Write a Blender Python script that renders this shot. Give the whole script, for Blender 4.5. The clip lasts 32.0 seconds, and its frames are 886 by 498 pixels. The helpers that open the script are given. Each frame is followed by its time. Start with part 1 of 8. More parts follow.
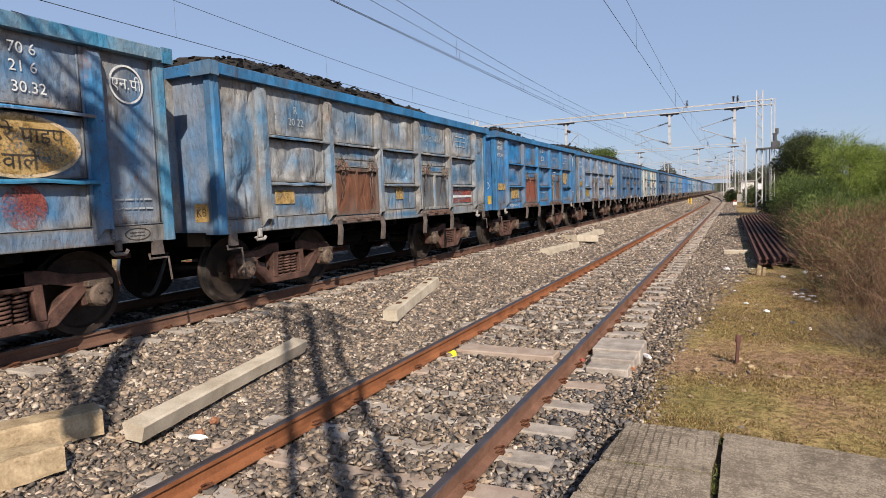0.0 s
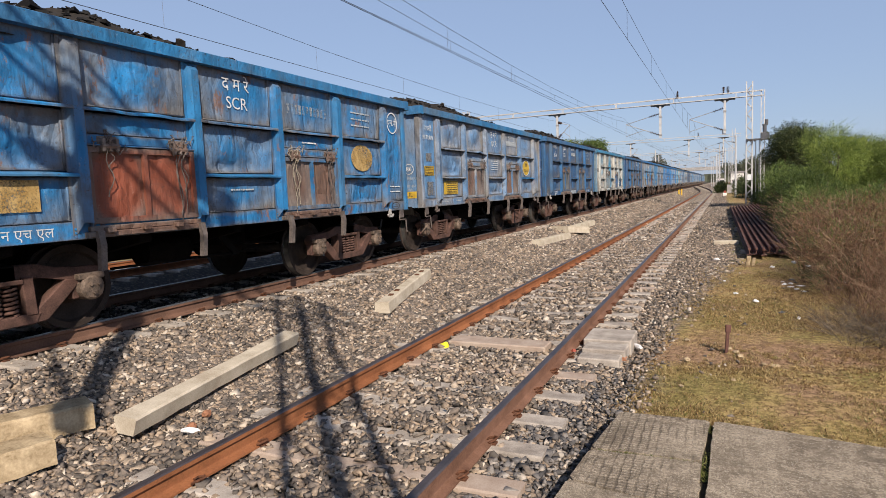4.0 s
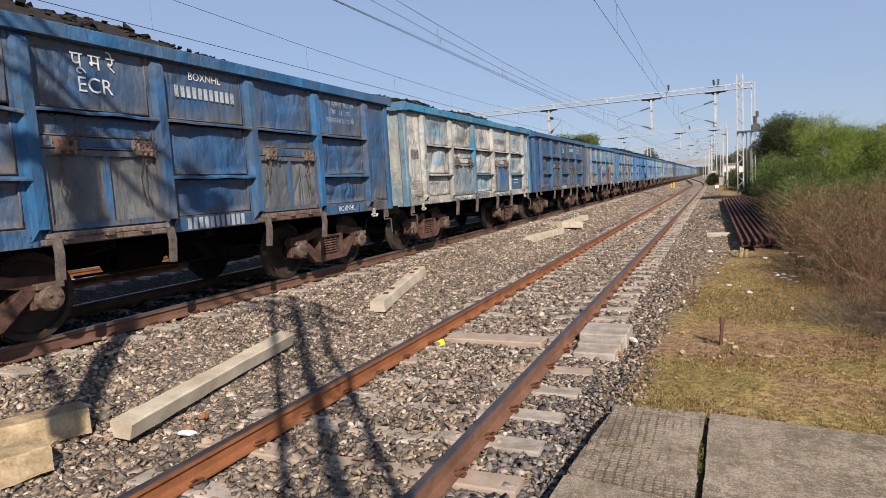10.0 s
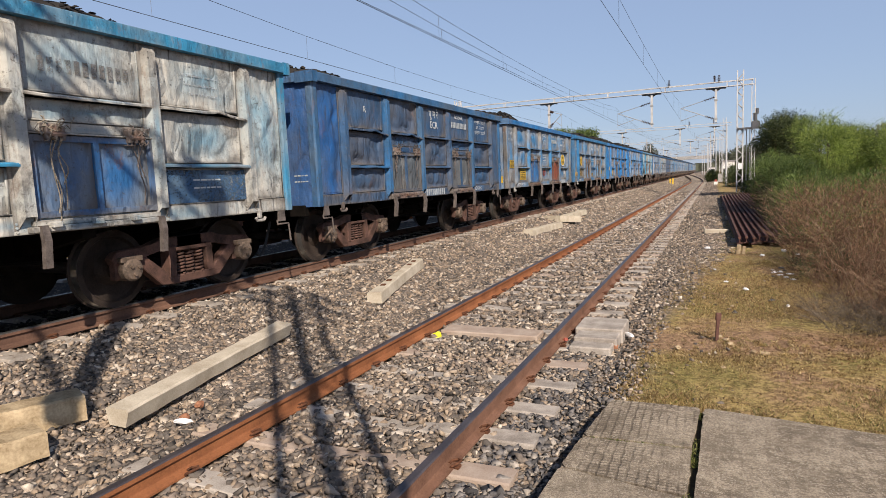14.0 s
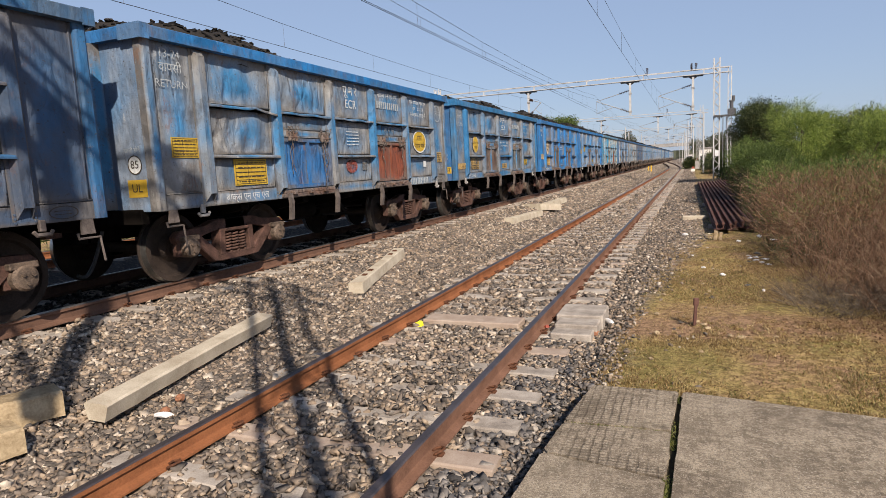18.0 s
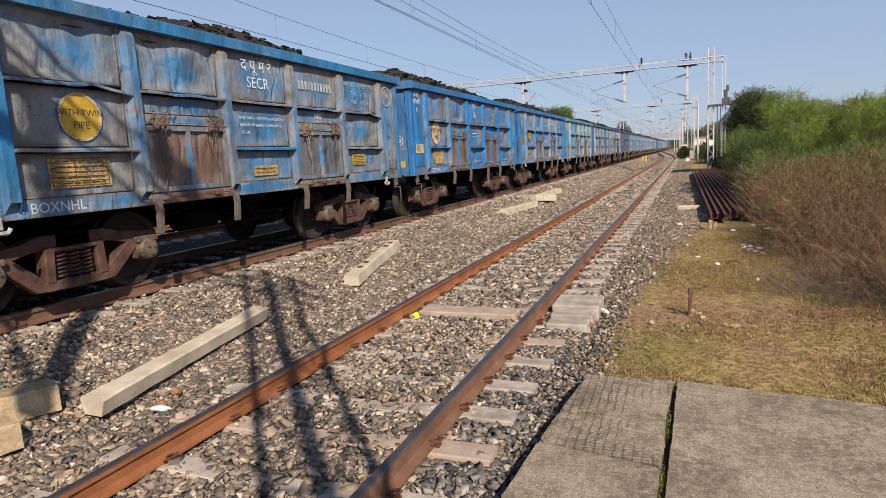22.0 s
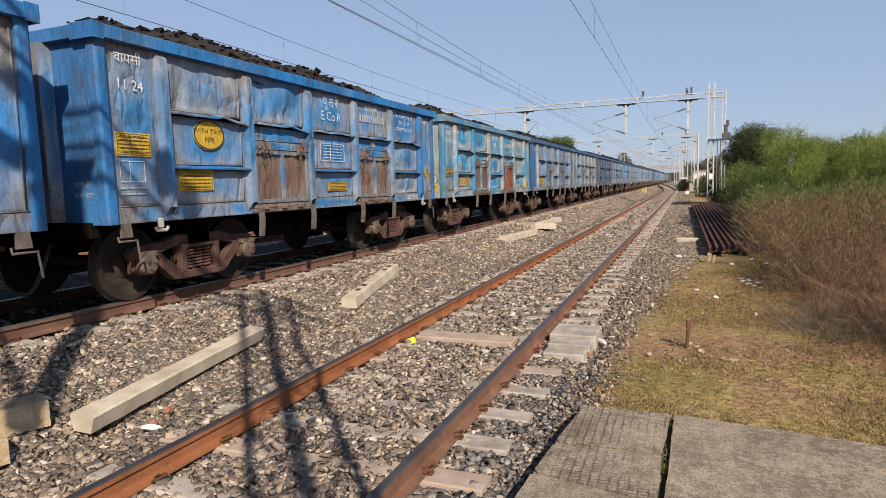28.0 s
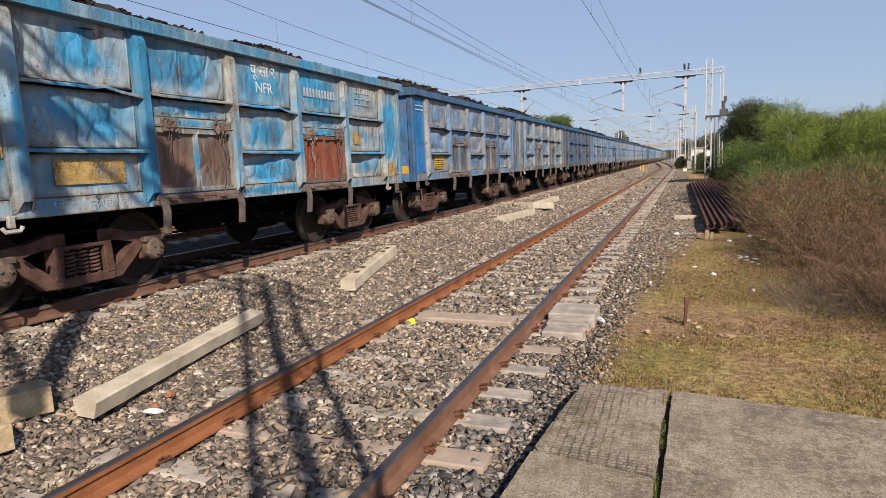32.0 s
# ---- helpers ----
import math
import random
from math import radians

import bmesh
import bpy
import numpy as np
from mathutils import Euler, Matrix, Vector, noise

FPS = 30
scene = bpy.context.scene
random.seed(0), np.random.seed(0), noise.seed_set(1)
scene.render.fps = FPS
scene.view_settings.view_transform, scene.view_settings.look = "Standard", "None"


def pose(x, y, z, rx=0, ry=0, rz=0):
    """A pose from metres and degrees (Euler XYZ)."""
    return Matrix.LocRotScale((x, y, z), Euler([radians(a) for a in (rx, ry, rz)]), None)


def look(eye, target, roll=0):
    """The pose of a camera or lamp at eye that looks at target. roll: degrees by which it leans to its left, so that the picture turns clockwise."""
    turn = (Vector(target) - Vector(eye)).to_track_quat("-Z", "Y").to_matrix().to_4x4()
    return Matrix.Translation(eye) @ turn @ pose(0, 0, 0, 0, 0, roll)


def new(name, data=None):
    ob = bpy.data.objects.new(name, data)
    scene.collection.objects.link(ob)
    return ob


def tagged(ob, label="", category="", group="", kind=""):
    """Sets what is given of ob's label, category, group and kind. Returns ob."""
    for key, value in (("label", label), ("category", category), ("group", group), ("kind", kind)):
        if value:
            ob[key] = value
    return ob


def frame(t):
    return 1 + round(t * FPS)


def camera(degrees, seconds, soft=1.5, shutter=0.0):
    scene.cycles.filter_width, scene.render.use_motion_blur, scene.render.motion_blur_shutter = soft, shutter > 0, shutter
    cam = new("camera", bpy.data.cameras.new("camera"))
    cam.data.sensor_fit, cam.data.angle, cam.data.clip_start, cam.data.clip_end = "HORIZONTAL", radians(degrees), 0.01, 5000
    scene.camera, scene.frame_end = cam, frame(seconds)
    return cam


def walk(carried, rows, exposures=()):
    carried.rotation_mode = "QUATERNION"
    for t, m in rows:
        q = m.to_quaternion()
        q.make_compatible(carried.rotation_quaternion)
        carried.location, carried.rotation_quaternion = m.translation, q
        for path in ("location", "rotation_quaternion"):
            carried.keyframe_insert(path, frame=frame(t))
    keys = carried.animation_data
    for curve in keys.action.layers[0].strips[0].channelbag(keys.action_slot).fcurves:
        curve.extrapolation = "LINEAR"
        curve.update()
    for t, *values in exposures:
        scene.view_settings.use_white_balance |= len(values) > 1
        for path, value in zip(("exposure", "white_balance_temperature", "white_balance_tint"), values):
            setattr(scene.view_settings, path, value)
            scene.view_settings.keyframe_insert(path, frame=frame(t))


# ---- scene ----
cam = camera(72.4, 32.0, soft=0.5)
EYE = (0.0, 0.0, 1.814)
# seconds, then the three turns of the hand-held camera in degrees
TURNS = [
    (0.0, 85.38, 2.21, 25.42), (0.5, 85.41, 1.99, 24.75), (1.0, 85.21, 2.12, 24.82), (1.5, 85.04, 2.42, 24.77),
    (2.0, 84.91, 2.47, 24.68), (2.5, 84.78, 2.24, 24.59), (3.0, 84.65, 2.21, 24.61), (3.5, 84.62, 2.33, 24.67),
    (5.5, 84.35, 2.42, 24.29), (6.0, 84.22, 2.35, 24.05), (6.5, 83.96, 2.53, 23.86), (7.0, 84.02, 2.73, 24.07),
    (7.5, 84.01, 3.00, 23.88), (8.0, 84.03, 3.14, 23.96), (8.5, 84.03, 3.26, 23.66), (9.0, 84.17, 3.50, 23.90),
    (9.5, 84.00, 3.56, 24.02), (10.0, 84.29, 3.40, 23.97), (10.5, 84.63, 3.19, 23.99), (11.0, 84.50, 3.06, 24.00),
    (11.5, 84.28, 2.96, 24.16), (12.0, 84.04, 2.83, 23.97), (12.5, 83.96, 2.71, 23.93), (13.0, 83.86, 2.73, 23.84),
    (13.5, 83.93, 2.74, 23.76), (14.0, 83.57, 2.55, 23.86), (14.5, 83.67, 2.65, 23.39), (16.5, 82.97, 2.73, 22.53),
    (17.0, 83.01, 2.87, 22.45), (17.5, 82.66, 2.85, 22.20), (18.0, 82.45, 2.96, 22.01), (18.5, 82.20, 2.98, 21.95),
    (19.0, 82.55, 3.13, 22.18), (19.5, 81.81, 2.73, 21.97), (20.0, 81.97, 2.72, 21.91), (20.5, 81.89, 2.92, 21.69),
    (21.0, 81.76, 3.17, 21.59), (21.5, 81.53, 3.38, 21.52), (22.0, 81.62, 3.33, 21.52), (22.5, 81.60, 3.12, 21.49),
    (23.0, 81.63, 3.13, 21.57), (23.5, 81.56, 3.05, 21.57), (24.0, 81.50, 3.03, 21.42), (24.5, 81.53, 2.96, 21.28),
    (25.0, 81.57, 2.46, 21.40), (25.5, 81.55, 2.21, 21.48), (27.5, 82.07, 2.27, 21.24), (28.0, 84.01, 1.64, 21.63),
    (28.5, 86.06, 1.90, 22.42), (29.0, 85.24, 2.12, 22.44), (29.5, 84.89, 2.38, 22.16), (30.0, 84.22, 3.00, 22.05),
    (30.5, 83.79, 3.20, 21.41), (31.0, 83.68, 2.87, 21.27), (31.5, 82.91, 2.70, 21.14), (32.0, 82.20, 2.45, 21.35),
]
walk(cam, [(t, pose(*EYE, rx, ry, rz)) for t, rx, ry, rz in TURNS],
     exposures=[(0.0, 0.30, 7080, 13), (12.0, 0.30, 7120, 13), (24.0, 0.29, 7300, 13), (32.0, 0.30, 7200, 13)])

# ---- light: clear winter morning, sun behind and to the right ----
SUN_EL, SUN_DIR = radians(36.0), Vector((0.648, -0.762, 0)).normalized()
world = bpy.data.worlds.new("sky")
scene.world = world
world.use_nodes = True
nt = world.node_tree
nt.nodes.clear()
sky = nt.nodes.new("ShaderNodeTexSky")
sky.sky_type, sky.sun_disc = "NISHITA", False
sky.sun_elevation = SUN_EL
sky.sun_rotation = math.atan2(SUN_DIR.x, SUN_DIR.y)
sky.air_density, sky.dust_density, sky.ozone_density = 1.0, 0.7, 4.0
bg = nt.nodes.new("ShaderNodeBackground")
bg.inputs["Strength"].default_value = 0.09
outw = nt.nodes.new("ShaderNodeOutputWorld")
haze = nt.nodes.new("ShaderNodeBackground")
haze.inputs["Color"].default_value = (0.295, 0.415, 0.665, 1)
veil = nt.nodes.new("ShaderNodeMixShader")
# the haze thins out towards the zenith
way = nt.nodes.new("ShaderNodeSeparateXYZ")
nt.links.new(nt.nodes.new("ShaderNodeTexCoord").outputs["Generated"], way.inputs[0])
thin = nt.nodes.new("ShaderNodeMapRange")
thin.inputs["From Min"].default_value, thin.inputs["From Max"].default_value = 0.36, 0.62
thin.inputs["To Min"].default_value, thin.inputs["To Max"].default_value = 0.62, 0.0
nt.links.new(way.outputs[2], thin.inputs["Value"])
nt.links.new(thin.outputs[0], veil.inputs[0])
nt.links.new(sky.outputs[0], bg.inputs[0])
nt.links.new(bg.outputs[0], veil.inputs[1])
nt.links.new(haze.outputs[0], veil.inputs[2])
nt.links.new(veil.outputs[0], outw.inputs[0])
sun = new("sun", bpy.data.lights.new("sun", "SUN"))
sun.data.energy, sun.data.angle, sun.data.color = 5.0, radians(0.53), (1.0, 0.93, 0.84)
sun.matrix_basis = look((0, 0, 60), Vector((0, 0, 60)) - (SUN_DIR * math.cos(SUN_EL) + Vector((0, 0, math.sin(SUN_EL)))))

# ---- materials ----
class Nodes:
    """Short hand for building one node material."""

    def __init__(self, name, rough=0.7, metal=0.0):
        self.mat = bpy.data.materials.new(name)
        self.mat.use_nodes = True
        self.t = self.mat.node_tree
        self.bsdf = self.t.nodes["Principled BSDF"]
        self.bsdf.inputs["Roughness"].default_value = rough
        self.bsdf.inputs["Metallic"].default_value = metal
        self.coord = self.t.nodes.new("ShaderNodeTexCoord").outputs["Object"]
        self.info = self.t.nodes.new("ShaderNodeObjectInfo").outputs["Random"]

    def put(self, socket, value):
        if hasattr(value, "is_linked"):
            self.t.links.new(value, socket)
        else:
            socket.default_value = value

    def math(self, op, a, b=0.0, clamp=False):
        n = self.t.nodes.new("ShaderNodeMath")
        n.operation, n.use_clamp = op, clamp
        self.put(n.inputs[0], a)
        self.put(n.inputs[1], b)
        return n.outputs[0]

    def place(self, scale=(1, 1, 1), shift=None):
        m = self.t.nodes.new("ShaderNodeMapping")
        self.t.links.new(self.coord, m.inputs["Vector"])
        m.inputs["Scale"].default_value = scale
        if shift is not None:
            c = self.t.nodes.new("ShaderNodeCombineXYZ")
            for s in c.inputs:
                self.t.links.new(shift, s)
            self.t.links.new(c.outputs[0], m.inputs["Location"])
        return m.outputs[0]

    def shift(self, amount=40.0):
        return self.math("MULTIPLY", self.info, amount)

    def noise(self, scale, detail=4.0, where=None, rough=0.6):
        n = self.t.nodes.new("ShaderNodeTexNoise")
        self.t.links.new(where or self.coord, n.inputs["Vector"])
        n.inputs["Scale"].default_value = scale
        n.inputs["Detail"].default_value = detail
        n.inputs["Roughness"].default_value = rough
        return n.outputs["Fac"]

    def voronoi(self, scale, where=None, feature="F1", out="Distance"):
        n = self.t.nodes.new("ShaderNodeTexVoronoi")
        n.feature = feature
        self.t.links.new(where or self.coord, n.inputs["Vector"])
        n.inputs["Scale"].default_value = scale
        return n.outputs[out]

    def ramp(self, fac, *stops):
        n = self.t.nodes.new("ShaderNodeValToRGB")
        e = n.color_ramp.elements
        while len(e) < len(stops):
            e.new(0.5)
        for el, (p, c) in zip(e, stops):
            el.position = p
            el.color = (c, c, c, 1) if isinstance(c, (int, float)) else (*c, 1)
        self.put(n.inputs[0], fac)
        return n.outputs[0]

    def mix(self, fac, a, b, how="MIX"):
        n = self.t.nodes.new("ShaderNodeMix")
        n.data_type, n.blend_type = "RGBA", how
        self.put(n.inputs[0], fac)
        for s, v in ((n.inputs[6], a), (n.inputs[7], b)):
            self.put(s, v if hasattr(v, "is_linked") else (*v, 1))
        return n.outputs[2]

    def island(self):
        return self.t.nodes.new("ShaderNodeNewGeometry").outputs["Random Per Island"]

    def bump(self, height, strength=0.3, dist=0.02):
        n = self.t.nodes.new("ShaderNodeBump")
        n.inputs["Strength"].default_value = strength
        n.inputs["Distance"].default_value = dist
        self.t.links.new(height, n.inputs["Height"])
        self.t.links.new(n.outputs[0], self.bsdf.inputs["Normal"])
        return self

    def color(self, c, rough=None):
        self.put(self.bsdf.inputs["Base Color"], c if hasattr(c, "is_linked") else (*c, 1))
        if rough is not None:
            self.put(self.bsdf.inputs["Roughness"], rough)
        return self


def wagon_paint(name, base, faded, fade, rust=0.35, grime=0.5, panel=1.0):
    """Weathered wagon paint: colour left in the middle of a plate, chalky dust towards its rims, drips, rust, scuffs and coal grime."""
    n = Nodes(name, 0.6)
    n.bsdf.inputs["Specular IOR Level"].default_value = 0.3
    sh, sh2 = n.shift(), n.shift(57.0)
    sep = n.t.nodes.new("ShaderNodeSeparateXYZ")
    n.t.links.new(n.t.nodes.new("ShaderNodeTexCoord").outputs["Generated"], sep.inputs[0])
    ey = n.math("ABSOLUTE", n.math("SUBTRACT", n.math("MULTIPLY", sep.outputs[1], 2.0), 1.0))
    ez = n.math("ABSOLUTE", n.math("SUBTRACT", n.math("MULTIPLY", sep.outputs[2], 2.0), 1.0))
    rim = n.math("POWER", n.math("ADD", n.math("POWER", ey, 4.0), n.math("POWER", ez, 4.0)), 0.25)
    blotch = n.noise(1.25, 4, n.place((1, 1, 0.9), sh), 0.52)
    streak = n.noise(4.0, 5, n.place((1, 1.0, 0.22), sh), 0.58)
    drip = n.noise(11.0, 4, n.place((1, 1.0, 0.10), sh2), 0.6)
    wob = n.math("SUBTRACT", blotch, 0.5)
    # how far the paint has gone, from the middle outwards
    gone = n.math("ADD", n.math("MULTIPLY", rim, 0.62 * panel), n.math("MULTIPLY", wob, 1.7))
    gone = n.math("ADD", gone, n.math("MULTIPLY", n.math("SUBTRACT", streak, 0.5), 0.5))
    gone = n.math("ADD", gone, n.math("MULTIPLY", n.math("SUBTRACT", drip, 0.5), 0.28))
    gone = n.math("ADD", gone, n.math("MULTIPLY", n.math("SUBTRACT", n.info, 0.5), 0.34))
    edge = (0.62 if panel > 0.6 else 0.42) - 0.62 * (fade - 0.3)
    m1 = n.ramp(n.math("ADD", n.math("MULTIPLY", n.math("SUBTRACT", gone, edge), 0.9), 0.5, True), (0.22, 0.0), (0.50, 0.55), (0.80, 1.0))
    tint = n.mix(n.ramp(n.noise(2.4, 5, n.place((1, 1, 0.6), sh), 0.6), (0.34, 0.0), (0.66, 1.0)), tuple(0.72 * c for c in base), tuple(min(1, 1.28 * c) for c in base))
    grey = n.mix(n.ramp(n.noise(4.2, 6, n.place((1, 1.0, 0.30), sh), 0.62), (0.36, 0.0), (0.64, 1.0)), tuple(0.76 * c for c in faded), tuple(min(1, 1.22 * c) for c in faded))
    c = n.mix(n.math("MULTIPLY", m1, 0.93), tint, grey)
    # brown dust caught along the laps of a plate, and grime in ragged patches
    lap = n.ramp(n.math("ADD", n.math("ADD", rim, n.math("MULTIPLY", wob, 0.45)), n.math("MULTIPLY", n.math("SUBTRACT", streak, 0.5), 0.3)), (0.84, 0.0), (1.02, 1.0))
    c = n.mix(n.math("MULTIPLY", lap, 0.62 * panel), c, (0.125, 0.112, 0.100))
    dirt = n.ramp(n.noise(2.6, 10, n.place((1, 1, 0.75), sh2), 0.76), (0.53, 0.0), (0.64, 1.0))
    c = n.mix(n.math("MULTIPLY", dirt, grime * 0.85), c, (0.070, 0.064, 0.060))
    run = n.ramp(n.noise(7.5, 5, n.place((1, 1, 0.09), sh), 0.62), (0.62, 0.0), (0.69, 1.0))
    c = n.mix(n.math("MULTIPLY", n.math("MULTIPLY", run, n.ramp(n.noise(1.3, 3, n.place((1, 1, 1), sh2)), (0.40, 0.0), (0.58, 1.0))), 0.55 + 0.5 * grime), c, (0.045, 0.040, 0.037))
    rusty = n.ramp(n.noise(3.2, 9, n.place((1, 1, 0.5), sh), 0.78), (0.575, 0.0), (0.63, 1.0))
    c = n.mix(n.math("MULTIPLY", rusty, rust), c, (0.185, 0.088, 0.045))
    pits = n.math("MULTIPLY", n.ramp(n.voronoi(11, n.place((1, 1, 1), sh)), (0.10, 1.0), (0.16, 0.0)), n.ramp(n.noise(1.1, 2, n.place((1, 1, 1), sh2)), (0.54, 0.0), (0.62, 1.0)))
    c = n.mix(n.math("MULTIPLY", pits, 0.8), c, (0.03, 0.027, 0.025))
    chips = n.ramp(n.noise(30, 6, n.place((1, 0.6, 1), sh), 0.74), (0.60, 0.0), (0.64, 1.0))
    c = n.mix(n.math("MULTIPLY", chips, 0.62), c, (0.055, 0.042, 0.036))
    scuff = n.ramp(n.noise(8, 9, n.place((1, 0.8, 0.35), sh2), 0.84), (0.60, 0.0), (0.65, 1.0))
    c = n.mix(n.math("MULTIPLY", scuff, 0.55), c, tuple(min(1, 1.45 * v + 0.05) for v in faded))
    # thin dark lines along folds of the sheet: crease shade put into the colour
    crease = n.noise(2.6, 4, n.place((1, 1.0, 0.40), sh), 0.55)
    line = n.ramp(crease, (0.480, 0.0), (0.485, 1.0), (0.490, 1.0), (0.496, 0.0))
    line2 = n.ramp(n.noise(4.5, 3, n.place((1, 1.0, 0.30), n.shift(71.0)), 0.5), (0.444, 0.0), (0.448, 1.0), (0.453, 1.0), (0.458, 0.0))
    broken = n.ramp(n.noise(2.9, 2, n.place((1, 1, 1), sh2)), (0.53, 0.0), (0.60, 1.0))
    c = n.mix(n.math("MULTIPLY", n.math("MULTIPLY", n.math("MAXIMUM", line, line2), broken), 0.34), c, (0.040, 0.037, 0.035))
    soot = n.ramp(n.noise(0.9, 10, n.place((1, 1, 1.3), n.shift(23.0)), 0.78), (0.49, 0.0), (0.60, 1.0))
    c = n.mix(n.math("MULTIPLY", soot, 0.55 * grime), c, (0.080, 0.073, 0.069))
    n.color(c, n.ramp(streak, (0.3, 0.5), (0.8, 0.85)))
    wander = n.t.nodes.new("ShaderNodeMix")
    wander.data_type = "VECTOR"
    wander.inputs[0].default_value = 0.22
    n.t.links.new(n.place((1, 3.2, 1.3), sh), wander.inputs[4])
    swirl = n.t.nodes.new("ShaderNodeTexNoise")
    n.t.links.new(n.place((1, 1, 1), sh2), swirl.inputs["Vector"])
    swirl.inputs["Scale"].default_value = 3.0
    n.t.links.new(swirl.outputs["Color"], wander.inputs[5])
    kinks = n.ramp(n.voronoi(1.6, wander.outputs[1], "DISTANCE_TO_EDGE"), (0.0, 0.0), (0.16, 1.0))
    where = n.ramp(n.noise(1.1, 2, n.place((1, 1, 1), sh2)), (0.44, 0.0), (0.60, 1.0))
    kinks = n.math("MULTIPLY", n.math("MULTIPLY", kinks, where), 0.55 * panel)
    folds = n.math("ADD", n.noise(4.2, 5, n.place((1, 1, 0.38), sh), 0.55), kinks)
    relief = n.math("ADD", n.math("ADD", n.noise(2.6, 3, n.place((1, 1, 0.8), sh)), n.math("MULTIPLY", folds, 0.9)), n.math("MULTIPLY", n.noise(60, 5), 0.10))
    n.bump(n.math("ADD", relief, n.math("MULTIPLY", n.math("ABSOLUTE", n.math("SUBTRACT", crease, 0.488)), 1.8)), 0.75, 0.045)
    return n.mat


def flaked(name, a, b, loss, rough=0.7):
    """Painted letters and plates that have partly flaked off the steel below."""
    n = Nodes(name, rough)
    w = n.place((1, 1, 0.8), n.shift())
    n.color(n.mix(n.ramp(n.noise(9, 5, w), (0.35, 0.0), (0.65, 1.0)), a, b))
    worn = n.math("ADD", n.math("MULTIPLY", n.noise(3, 4, w, 0.55), 0.45), n.math("MULTIPLY", n.noise(48, 6, w, 0.75), 0.55))
    hole = n.ramp(worn, (0.34 + 0.20 * loss, 1.0), (0.50 + 0.20 * loss, 0.0))
    clear = n.t.nodes.new("ShaderNodeBsdfTransparent")
    mx = n.t.nodes.new("ShaderNodeMixShader")
    n.put(mx.inputs[0], hole)
    n.t.links.new(n.bsdf.outputs[0], mx.inputs[1])
    n.t.links.new(clear.outputs[0], mx.inputs[2])
    n.t.links.new(mx.outputs[0], n.t.nodes["Material Output"].inputs[0])
    return n.mat


def speckled(name, a, b, scale=8.0, rough=0.8, metal=0.0, bump=0.25, fine=60.0, dist=0.01, obj=True, spec=None):
    """Two tones mixed at two scales."""
    n = Nodes(name, rough, metal)
    n.bsdf.inputs["Specular IOR Level"].default_value = spec if spec is not None else (0.5 if rough < 0.65 else 0.22)
    w = n.place((1, 1, 1), n.shift()) if obj else None
    f = n.math("ADD", n.math("MULTIPLY", n.noise(scale, 5, w), 0.65), n.math("MULTIPLY", n.noise(fine, 3, w), 0.35))
    n.color(n.mix(n.ramp(f, (0.36, 0.0), (0.64, 1.0)), a, b))
    n.bump(f, bump, dist)
    return n.mat


def by_island(name, stops, rough=0.85, scale=30.0, bump=0.3, clump=0.0):
    """A colour for each loose piece of one mesh, with grain."""
    n = Nodes(name, rough)
    n.bsdf.inputs["Specular IOR Level"].default_value = 0.2
    c = n.ramp(n.island(), *stops)
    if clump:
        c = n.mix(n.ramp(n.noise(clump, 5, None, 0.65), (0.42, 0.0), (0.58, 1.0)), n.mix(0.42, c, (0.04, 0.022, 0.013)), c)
    g = n.noise(scale, 4)
    c = n.mix(n.ramp(g, (0.35, 0.0), (0.7, 1.0)), n.mix(0.42, c, (0, 0, 0)), c)
    n.color(c)
    n.bump(g, bump, 0.01)
    return n.mat


M = {}
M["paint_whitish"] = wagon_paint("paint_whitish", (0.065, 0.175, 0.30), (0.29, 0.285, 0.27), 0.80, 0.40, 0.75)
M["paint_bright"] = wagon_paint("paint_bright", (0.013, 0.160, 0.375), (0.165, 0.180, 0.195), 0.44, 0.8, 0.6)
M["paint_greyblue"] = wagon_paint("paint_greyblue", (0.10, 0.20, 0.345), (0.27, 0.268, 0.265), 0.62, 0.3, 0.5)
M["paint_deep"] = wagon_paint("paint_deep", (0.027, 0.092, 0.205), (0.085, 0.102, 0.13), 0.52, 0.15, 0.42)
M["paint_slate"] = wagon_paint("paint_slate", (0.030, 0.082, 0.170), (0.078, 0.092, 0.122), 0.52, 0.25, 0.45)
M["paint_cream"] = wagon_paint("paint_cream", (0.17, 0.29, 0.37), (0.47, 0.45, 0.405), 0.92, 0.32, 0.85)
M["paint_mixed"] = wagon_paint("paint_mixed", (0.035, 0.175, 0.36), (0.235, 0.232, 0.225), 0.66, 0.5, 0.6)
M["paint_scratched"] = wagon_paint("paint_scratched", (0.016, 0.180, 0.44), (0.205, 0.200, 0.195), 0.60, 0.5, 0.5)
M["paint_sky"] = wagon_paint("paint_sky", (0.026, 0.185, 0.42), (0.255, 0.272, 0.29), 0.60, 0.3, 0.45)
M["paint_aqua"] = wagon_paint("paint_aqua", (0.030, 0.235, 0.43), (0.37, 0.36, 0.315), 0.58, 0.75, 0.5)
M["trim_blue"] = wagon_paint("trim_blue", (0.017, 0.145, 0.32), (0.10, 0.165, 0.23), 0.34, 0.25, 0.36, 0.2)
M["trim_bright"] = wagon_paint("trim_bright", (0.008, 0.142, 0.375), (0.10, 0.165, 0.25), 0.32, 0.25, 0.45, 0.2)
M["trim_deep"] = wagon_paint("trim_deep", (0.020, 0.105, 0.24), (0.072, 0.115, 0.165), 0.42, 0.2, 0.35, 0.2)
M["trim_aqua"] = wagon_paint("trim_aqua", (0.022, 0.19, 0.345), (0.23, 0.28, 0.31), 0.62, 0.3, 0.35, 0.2)
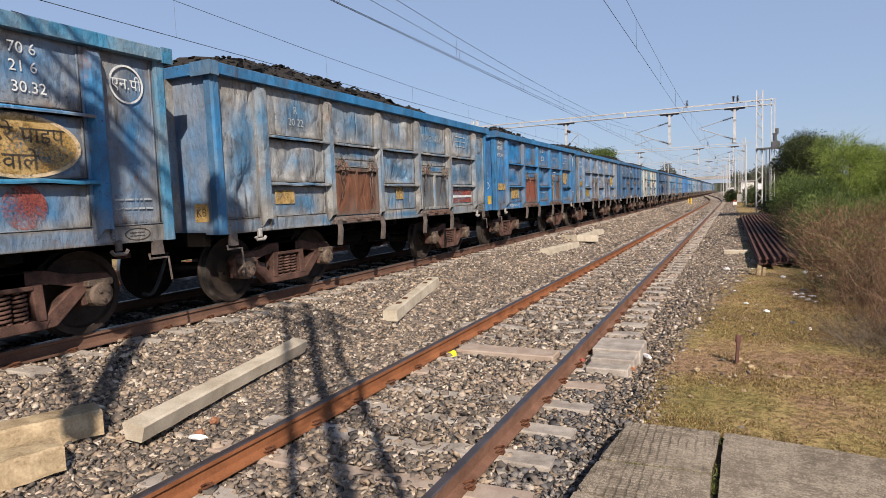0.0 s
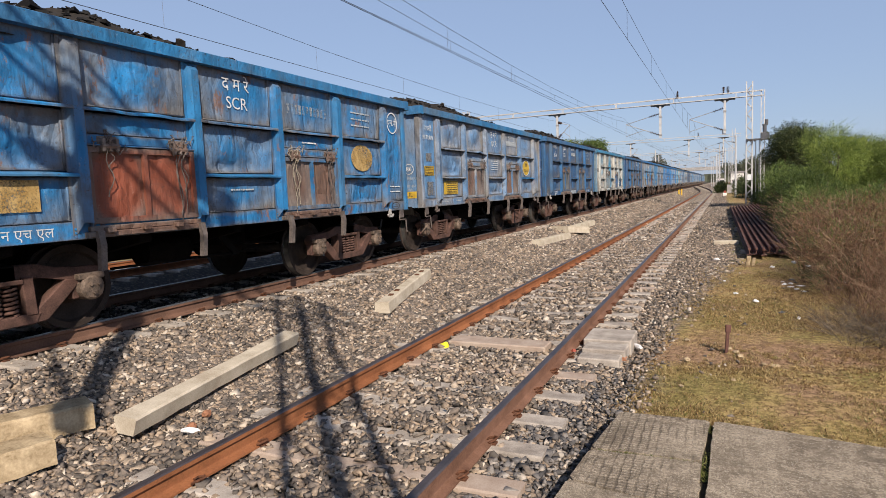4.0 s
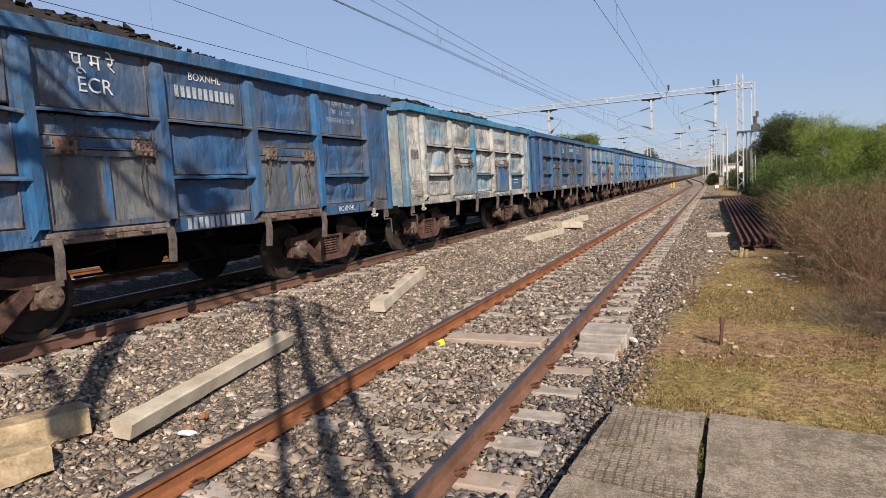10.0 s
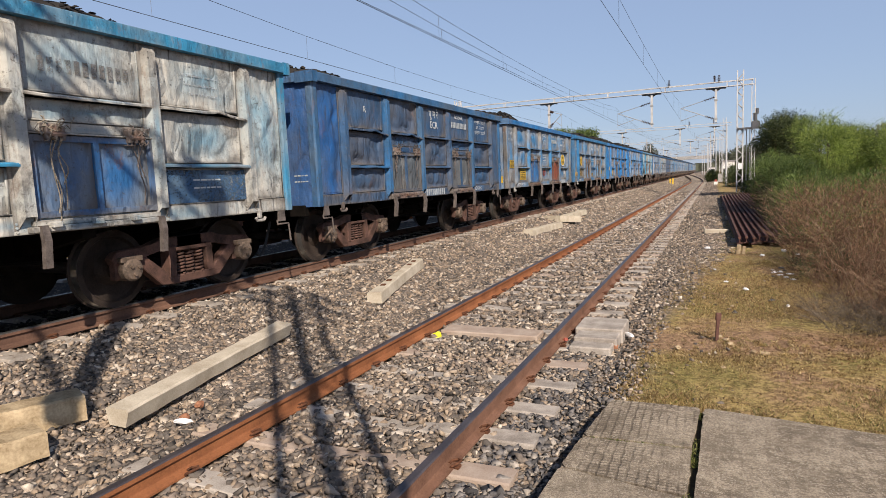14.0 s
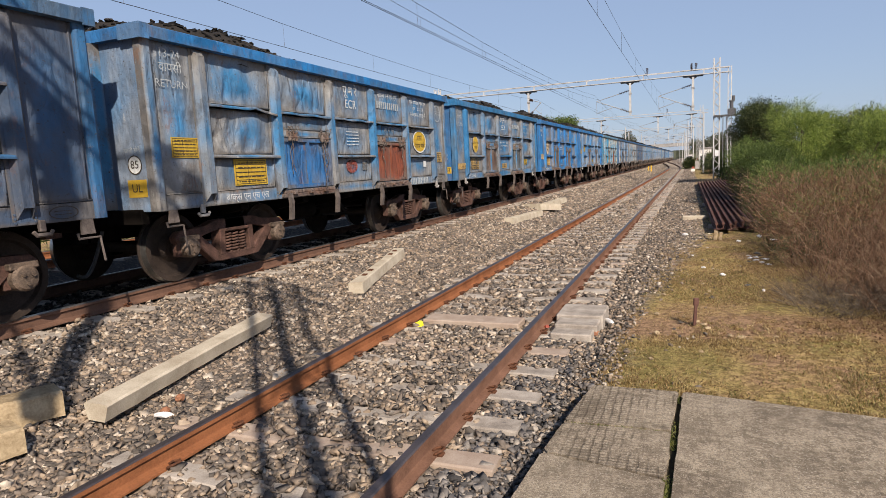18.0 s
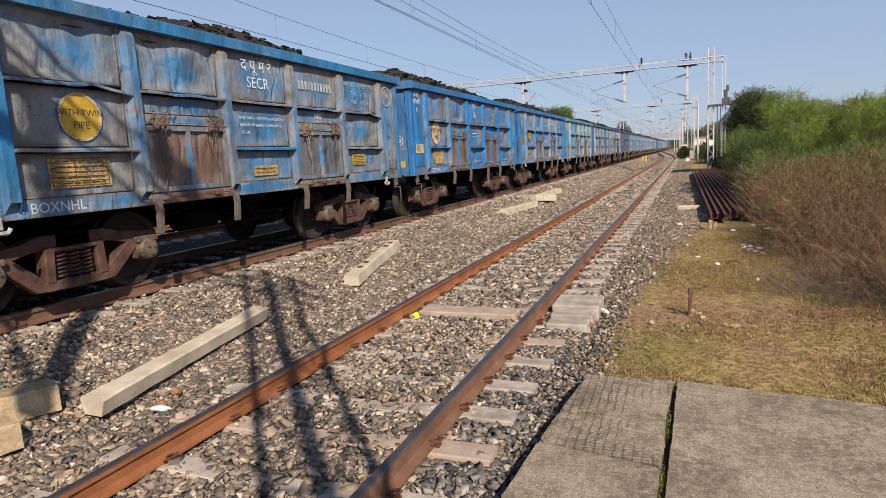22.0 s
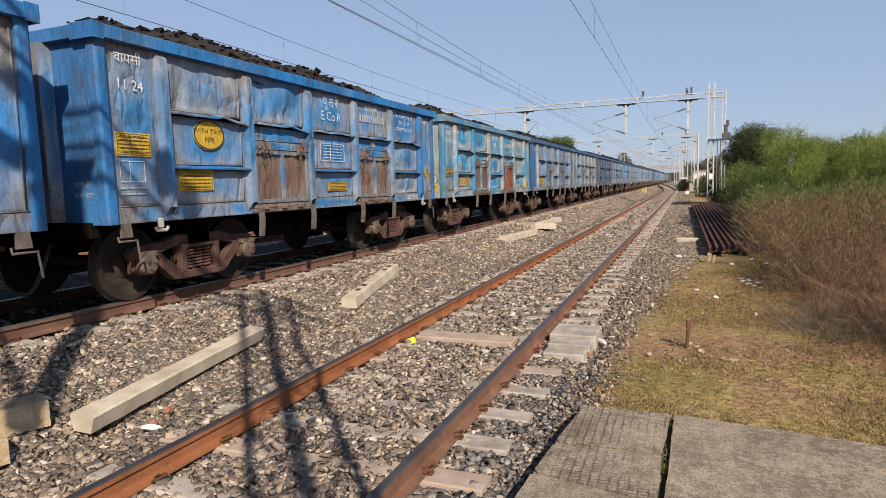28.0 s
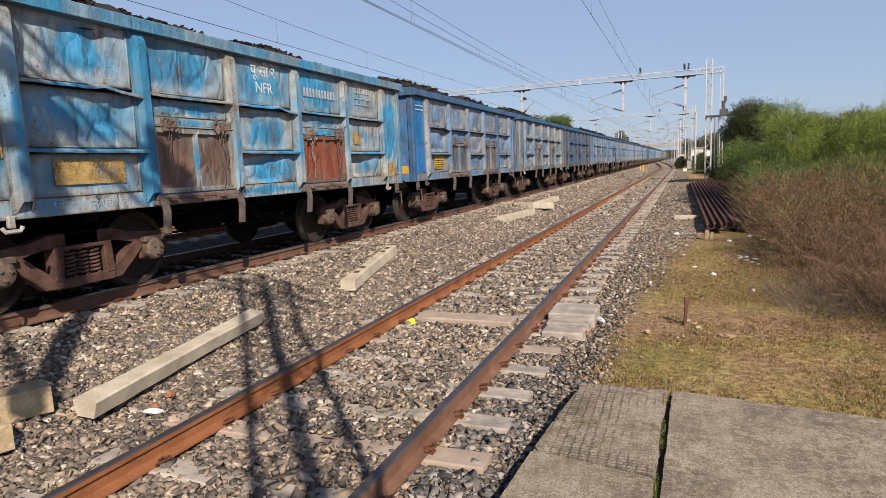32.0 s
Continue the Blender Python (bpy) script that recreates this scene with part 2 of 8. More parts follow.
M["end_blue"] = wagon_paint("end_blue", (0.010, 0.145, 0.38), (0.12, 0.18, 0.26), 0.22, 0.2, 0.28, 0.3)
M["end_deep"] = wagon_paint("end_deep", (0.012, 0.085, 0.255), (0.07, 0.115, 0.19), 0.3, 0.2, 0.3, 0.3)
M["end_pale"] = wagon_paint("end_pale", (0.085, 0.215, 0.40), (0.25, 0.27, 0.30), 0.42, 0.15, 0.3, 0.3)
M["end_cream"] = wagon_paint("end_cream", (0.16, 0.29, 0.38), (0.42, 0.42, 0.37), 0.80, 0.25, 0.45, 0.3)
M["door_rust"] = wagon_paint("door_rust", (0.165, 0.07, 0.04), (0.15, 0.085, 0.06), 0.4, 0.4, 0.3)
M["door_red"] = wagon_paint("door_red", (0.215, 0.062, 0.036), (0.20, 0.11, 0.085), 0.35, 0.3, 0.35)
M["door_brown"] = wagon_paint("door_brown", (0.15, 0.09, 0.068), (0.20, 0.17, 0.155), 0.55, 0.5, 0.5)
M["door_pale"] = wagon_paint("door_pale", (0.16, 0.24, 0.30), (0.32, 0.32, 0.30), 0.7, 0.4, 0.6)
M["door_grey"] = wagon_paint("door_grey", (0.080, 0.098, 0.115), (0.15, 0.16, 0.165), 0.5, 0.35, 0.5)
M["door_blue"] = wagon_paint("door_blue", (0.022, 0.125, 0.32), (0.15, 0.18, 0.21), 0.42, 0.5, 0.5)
M["coal"] = by_island("coal", ((0.0, (0.006, 0.006, 0.007)), (0.75, (0.018, 0.018, 0.018)), (1.0, (0.045, 0.038, 0.032))), 0.75, 14)
M["bogie"] = speckled("bogie", (0.045, 0.028, 0.023), (0.155, 0.085, 0.068), 5, 0.85, 0.2, 0.4)
# near-black: the shade under the wagons is put into this colour
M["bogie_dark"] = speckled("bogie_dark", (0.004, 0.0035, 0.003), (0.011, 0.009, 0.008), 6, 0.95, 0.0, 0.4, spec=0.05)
M["axle_grease"] = speckled("axle_grease", (0.05, 0.04, 0.034), (0.21, 0.155, 0.12), 9, 0.7, 0.2, 0.4)
M["wheel"] = speckled("wheel", (0.022, 0.017, 0.015), (0.062, 0.046, 0.038), 4, 0.75, 0.2, 0.3)
M["tread"] = speckled("tread", (0.28, 0.26, 0.25), (0.5, 0.48, 0.46), 10, 0.28, 0.9, 0.05)
M["lever"] = speckled("lever", (0.085, 0.07, 0.065), (0.20, 0.17, 0.155), 9, 0.7, 0.3)
M["rope"] = speckled("rope", (0.16, 0.13, 0.10), (0.36, 0.32, 0.26), 30, 0.9)
M["hook_pale"] = speckled("hook_pale", (0.22, 0.21, 0.20), (0.50, 0.48, 0.45), 12, 0.7, 0.1)
M["hose"] = speckled("hose", (0.015, 0.015, 0.016), (0.04, 0.04, 0.04), 20, 0.6)
M["decal_white"] = flaked("decal_white", (0.46, 0.49, 0.51), (0.66, 0.68, 0.68), -0.35)
M["decal_faint"] = flaked("decal_faint", (0.27, 0.31, 0.35), (0.42, 0.46, 0.48), -0.1)
M["decal_pale"] = flaked("decal_pale", (0.22, 0.255, 0.29), (0.36, 0.39, 0.41), 0.62)
M["decal_yellow"] = flaked("decal_yellow", (0.40, 0.25, 0.025), (0.54, 0.36, 0.04), -0.4)
M["decal_amber"] = flaked("decal_amber", (0.31, 0.19, 0.055), (0.50, 0.35, 0.15), 0.22)
M["decal_cream"] = flaked("decal_cream", (0.46, 0.34, 0.20), (0.60, 0.47, 0.31), 0.15)
M["decal_black"] = flaked("decal_black", (0.02, 0.018, 0.016), (0.07, 0.05, 0.03), -0.4)
M["decal_grey"] = flaked("decal_grey", (0.10, 0.10, 0.105), (0.22, 0.22, 0.215), 0.35)
M["decal_blue"] = flaked("decal_blue", (0.025, 0.09, 0.20), (0.08, 0.14, 0.21), 0.3)
M["decal_red"] = flaked("decal_red", (0.22, 0.045, 0.035), (0.32, 0.09, 0.07), 0.42)
# ground and track
M["rail_rust"] = speckled("rail_rust", (0.165, 0.062, 0.028), (0.32, 0.128, 0.058), 3, 0.85, 0.1, 0.25)
M["rail_brown"] = speckled("rail_brown", (0.115, 0.058, 0.038), (0.235, 0.125, 0.085), 3, 0.85, 0.1, 0.25)
M["rail_dull"] = speckled("rail_dull", (0.085, 0.048, 0.036), (0.18, 0.10, 0.07), 3, 0.85, 0.1, 0.25)
M["rail_top"] = speckled("rail_top", (0.075, 0.065, 0.07), (0.15, 0.125, 0.125), 4, 0.42, 0.6, 0.1)
M["rail_shine"] = speckled("rail_shine", (0.20, 0.195, 0.19), (0.34, 0.33, 0.32), 4, 0.42, 0.9, 0.05)
M["sleeper"] = speckled("sleeper", (0.22, 0.19, 0.165), (0.47, 0.42, 0.37), 5, 0.9, 0, 0.4, 90)
M["sleeper_dusty"] = speckled("sleeper_dusty", (0.15, 0.128, 0.11), (0.29, 0.25, 0.21), 5, 0.9, 0, 0.4, 90)
M["sleeper_pink"] = speckled("sleeper_pink", (0.30, 0.225, 0.18), (0.44, 0.36, 0.30), 5, 0.9, 0, 0.4, 90)
M["old_concrete"] = speckled("old_concrete", (0.35, 0.295, 0.225), (0.57, 0.51, 0.415), 3, 0.9, 0, 0.4, 70)
M["tan_concrete"] = speckled("tan_concrete", (0.22, 0.16, 0.092), (0.50, 0.395, 0.26), 7, 0.92, 0, 1.0, 45)
M["clip"] = speckled("clip", (0.07, 0.03, 0.018), (0.16, 0.07, 0.04), 20, 0.8, 0.3)
STONE = ((0.0, (0.112, 0.098, 0.088)), (0.22, (0.18, 0.155, 0.136)), (0.48, (0.255, 0.208, 0.174)), (0.70, (0.355, 0.27, 0.20)),
         (0.87, (0.47, 0.375, 0.288)), (1.0, (0.68, 0.60, 0.51)))
# coal dust and the shade under the train, both put into this colour
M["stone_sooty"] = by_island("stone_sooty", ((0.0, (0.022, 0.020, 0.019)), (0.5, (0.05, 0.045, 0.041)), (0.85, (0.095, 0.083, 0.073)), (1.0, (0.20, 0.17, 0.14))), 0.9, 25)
M["stone_grey"] = by_island("stone_grey", ((0.0, (0.06, 0.058, 0.06)), (0.4, (0.15, 0.142, 0.142)), (0.75, (0.25, 0.228, 0.215)), (1.0, (0.46, 0.41, 0.36))), 0.85, 25)
M["stone"] = by_island("stone", STONE, 0.85, 25)
M["steel_grey"] = speckled("steel_grey", (0.40, 0.40, 0.405), (0.58, 0.58, 0.575), 4, 0.6, 0.15, 0.1)
M["steel_old"] = speckled("steel_old", (0.24, 0.24, 0.25), (0.40, 0.40, 0.40), 4, 0.6, 0.35, 0.1)
M["insulator"] = speckled("insulator", (0.03, 0.018, 0.016), (0.07, 0.04, 0.035), 20, 0.35)
M["wire"] = speckled("wire", (0.03, 0.03, 0.032), (0.07, 0.065, 0.06), 20, 0.5, 0.5)
M["dark_box"] = speckled("dark_box", (0.05, 0.055, 0.06), (0.12, 0.12, 0.13), 8, 0.6, 0.2)
M["pile_rail"] = speckled("pile_rail", (0.075, 0.038, 0.032), (0.17, 0.085, 0.07), 4, 0.85, 0.15, 0.3)
M["white_wall"] = speckled("white_wall", (0.62, 0.60, 0.56), (0.80, 0.79, 0.76), 2, 0.9)
M["roof_grey"] = speckled("roof_grey", (0.25, 0.24, 0.23), (0.40, 0.39, 0.38), 3, 0.9)
M["window_dark"] = speckled("window_dark", (0.02, 0.025, 0.03), (0.05, 0.055, 0.06), 3, 0.3)
M["sign_yellow"] = speckled("sign_yellow", (0.6, 0.36, 0.02), (0.75, 0.5, 0.04), 6, 0.6)
M["red_paint"] = speckled("red_paint", (0.24, 0.05, 0.035), (0.38, 0.09, 0.06), 6, 0.6)
M["plastic_white"] = speckled("plastic_white", (0.6, 0.6, 0.62), (0.85, 0.85, 0.85), 12, 0.5)
M["yellow_cloth"] = speckled("yellow_cloth", (0.7, 0.6, 0.02), (0.9, 0.82, 0.05), 12, 0.6)
M["moss"] = speckled("moss", (0.018, 0.015, 0.010), (0.06, 0.052, 0.03), 14, 0.95)
M["brick_orange"] = speckled("brick_orange", (0.22, 0.10, 0.06), (0.36, 0.17, 0.10), 12, 0.9)
M["bark"] = speckled("bark", (0.06, 0.045, 0.032), (0.14, 0.11, 0.08), 10, 0.95, 0, 0.6)
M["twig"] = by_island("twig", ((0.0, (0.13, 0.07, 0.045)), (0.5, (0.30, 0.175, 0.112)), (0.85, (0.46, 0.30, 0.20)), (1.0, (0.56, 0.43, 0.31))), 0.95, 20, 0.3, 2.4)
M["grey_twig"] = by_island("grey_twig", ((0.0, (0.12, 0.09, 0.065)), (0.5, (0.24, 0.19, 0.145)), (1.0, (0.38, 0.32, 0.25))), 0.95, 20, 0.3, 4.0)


def leaf_material(name, stops, shade=(0.01, 0.03, 0.005), depth=0.35, clump=0.0, deep=0.60):
    n = Nodes(name, 0.6)
    c = n.ramp(n.island(), *stops)
    # dark noise patches: shade of pockets in the growth put into the colour
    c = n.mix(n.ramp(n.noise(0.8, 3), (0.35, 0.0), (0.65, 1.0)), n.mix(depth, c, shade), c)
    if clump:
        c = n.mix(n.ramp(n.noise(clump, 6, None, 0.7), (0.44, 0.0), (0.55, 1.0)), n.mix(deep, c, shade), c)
    n.color(c)
    n.bsdf.inputs["Subsurface Weight"].default_value = 0.0
    tr = n.t.nodes.new("ShaderNodeBsdfTranslucent")
    n.put(tr.inputs[0], c)
    mx = n.t.nodes.new("ShaderNodeMixShader")
    mx.inputs[0].default_value = 0.35
    out = n.t.nodes["Material Output"]
    n.t.links.new(n.bsdf.outputs[0], mx.inputs[1])
    n.t.links.new(tr.outputs[0], mx.inputs[2])
    n.t.links.new(mx.outputs[0], out.inputs[0])
    return n.mat


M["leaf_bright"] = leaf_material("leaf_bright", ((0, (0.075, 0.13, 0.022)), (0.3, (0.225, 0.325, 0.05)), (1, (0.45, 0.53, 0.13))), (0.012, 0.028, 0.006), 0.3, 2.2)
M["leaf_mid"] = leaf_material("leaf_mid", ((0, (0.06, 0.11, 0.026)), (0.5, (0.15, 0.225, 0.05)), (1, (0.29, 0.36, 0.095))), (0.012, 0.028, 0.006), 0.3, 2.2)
# grey-green for far trees: distance haze is put into the leaf colour
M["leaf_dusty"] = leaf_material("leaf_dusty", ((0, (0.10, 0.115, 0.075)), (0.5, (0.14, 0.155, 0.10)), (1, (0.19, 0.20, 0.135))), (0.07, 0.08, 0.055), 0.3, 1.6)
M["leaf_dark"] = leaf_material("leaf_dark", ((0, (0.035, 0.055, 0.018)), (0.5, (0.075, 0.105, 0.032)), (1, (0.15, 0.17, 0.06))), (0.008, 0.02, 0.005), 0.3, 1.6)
M["grass_dry"] = leaf_material("grass_dry", ((0, (0.09, 0.05, 0.02)), (0.3, (0.30, 0.19, 0.075)), (0.7, (0.60, 0.44, 0.20)), (0.9, (0.78, 0.63, 0.34)), (1, (0.26, 0.19, 0.06))), (0.075, 0.045, 0.017), 0.22, 7.0, 0.30)
M["grass_green"] = leaf_material("grass_green", ((0, (0.06, 0.085, 0.02)), (0.5, (0.19, 0.215, 0.05)), (1, (0.42, 0.40, 0.13))), (0.03, 0.045, 0.010), 0.25, 6.0, 0.35)


def ground_material():
    """Earth with dry grass to the right, grey ballast under the tracks, in one sheet."""
    n = Nodes("ground", 0.95)
    xyz = n.t.nodes.new("ShaderNodeSeparateXYZ")
    n.t.links.new(n.coord, xyz.inputs[0])
    n.bsdf.inputs["Specular IOR Level"].default_value = 0.15
    patch = n.noise(0.9, 8, None, 0.72)
    fine = n.ramp(n.noise(55, 10, None, 0.86), (0.42, 0.0), (0.58, 1.0))
    fine = n.math("ADD", n.math("MULTIPLY", fine, 0.45), n.math("MULTIPLY", n.ramp(n.noise(15, 8, None, 0.8), (0.44, 0.0), (0.56, 1.0)), 0.55))
    earth = n.mix(fine, (0.11, 0.062, 0.035), (0.46, 0.30, 0.185))
    straw = n.mix(fine, (0.10, 0.062, 0.026), (0.58, 0.42, 0.19))
    green = n.mix(fine, (0.07, 0.058, 0.02), (0.40, 0.32, 0.12))
    g = n.mix(n.ramp(patch, (0.40, 0.0), (0.54, 1.0)), green, straw)
    g = n.mix(n.ramp(n.noise(0.9, 8, n.place((1, 1, 1)), 0.7), (0.50, 0.0), (0.62, 1.0)), g, earth)
    worn = n.math("SUBTRACT", 1.0, n.math("ABSOLUTE", n.math("MULTIPLY", n.math("SUBTRACT", xyz.outputs[1], 7.65), 1.0)))
    worn = n.math("ADD", n.math("MULTIPLY", worn, 0.5), n.math("SUBTRACT", n.noise(1.3, 7, None, 0.7), 0.55))
    g = n.mix(n.ramp(worn, (0.12, 0.0), (0.30, 1.0)), g, earth)
    rust_side = n.math("ADD", n.math("MULTIPLY", n.math("SUBTRACT", xyz.outputs[0], 1.5), 0.25), n.math("SUBTRACT", n.noise(1.1, 7, None, 0.7), 0.5))
    g = n.mix(n.ramp(rust_side, (0.0, 0.0), (0.25, 1.0)), g, n.mix(fine, (0.085, 0.045, 0.024), (0.30, 0.175, 0.09)))
    cell = n.voronoi(17, None, "F1", "Color")
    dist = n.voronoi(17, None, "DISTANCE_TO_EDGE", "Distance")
    sep = n.t.nodes.new("ShaderNodeSeparateColor")
    n.t.links.new(cell, sep.inputs[0])
    st = n.ramp(sep.outputs[0], *STONE)
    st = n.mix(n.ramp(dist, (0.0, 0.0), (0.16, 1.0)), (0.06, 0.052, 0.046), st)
    drift = n.math("MULTIPLY", n.math("MINIMUM", n.math("MAXIMUM", n.math("SUBTRACT", xyz.outputs[1], 7.5), 0.0), 9.0), -0.13)
    wob = n.math("ADD", n.math("ADD", xyz.outputs[0], drift), n.math("MULTIPLY", n.math("SUBTRACT", n.noise(0.9, 4), 0.5), 1.3))
    edge = n.ramp(n.math("ADD", n.math("MULTIPLY", wob, 0.5), 0.9), (0.42, 0.0), (0.58, 1.0))
    far_left = n.ramp(n.math("ADD", n.math("MULTIPLY", xyz.outputs[0], -0.02), 0.0), (0.36, 0.0), (0.40, 1.0))
    is_soil = n.math("MAXIMUM", edge, far_left)
    # bed left of the near main rail darkened for coal dust and train shade
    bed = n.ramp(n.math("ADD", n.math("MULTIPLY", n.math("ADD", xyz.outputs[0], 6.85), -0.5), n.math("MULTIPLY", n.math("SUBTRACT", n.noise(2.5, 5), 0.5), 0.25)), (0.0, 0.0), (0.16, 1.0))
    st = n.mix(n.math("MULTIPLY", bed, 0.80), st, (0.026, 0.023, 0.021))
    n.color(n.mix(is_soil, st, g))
    n.bump(n.math("ADD", n.math("MULTIPLY", n.ramp(dist, (0, 0.0), (0.3, 1.0)), 0.6), fine), 0.5, 0.012)
    return n.mat


M["ground"] = ground_material()


def slab_material(name="slab", scored=False):
    """Brushed concrete worn to its grit, with grooves across, dark stains and pale scuffs."""
    n = Nodes(name, 0.92)
    n.bsdf.inputs["Specular IOR Level"].default_value = 0.2
    big = n.noise(1.6, 8, None, 0.72)
    mid = n.noise(13, 8, None, 0.8)
    fine = n.noise(62, 6, None, 0.8)
    groove = n.noise(2.0, 6, n.place((2.6, 38, 1)), 0.78)
    c = n.mix(n.ramp(big, (0.42, 0.0), (0.56, 1.0)), (0.185, 0.148, 0.110), (0.33, 0.275, 0.21))
    c = n.mix(n.math("MULTIPLY", n.ramp(mid, (0.48, 0.0), (0.52, 1.0)), 0.7), c, (0.45, 0.375, 0.285))
    c = n.mix(n.math("MULTIPLY", n.ramp(fine, (0.50, 0.0), (0.54, 1.0)), 0.55), c, (0.125, 0.10, 0.076))
    c = n.mix(n.math("MULTIPLY", n.ramp(n.noise(75, 5, n.place((1, 1, 2)), 0.8), (0.57, 0.0), (0.60, 1.0)), 0.8), c, (0.56, 0.505, 0.42))
    c = n.mix(n.math("MULTIPLY", n.ramp(groove, (0.55, 0.0), (0.60, 1.0)), 0.30), c, (0.12, 0.098, 0.074))
    comb = n.noise(2.0, 5, n.place((42, 3.0, 1)), 0.75)
    c = n.mix(n.math("MULTIPLY", n.ramp(comb, (0.56, 0.0), (0.60, 1.0)), 0.34), c, (0.11, 0.09, 0.07))
    c = n.mix(n.math("MULTIPLY", n.ramp(n.noise(2.2, 10, n.place((1, 1, 1)), 0.8), (0.52, 0.0), (0.60, 1.0)), 0.55), c, (0.11, 0.088, 0.064))
    worn = n.ramp(n.noise(0.55, 7, n.place((1, 1, 1)), 0.7), (0.44, 0.0), (0.56, 1.0))
    c = n.mix(n.math("MULTIPLY", worn, 0.28), c, (0.14, 0.112, 0.085))
    pale = n.ramp(n.noise(24, 7, n.place((0.6, 1.4, 1)), 0.84), (0.60, 0.0), (0.64, 1.0))
    c = n.mix(n.math("MULTIPLY", pale, 0.7), c, (0.56, 0.50, 0.41))
    relief = n.math("ADD", n.math("MULTIPLY", groove, 0.6), n.math("ADD", fine, mid))
    if scored:
        # a grid of shallow scored lines, worn away in places
        for way, scale in (("X", 5.2), ("Y", 8.5)):
            w = n.t.nodes.new("ShaderNodeTexWave")
            w.bands_direction = way
            w.inputs["Scale"].default_value, w.inputs["Distortion"].default_value, w.inputs["Detail"].default_value, w.inputs["Detail Scale"].default_value = scale, 1.6, 3.0, 2.5
            n.t.links.new(n.coord, w.inputs["Vector"])
            cut = n.math("MULTIPLY", n.ramp(w.outputs["Fac"], (0.06, 1.0), (0.22, 0.0)), n.ramp(n.noise(2.6, 4), (0.40, 0.15), (0.56, 1.0)))
            c = n.mix(n.math("MULTIPLY", cut, 0.55), c, (0.085, 0.068, 0.05))
            relief = n.math("SUBTRACT", relief, n.math("MULTIPLY", cut, 0.8))
    n.color(c)
    n.bump(relief, 0.6, 0.008)
    return n.mat


M["slab"], M["slab_scored"] = slab_material(), slab_material("slab_scored", True)
LITTER = ((0.0, (0.10, 0.05, 0.025)), (0.4, (0.24, 0.125, 0.06)), (0.75, (0.40, 0.24, 0.11)), (1.0, (0.52, 0.38, 0.20)))
M["dead_leaf"] = leaf_material("dead_leaf", LITTER, (0.05, 0.027, 0.013), 0.4, 3.0)

# ---- mesh helpers ----
def mesh_of(name, bm, smooth=False, slots=1):
    me = bpy.data.meshes.new(name)
    bmesh.ops.recalc_face_normals(bm, faces=bm.faces)
    bm.to_mesh(me)
    bm.free()
    if smooth:
        me.shade_smooth()
    for _ in range(slots):
        me.materials.append(None)
    return me


def put(name, me, mats, parent=None, m=None, label="", smooth=False):
    """One object on the mesh me (a bmesh or a mesh), under a thing or part; mats: one material or a list."""
    mats = mats if isinstance(mats, (list, tuple)) else [mats]
    if isinstance(me, bmesh.types.BMesh):
        me = mesh_of(name, me, smooth, len(mats))
    ob = new(name, me)
    ob.parent = parent
    if m is not None:
        ob.matrix_basis = m
    for slot, mat in zip(ob.material_slots, mats):
        slot.link, slot.material = "OBJECT", M[mat]
    if label:
        ob["label"] = label
    return ob


def empty(name, m=None):
    ob = new(name)
    ob.empty_display_size = 0.3
    if m is not None:
        ob.matrix_basis = m
    return ob


def box(bm, x0, x1, y0, y1, z0, z1, bevel=0.0, mi=0, m=None):
    """A box between two corners, its edges bevelled."""
    r = bmesh.ops.create_cube(bm, size=1.0)
    vs = r["verts"]
    for v in vs:
        v.co = Vector(((x0 + x1) / 2 + v.co.x * (x1 - x0), (y0 + y1) / 2 + v.co.y * (y1 - y0), (z0 + z1) / 2 + v.co.z * (z1 - z0)))
    fs = list({f for v in vs for f in v.link_faces})
    if bevel:
        es = list({e for v in vs for e in v.link_edges})
        got = bmesh.ops.bevel(bm, geom=es, offset=bevel, segments=1, affect="EDGES")
        fs = list({f for f in got["faces"]} | {f for f in fs if f.is_valid})
        vs = list({v for f in fs for v in f.verts})
    for f in fs:
        f.material_index = mi
    if m is not None:
        bmesh.ops.transform(bm, matrix=m, verts=vs)
    return vs


def prism(bm, outline, axis, a, b, mi=0):
    """The outline (pairs) pushed from a to b along the axis: 'x' takes (y, z), 'y' takes (x, z), 'z' takes (x, y)."""
    def p(u, v, w):
        return {"x": (w, u, v), "y": (u, w, v), "z": (u, v, w)}[axis]
    lo = [bm.verts.new(p(u, v, a)) for u, v in outline]
    hi = [bm.verts.new(p(u, v, b)) for u, v in outline]
    n = len(outline)
    fs = [bm.faces.new(lo), bm.faces.new(hi[::-1])]
    fs += [bm.faces.new((lo[i], lo[(i + 1) % n], hi[(i + 1) % n], hi[i])) for i in range(n)]
    for f in fs:
        f.material_index = mi
    return lo + hi


def rod(bm, a, b, r, n=8, r2=None, mi=0):
    """A round bar from a to b."""
    a, b = Vector(a), Vector(b)
    d = b - a
    q = d.to_track_quat("Z", "Y").to_matrix()
    r2 = r if r2 is None else r2
    lo = [bm.verts.new(a + q @ Vector((r * math.cos(i * math.tau / n), r * math.sin(i * math.tau / n), 0))) for i in range(n)]
    hi = [bm.verts.new(b + q @ Vector((r2 * math.cos(i * math.tau / n), r2 * math.sin(i * math.tau / n), 0))) for i in range(n)]
    fs = [bm.faces.new((lo[i], lo[(i + 1) % n], hi[(i + 1) % n], hi[i])) for i in range(n)] + [bm.faces.new(lo[::-1]), bm.faces.new(hi)]
    for f in fs:
        f.material_index = mi


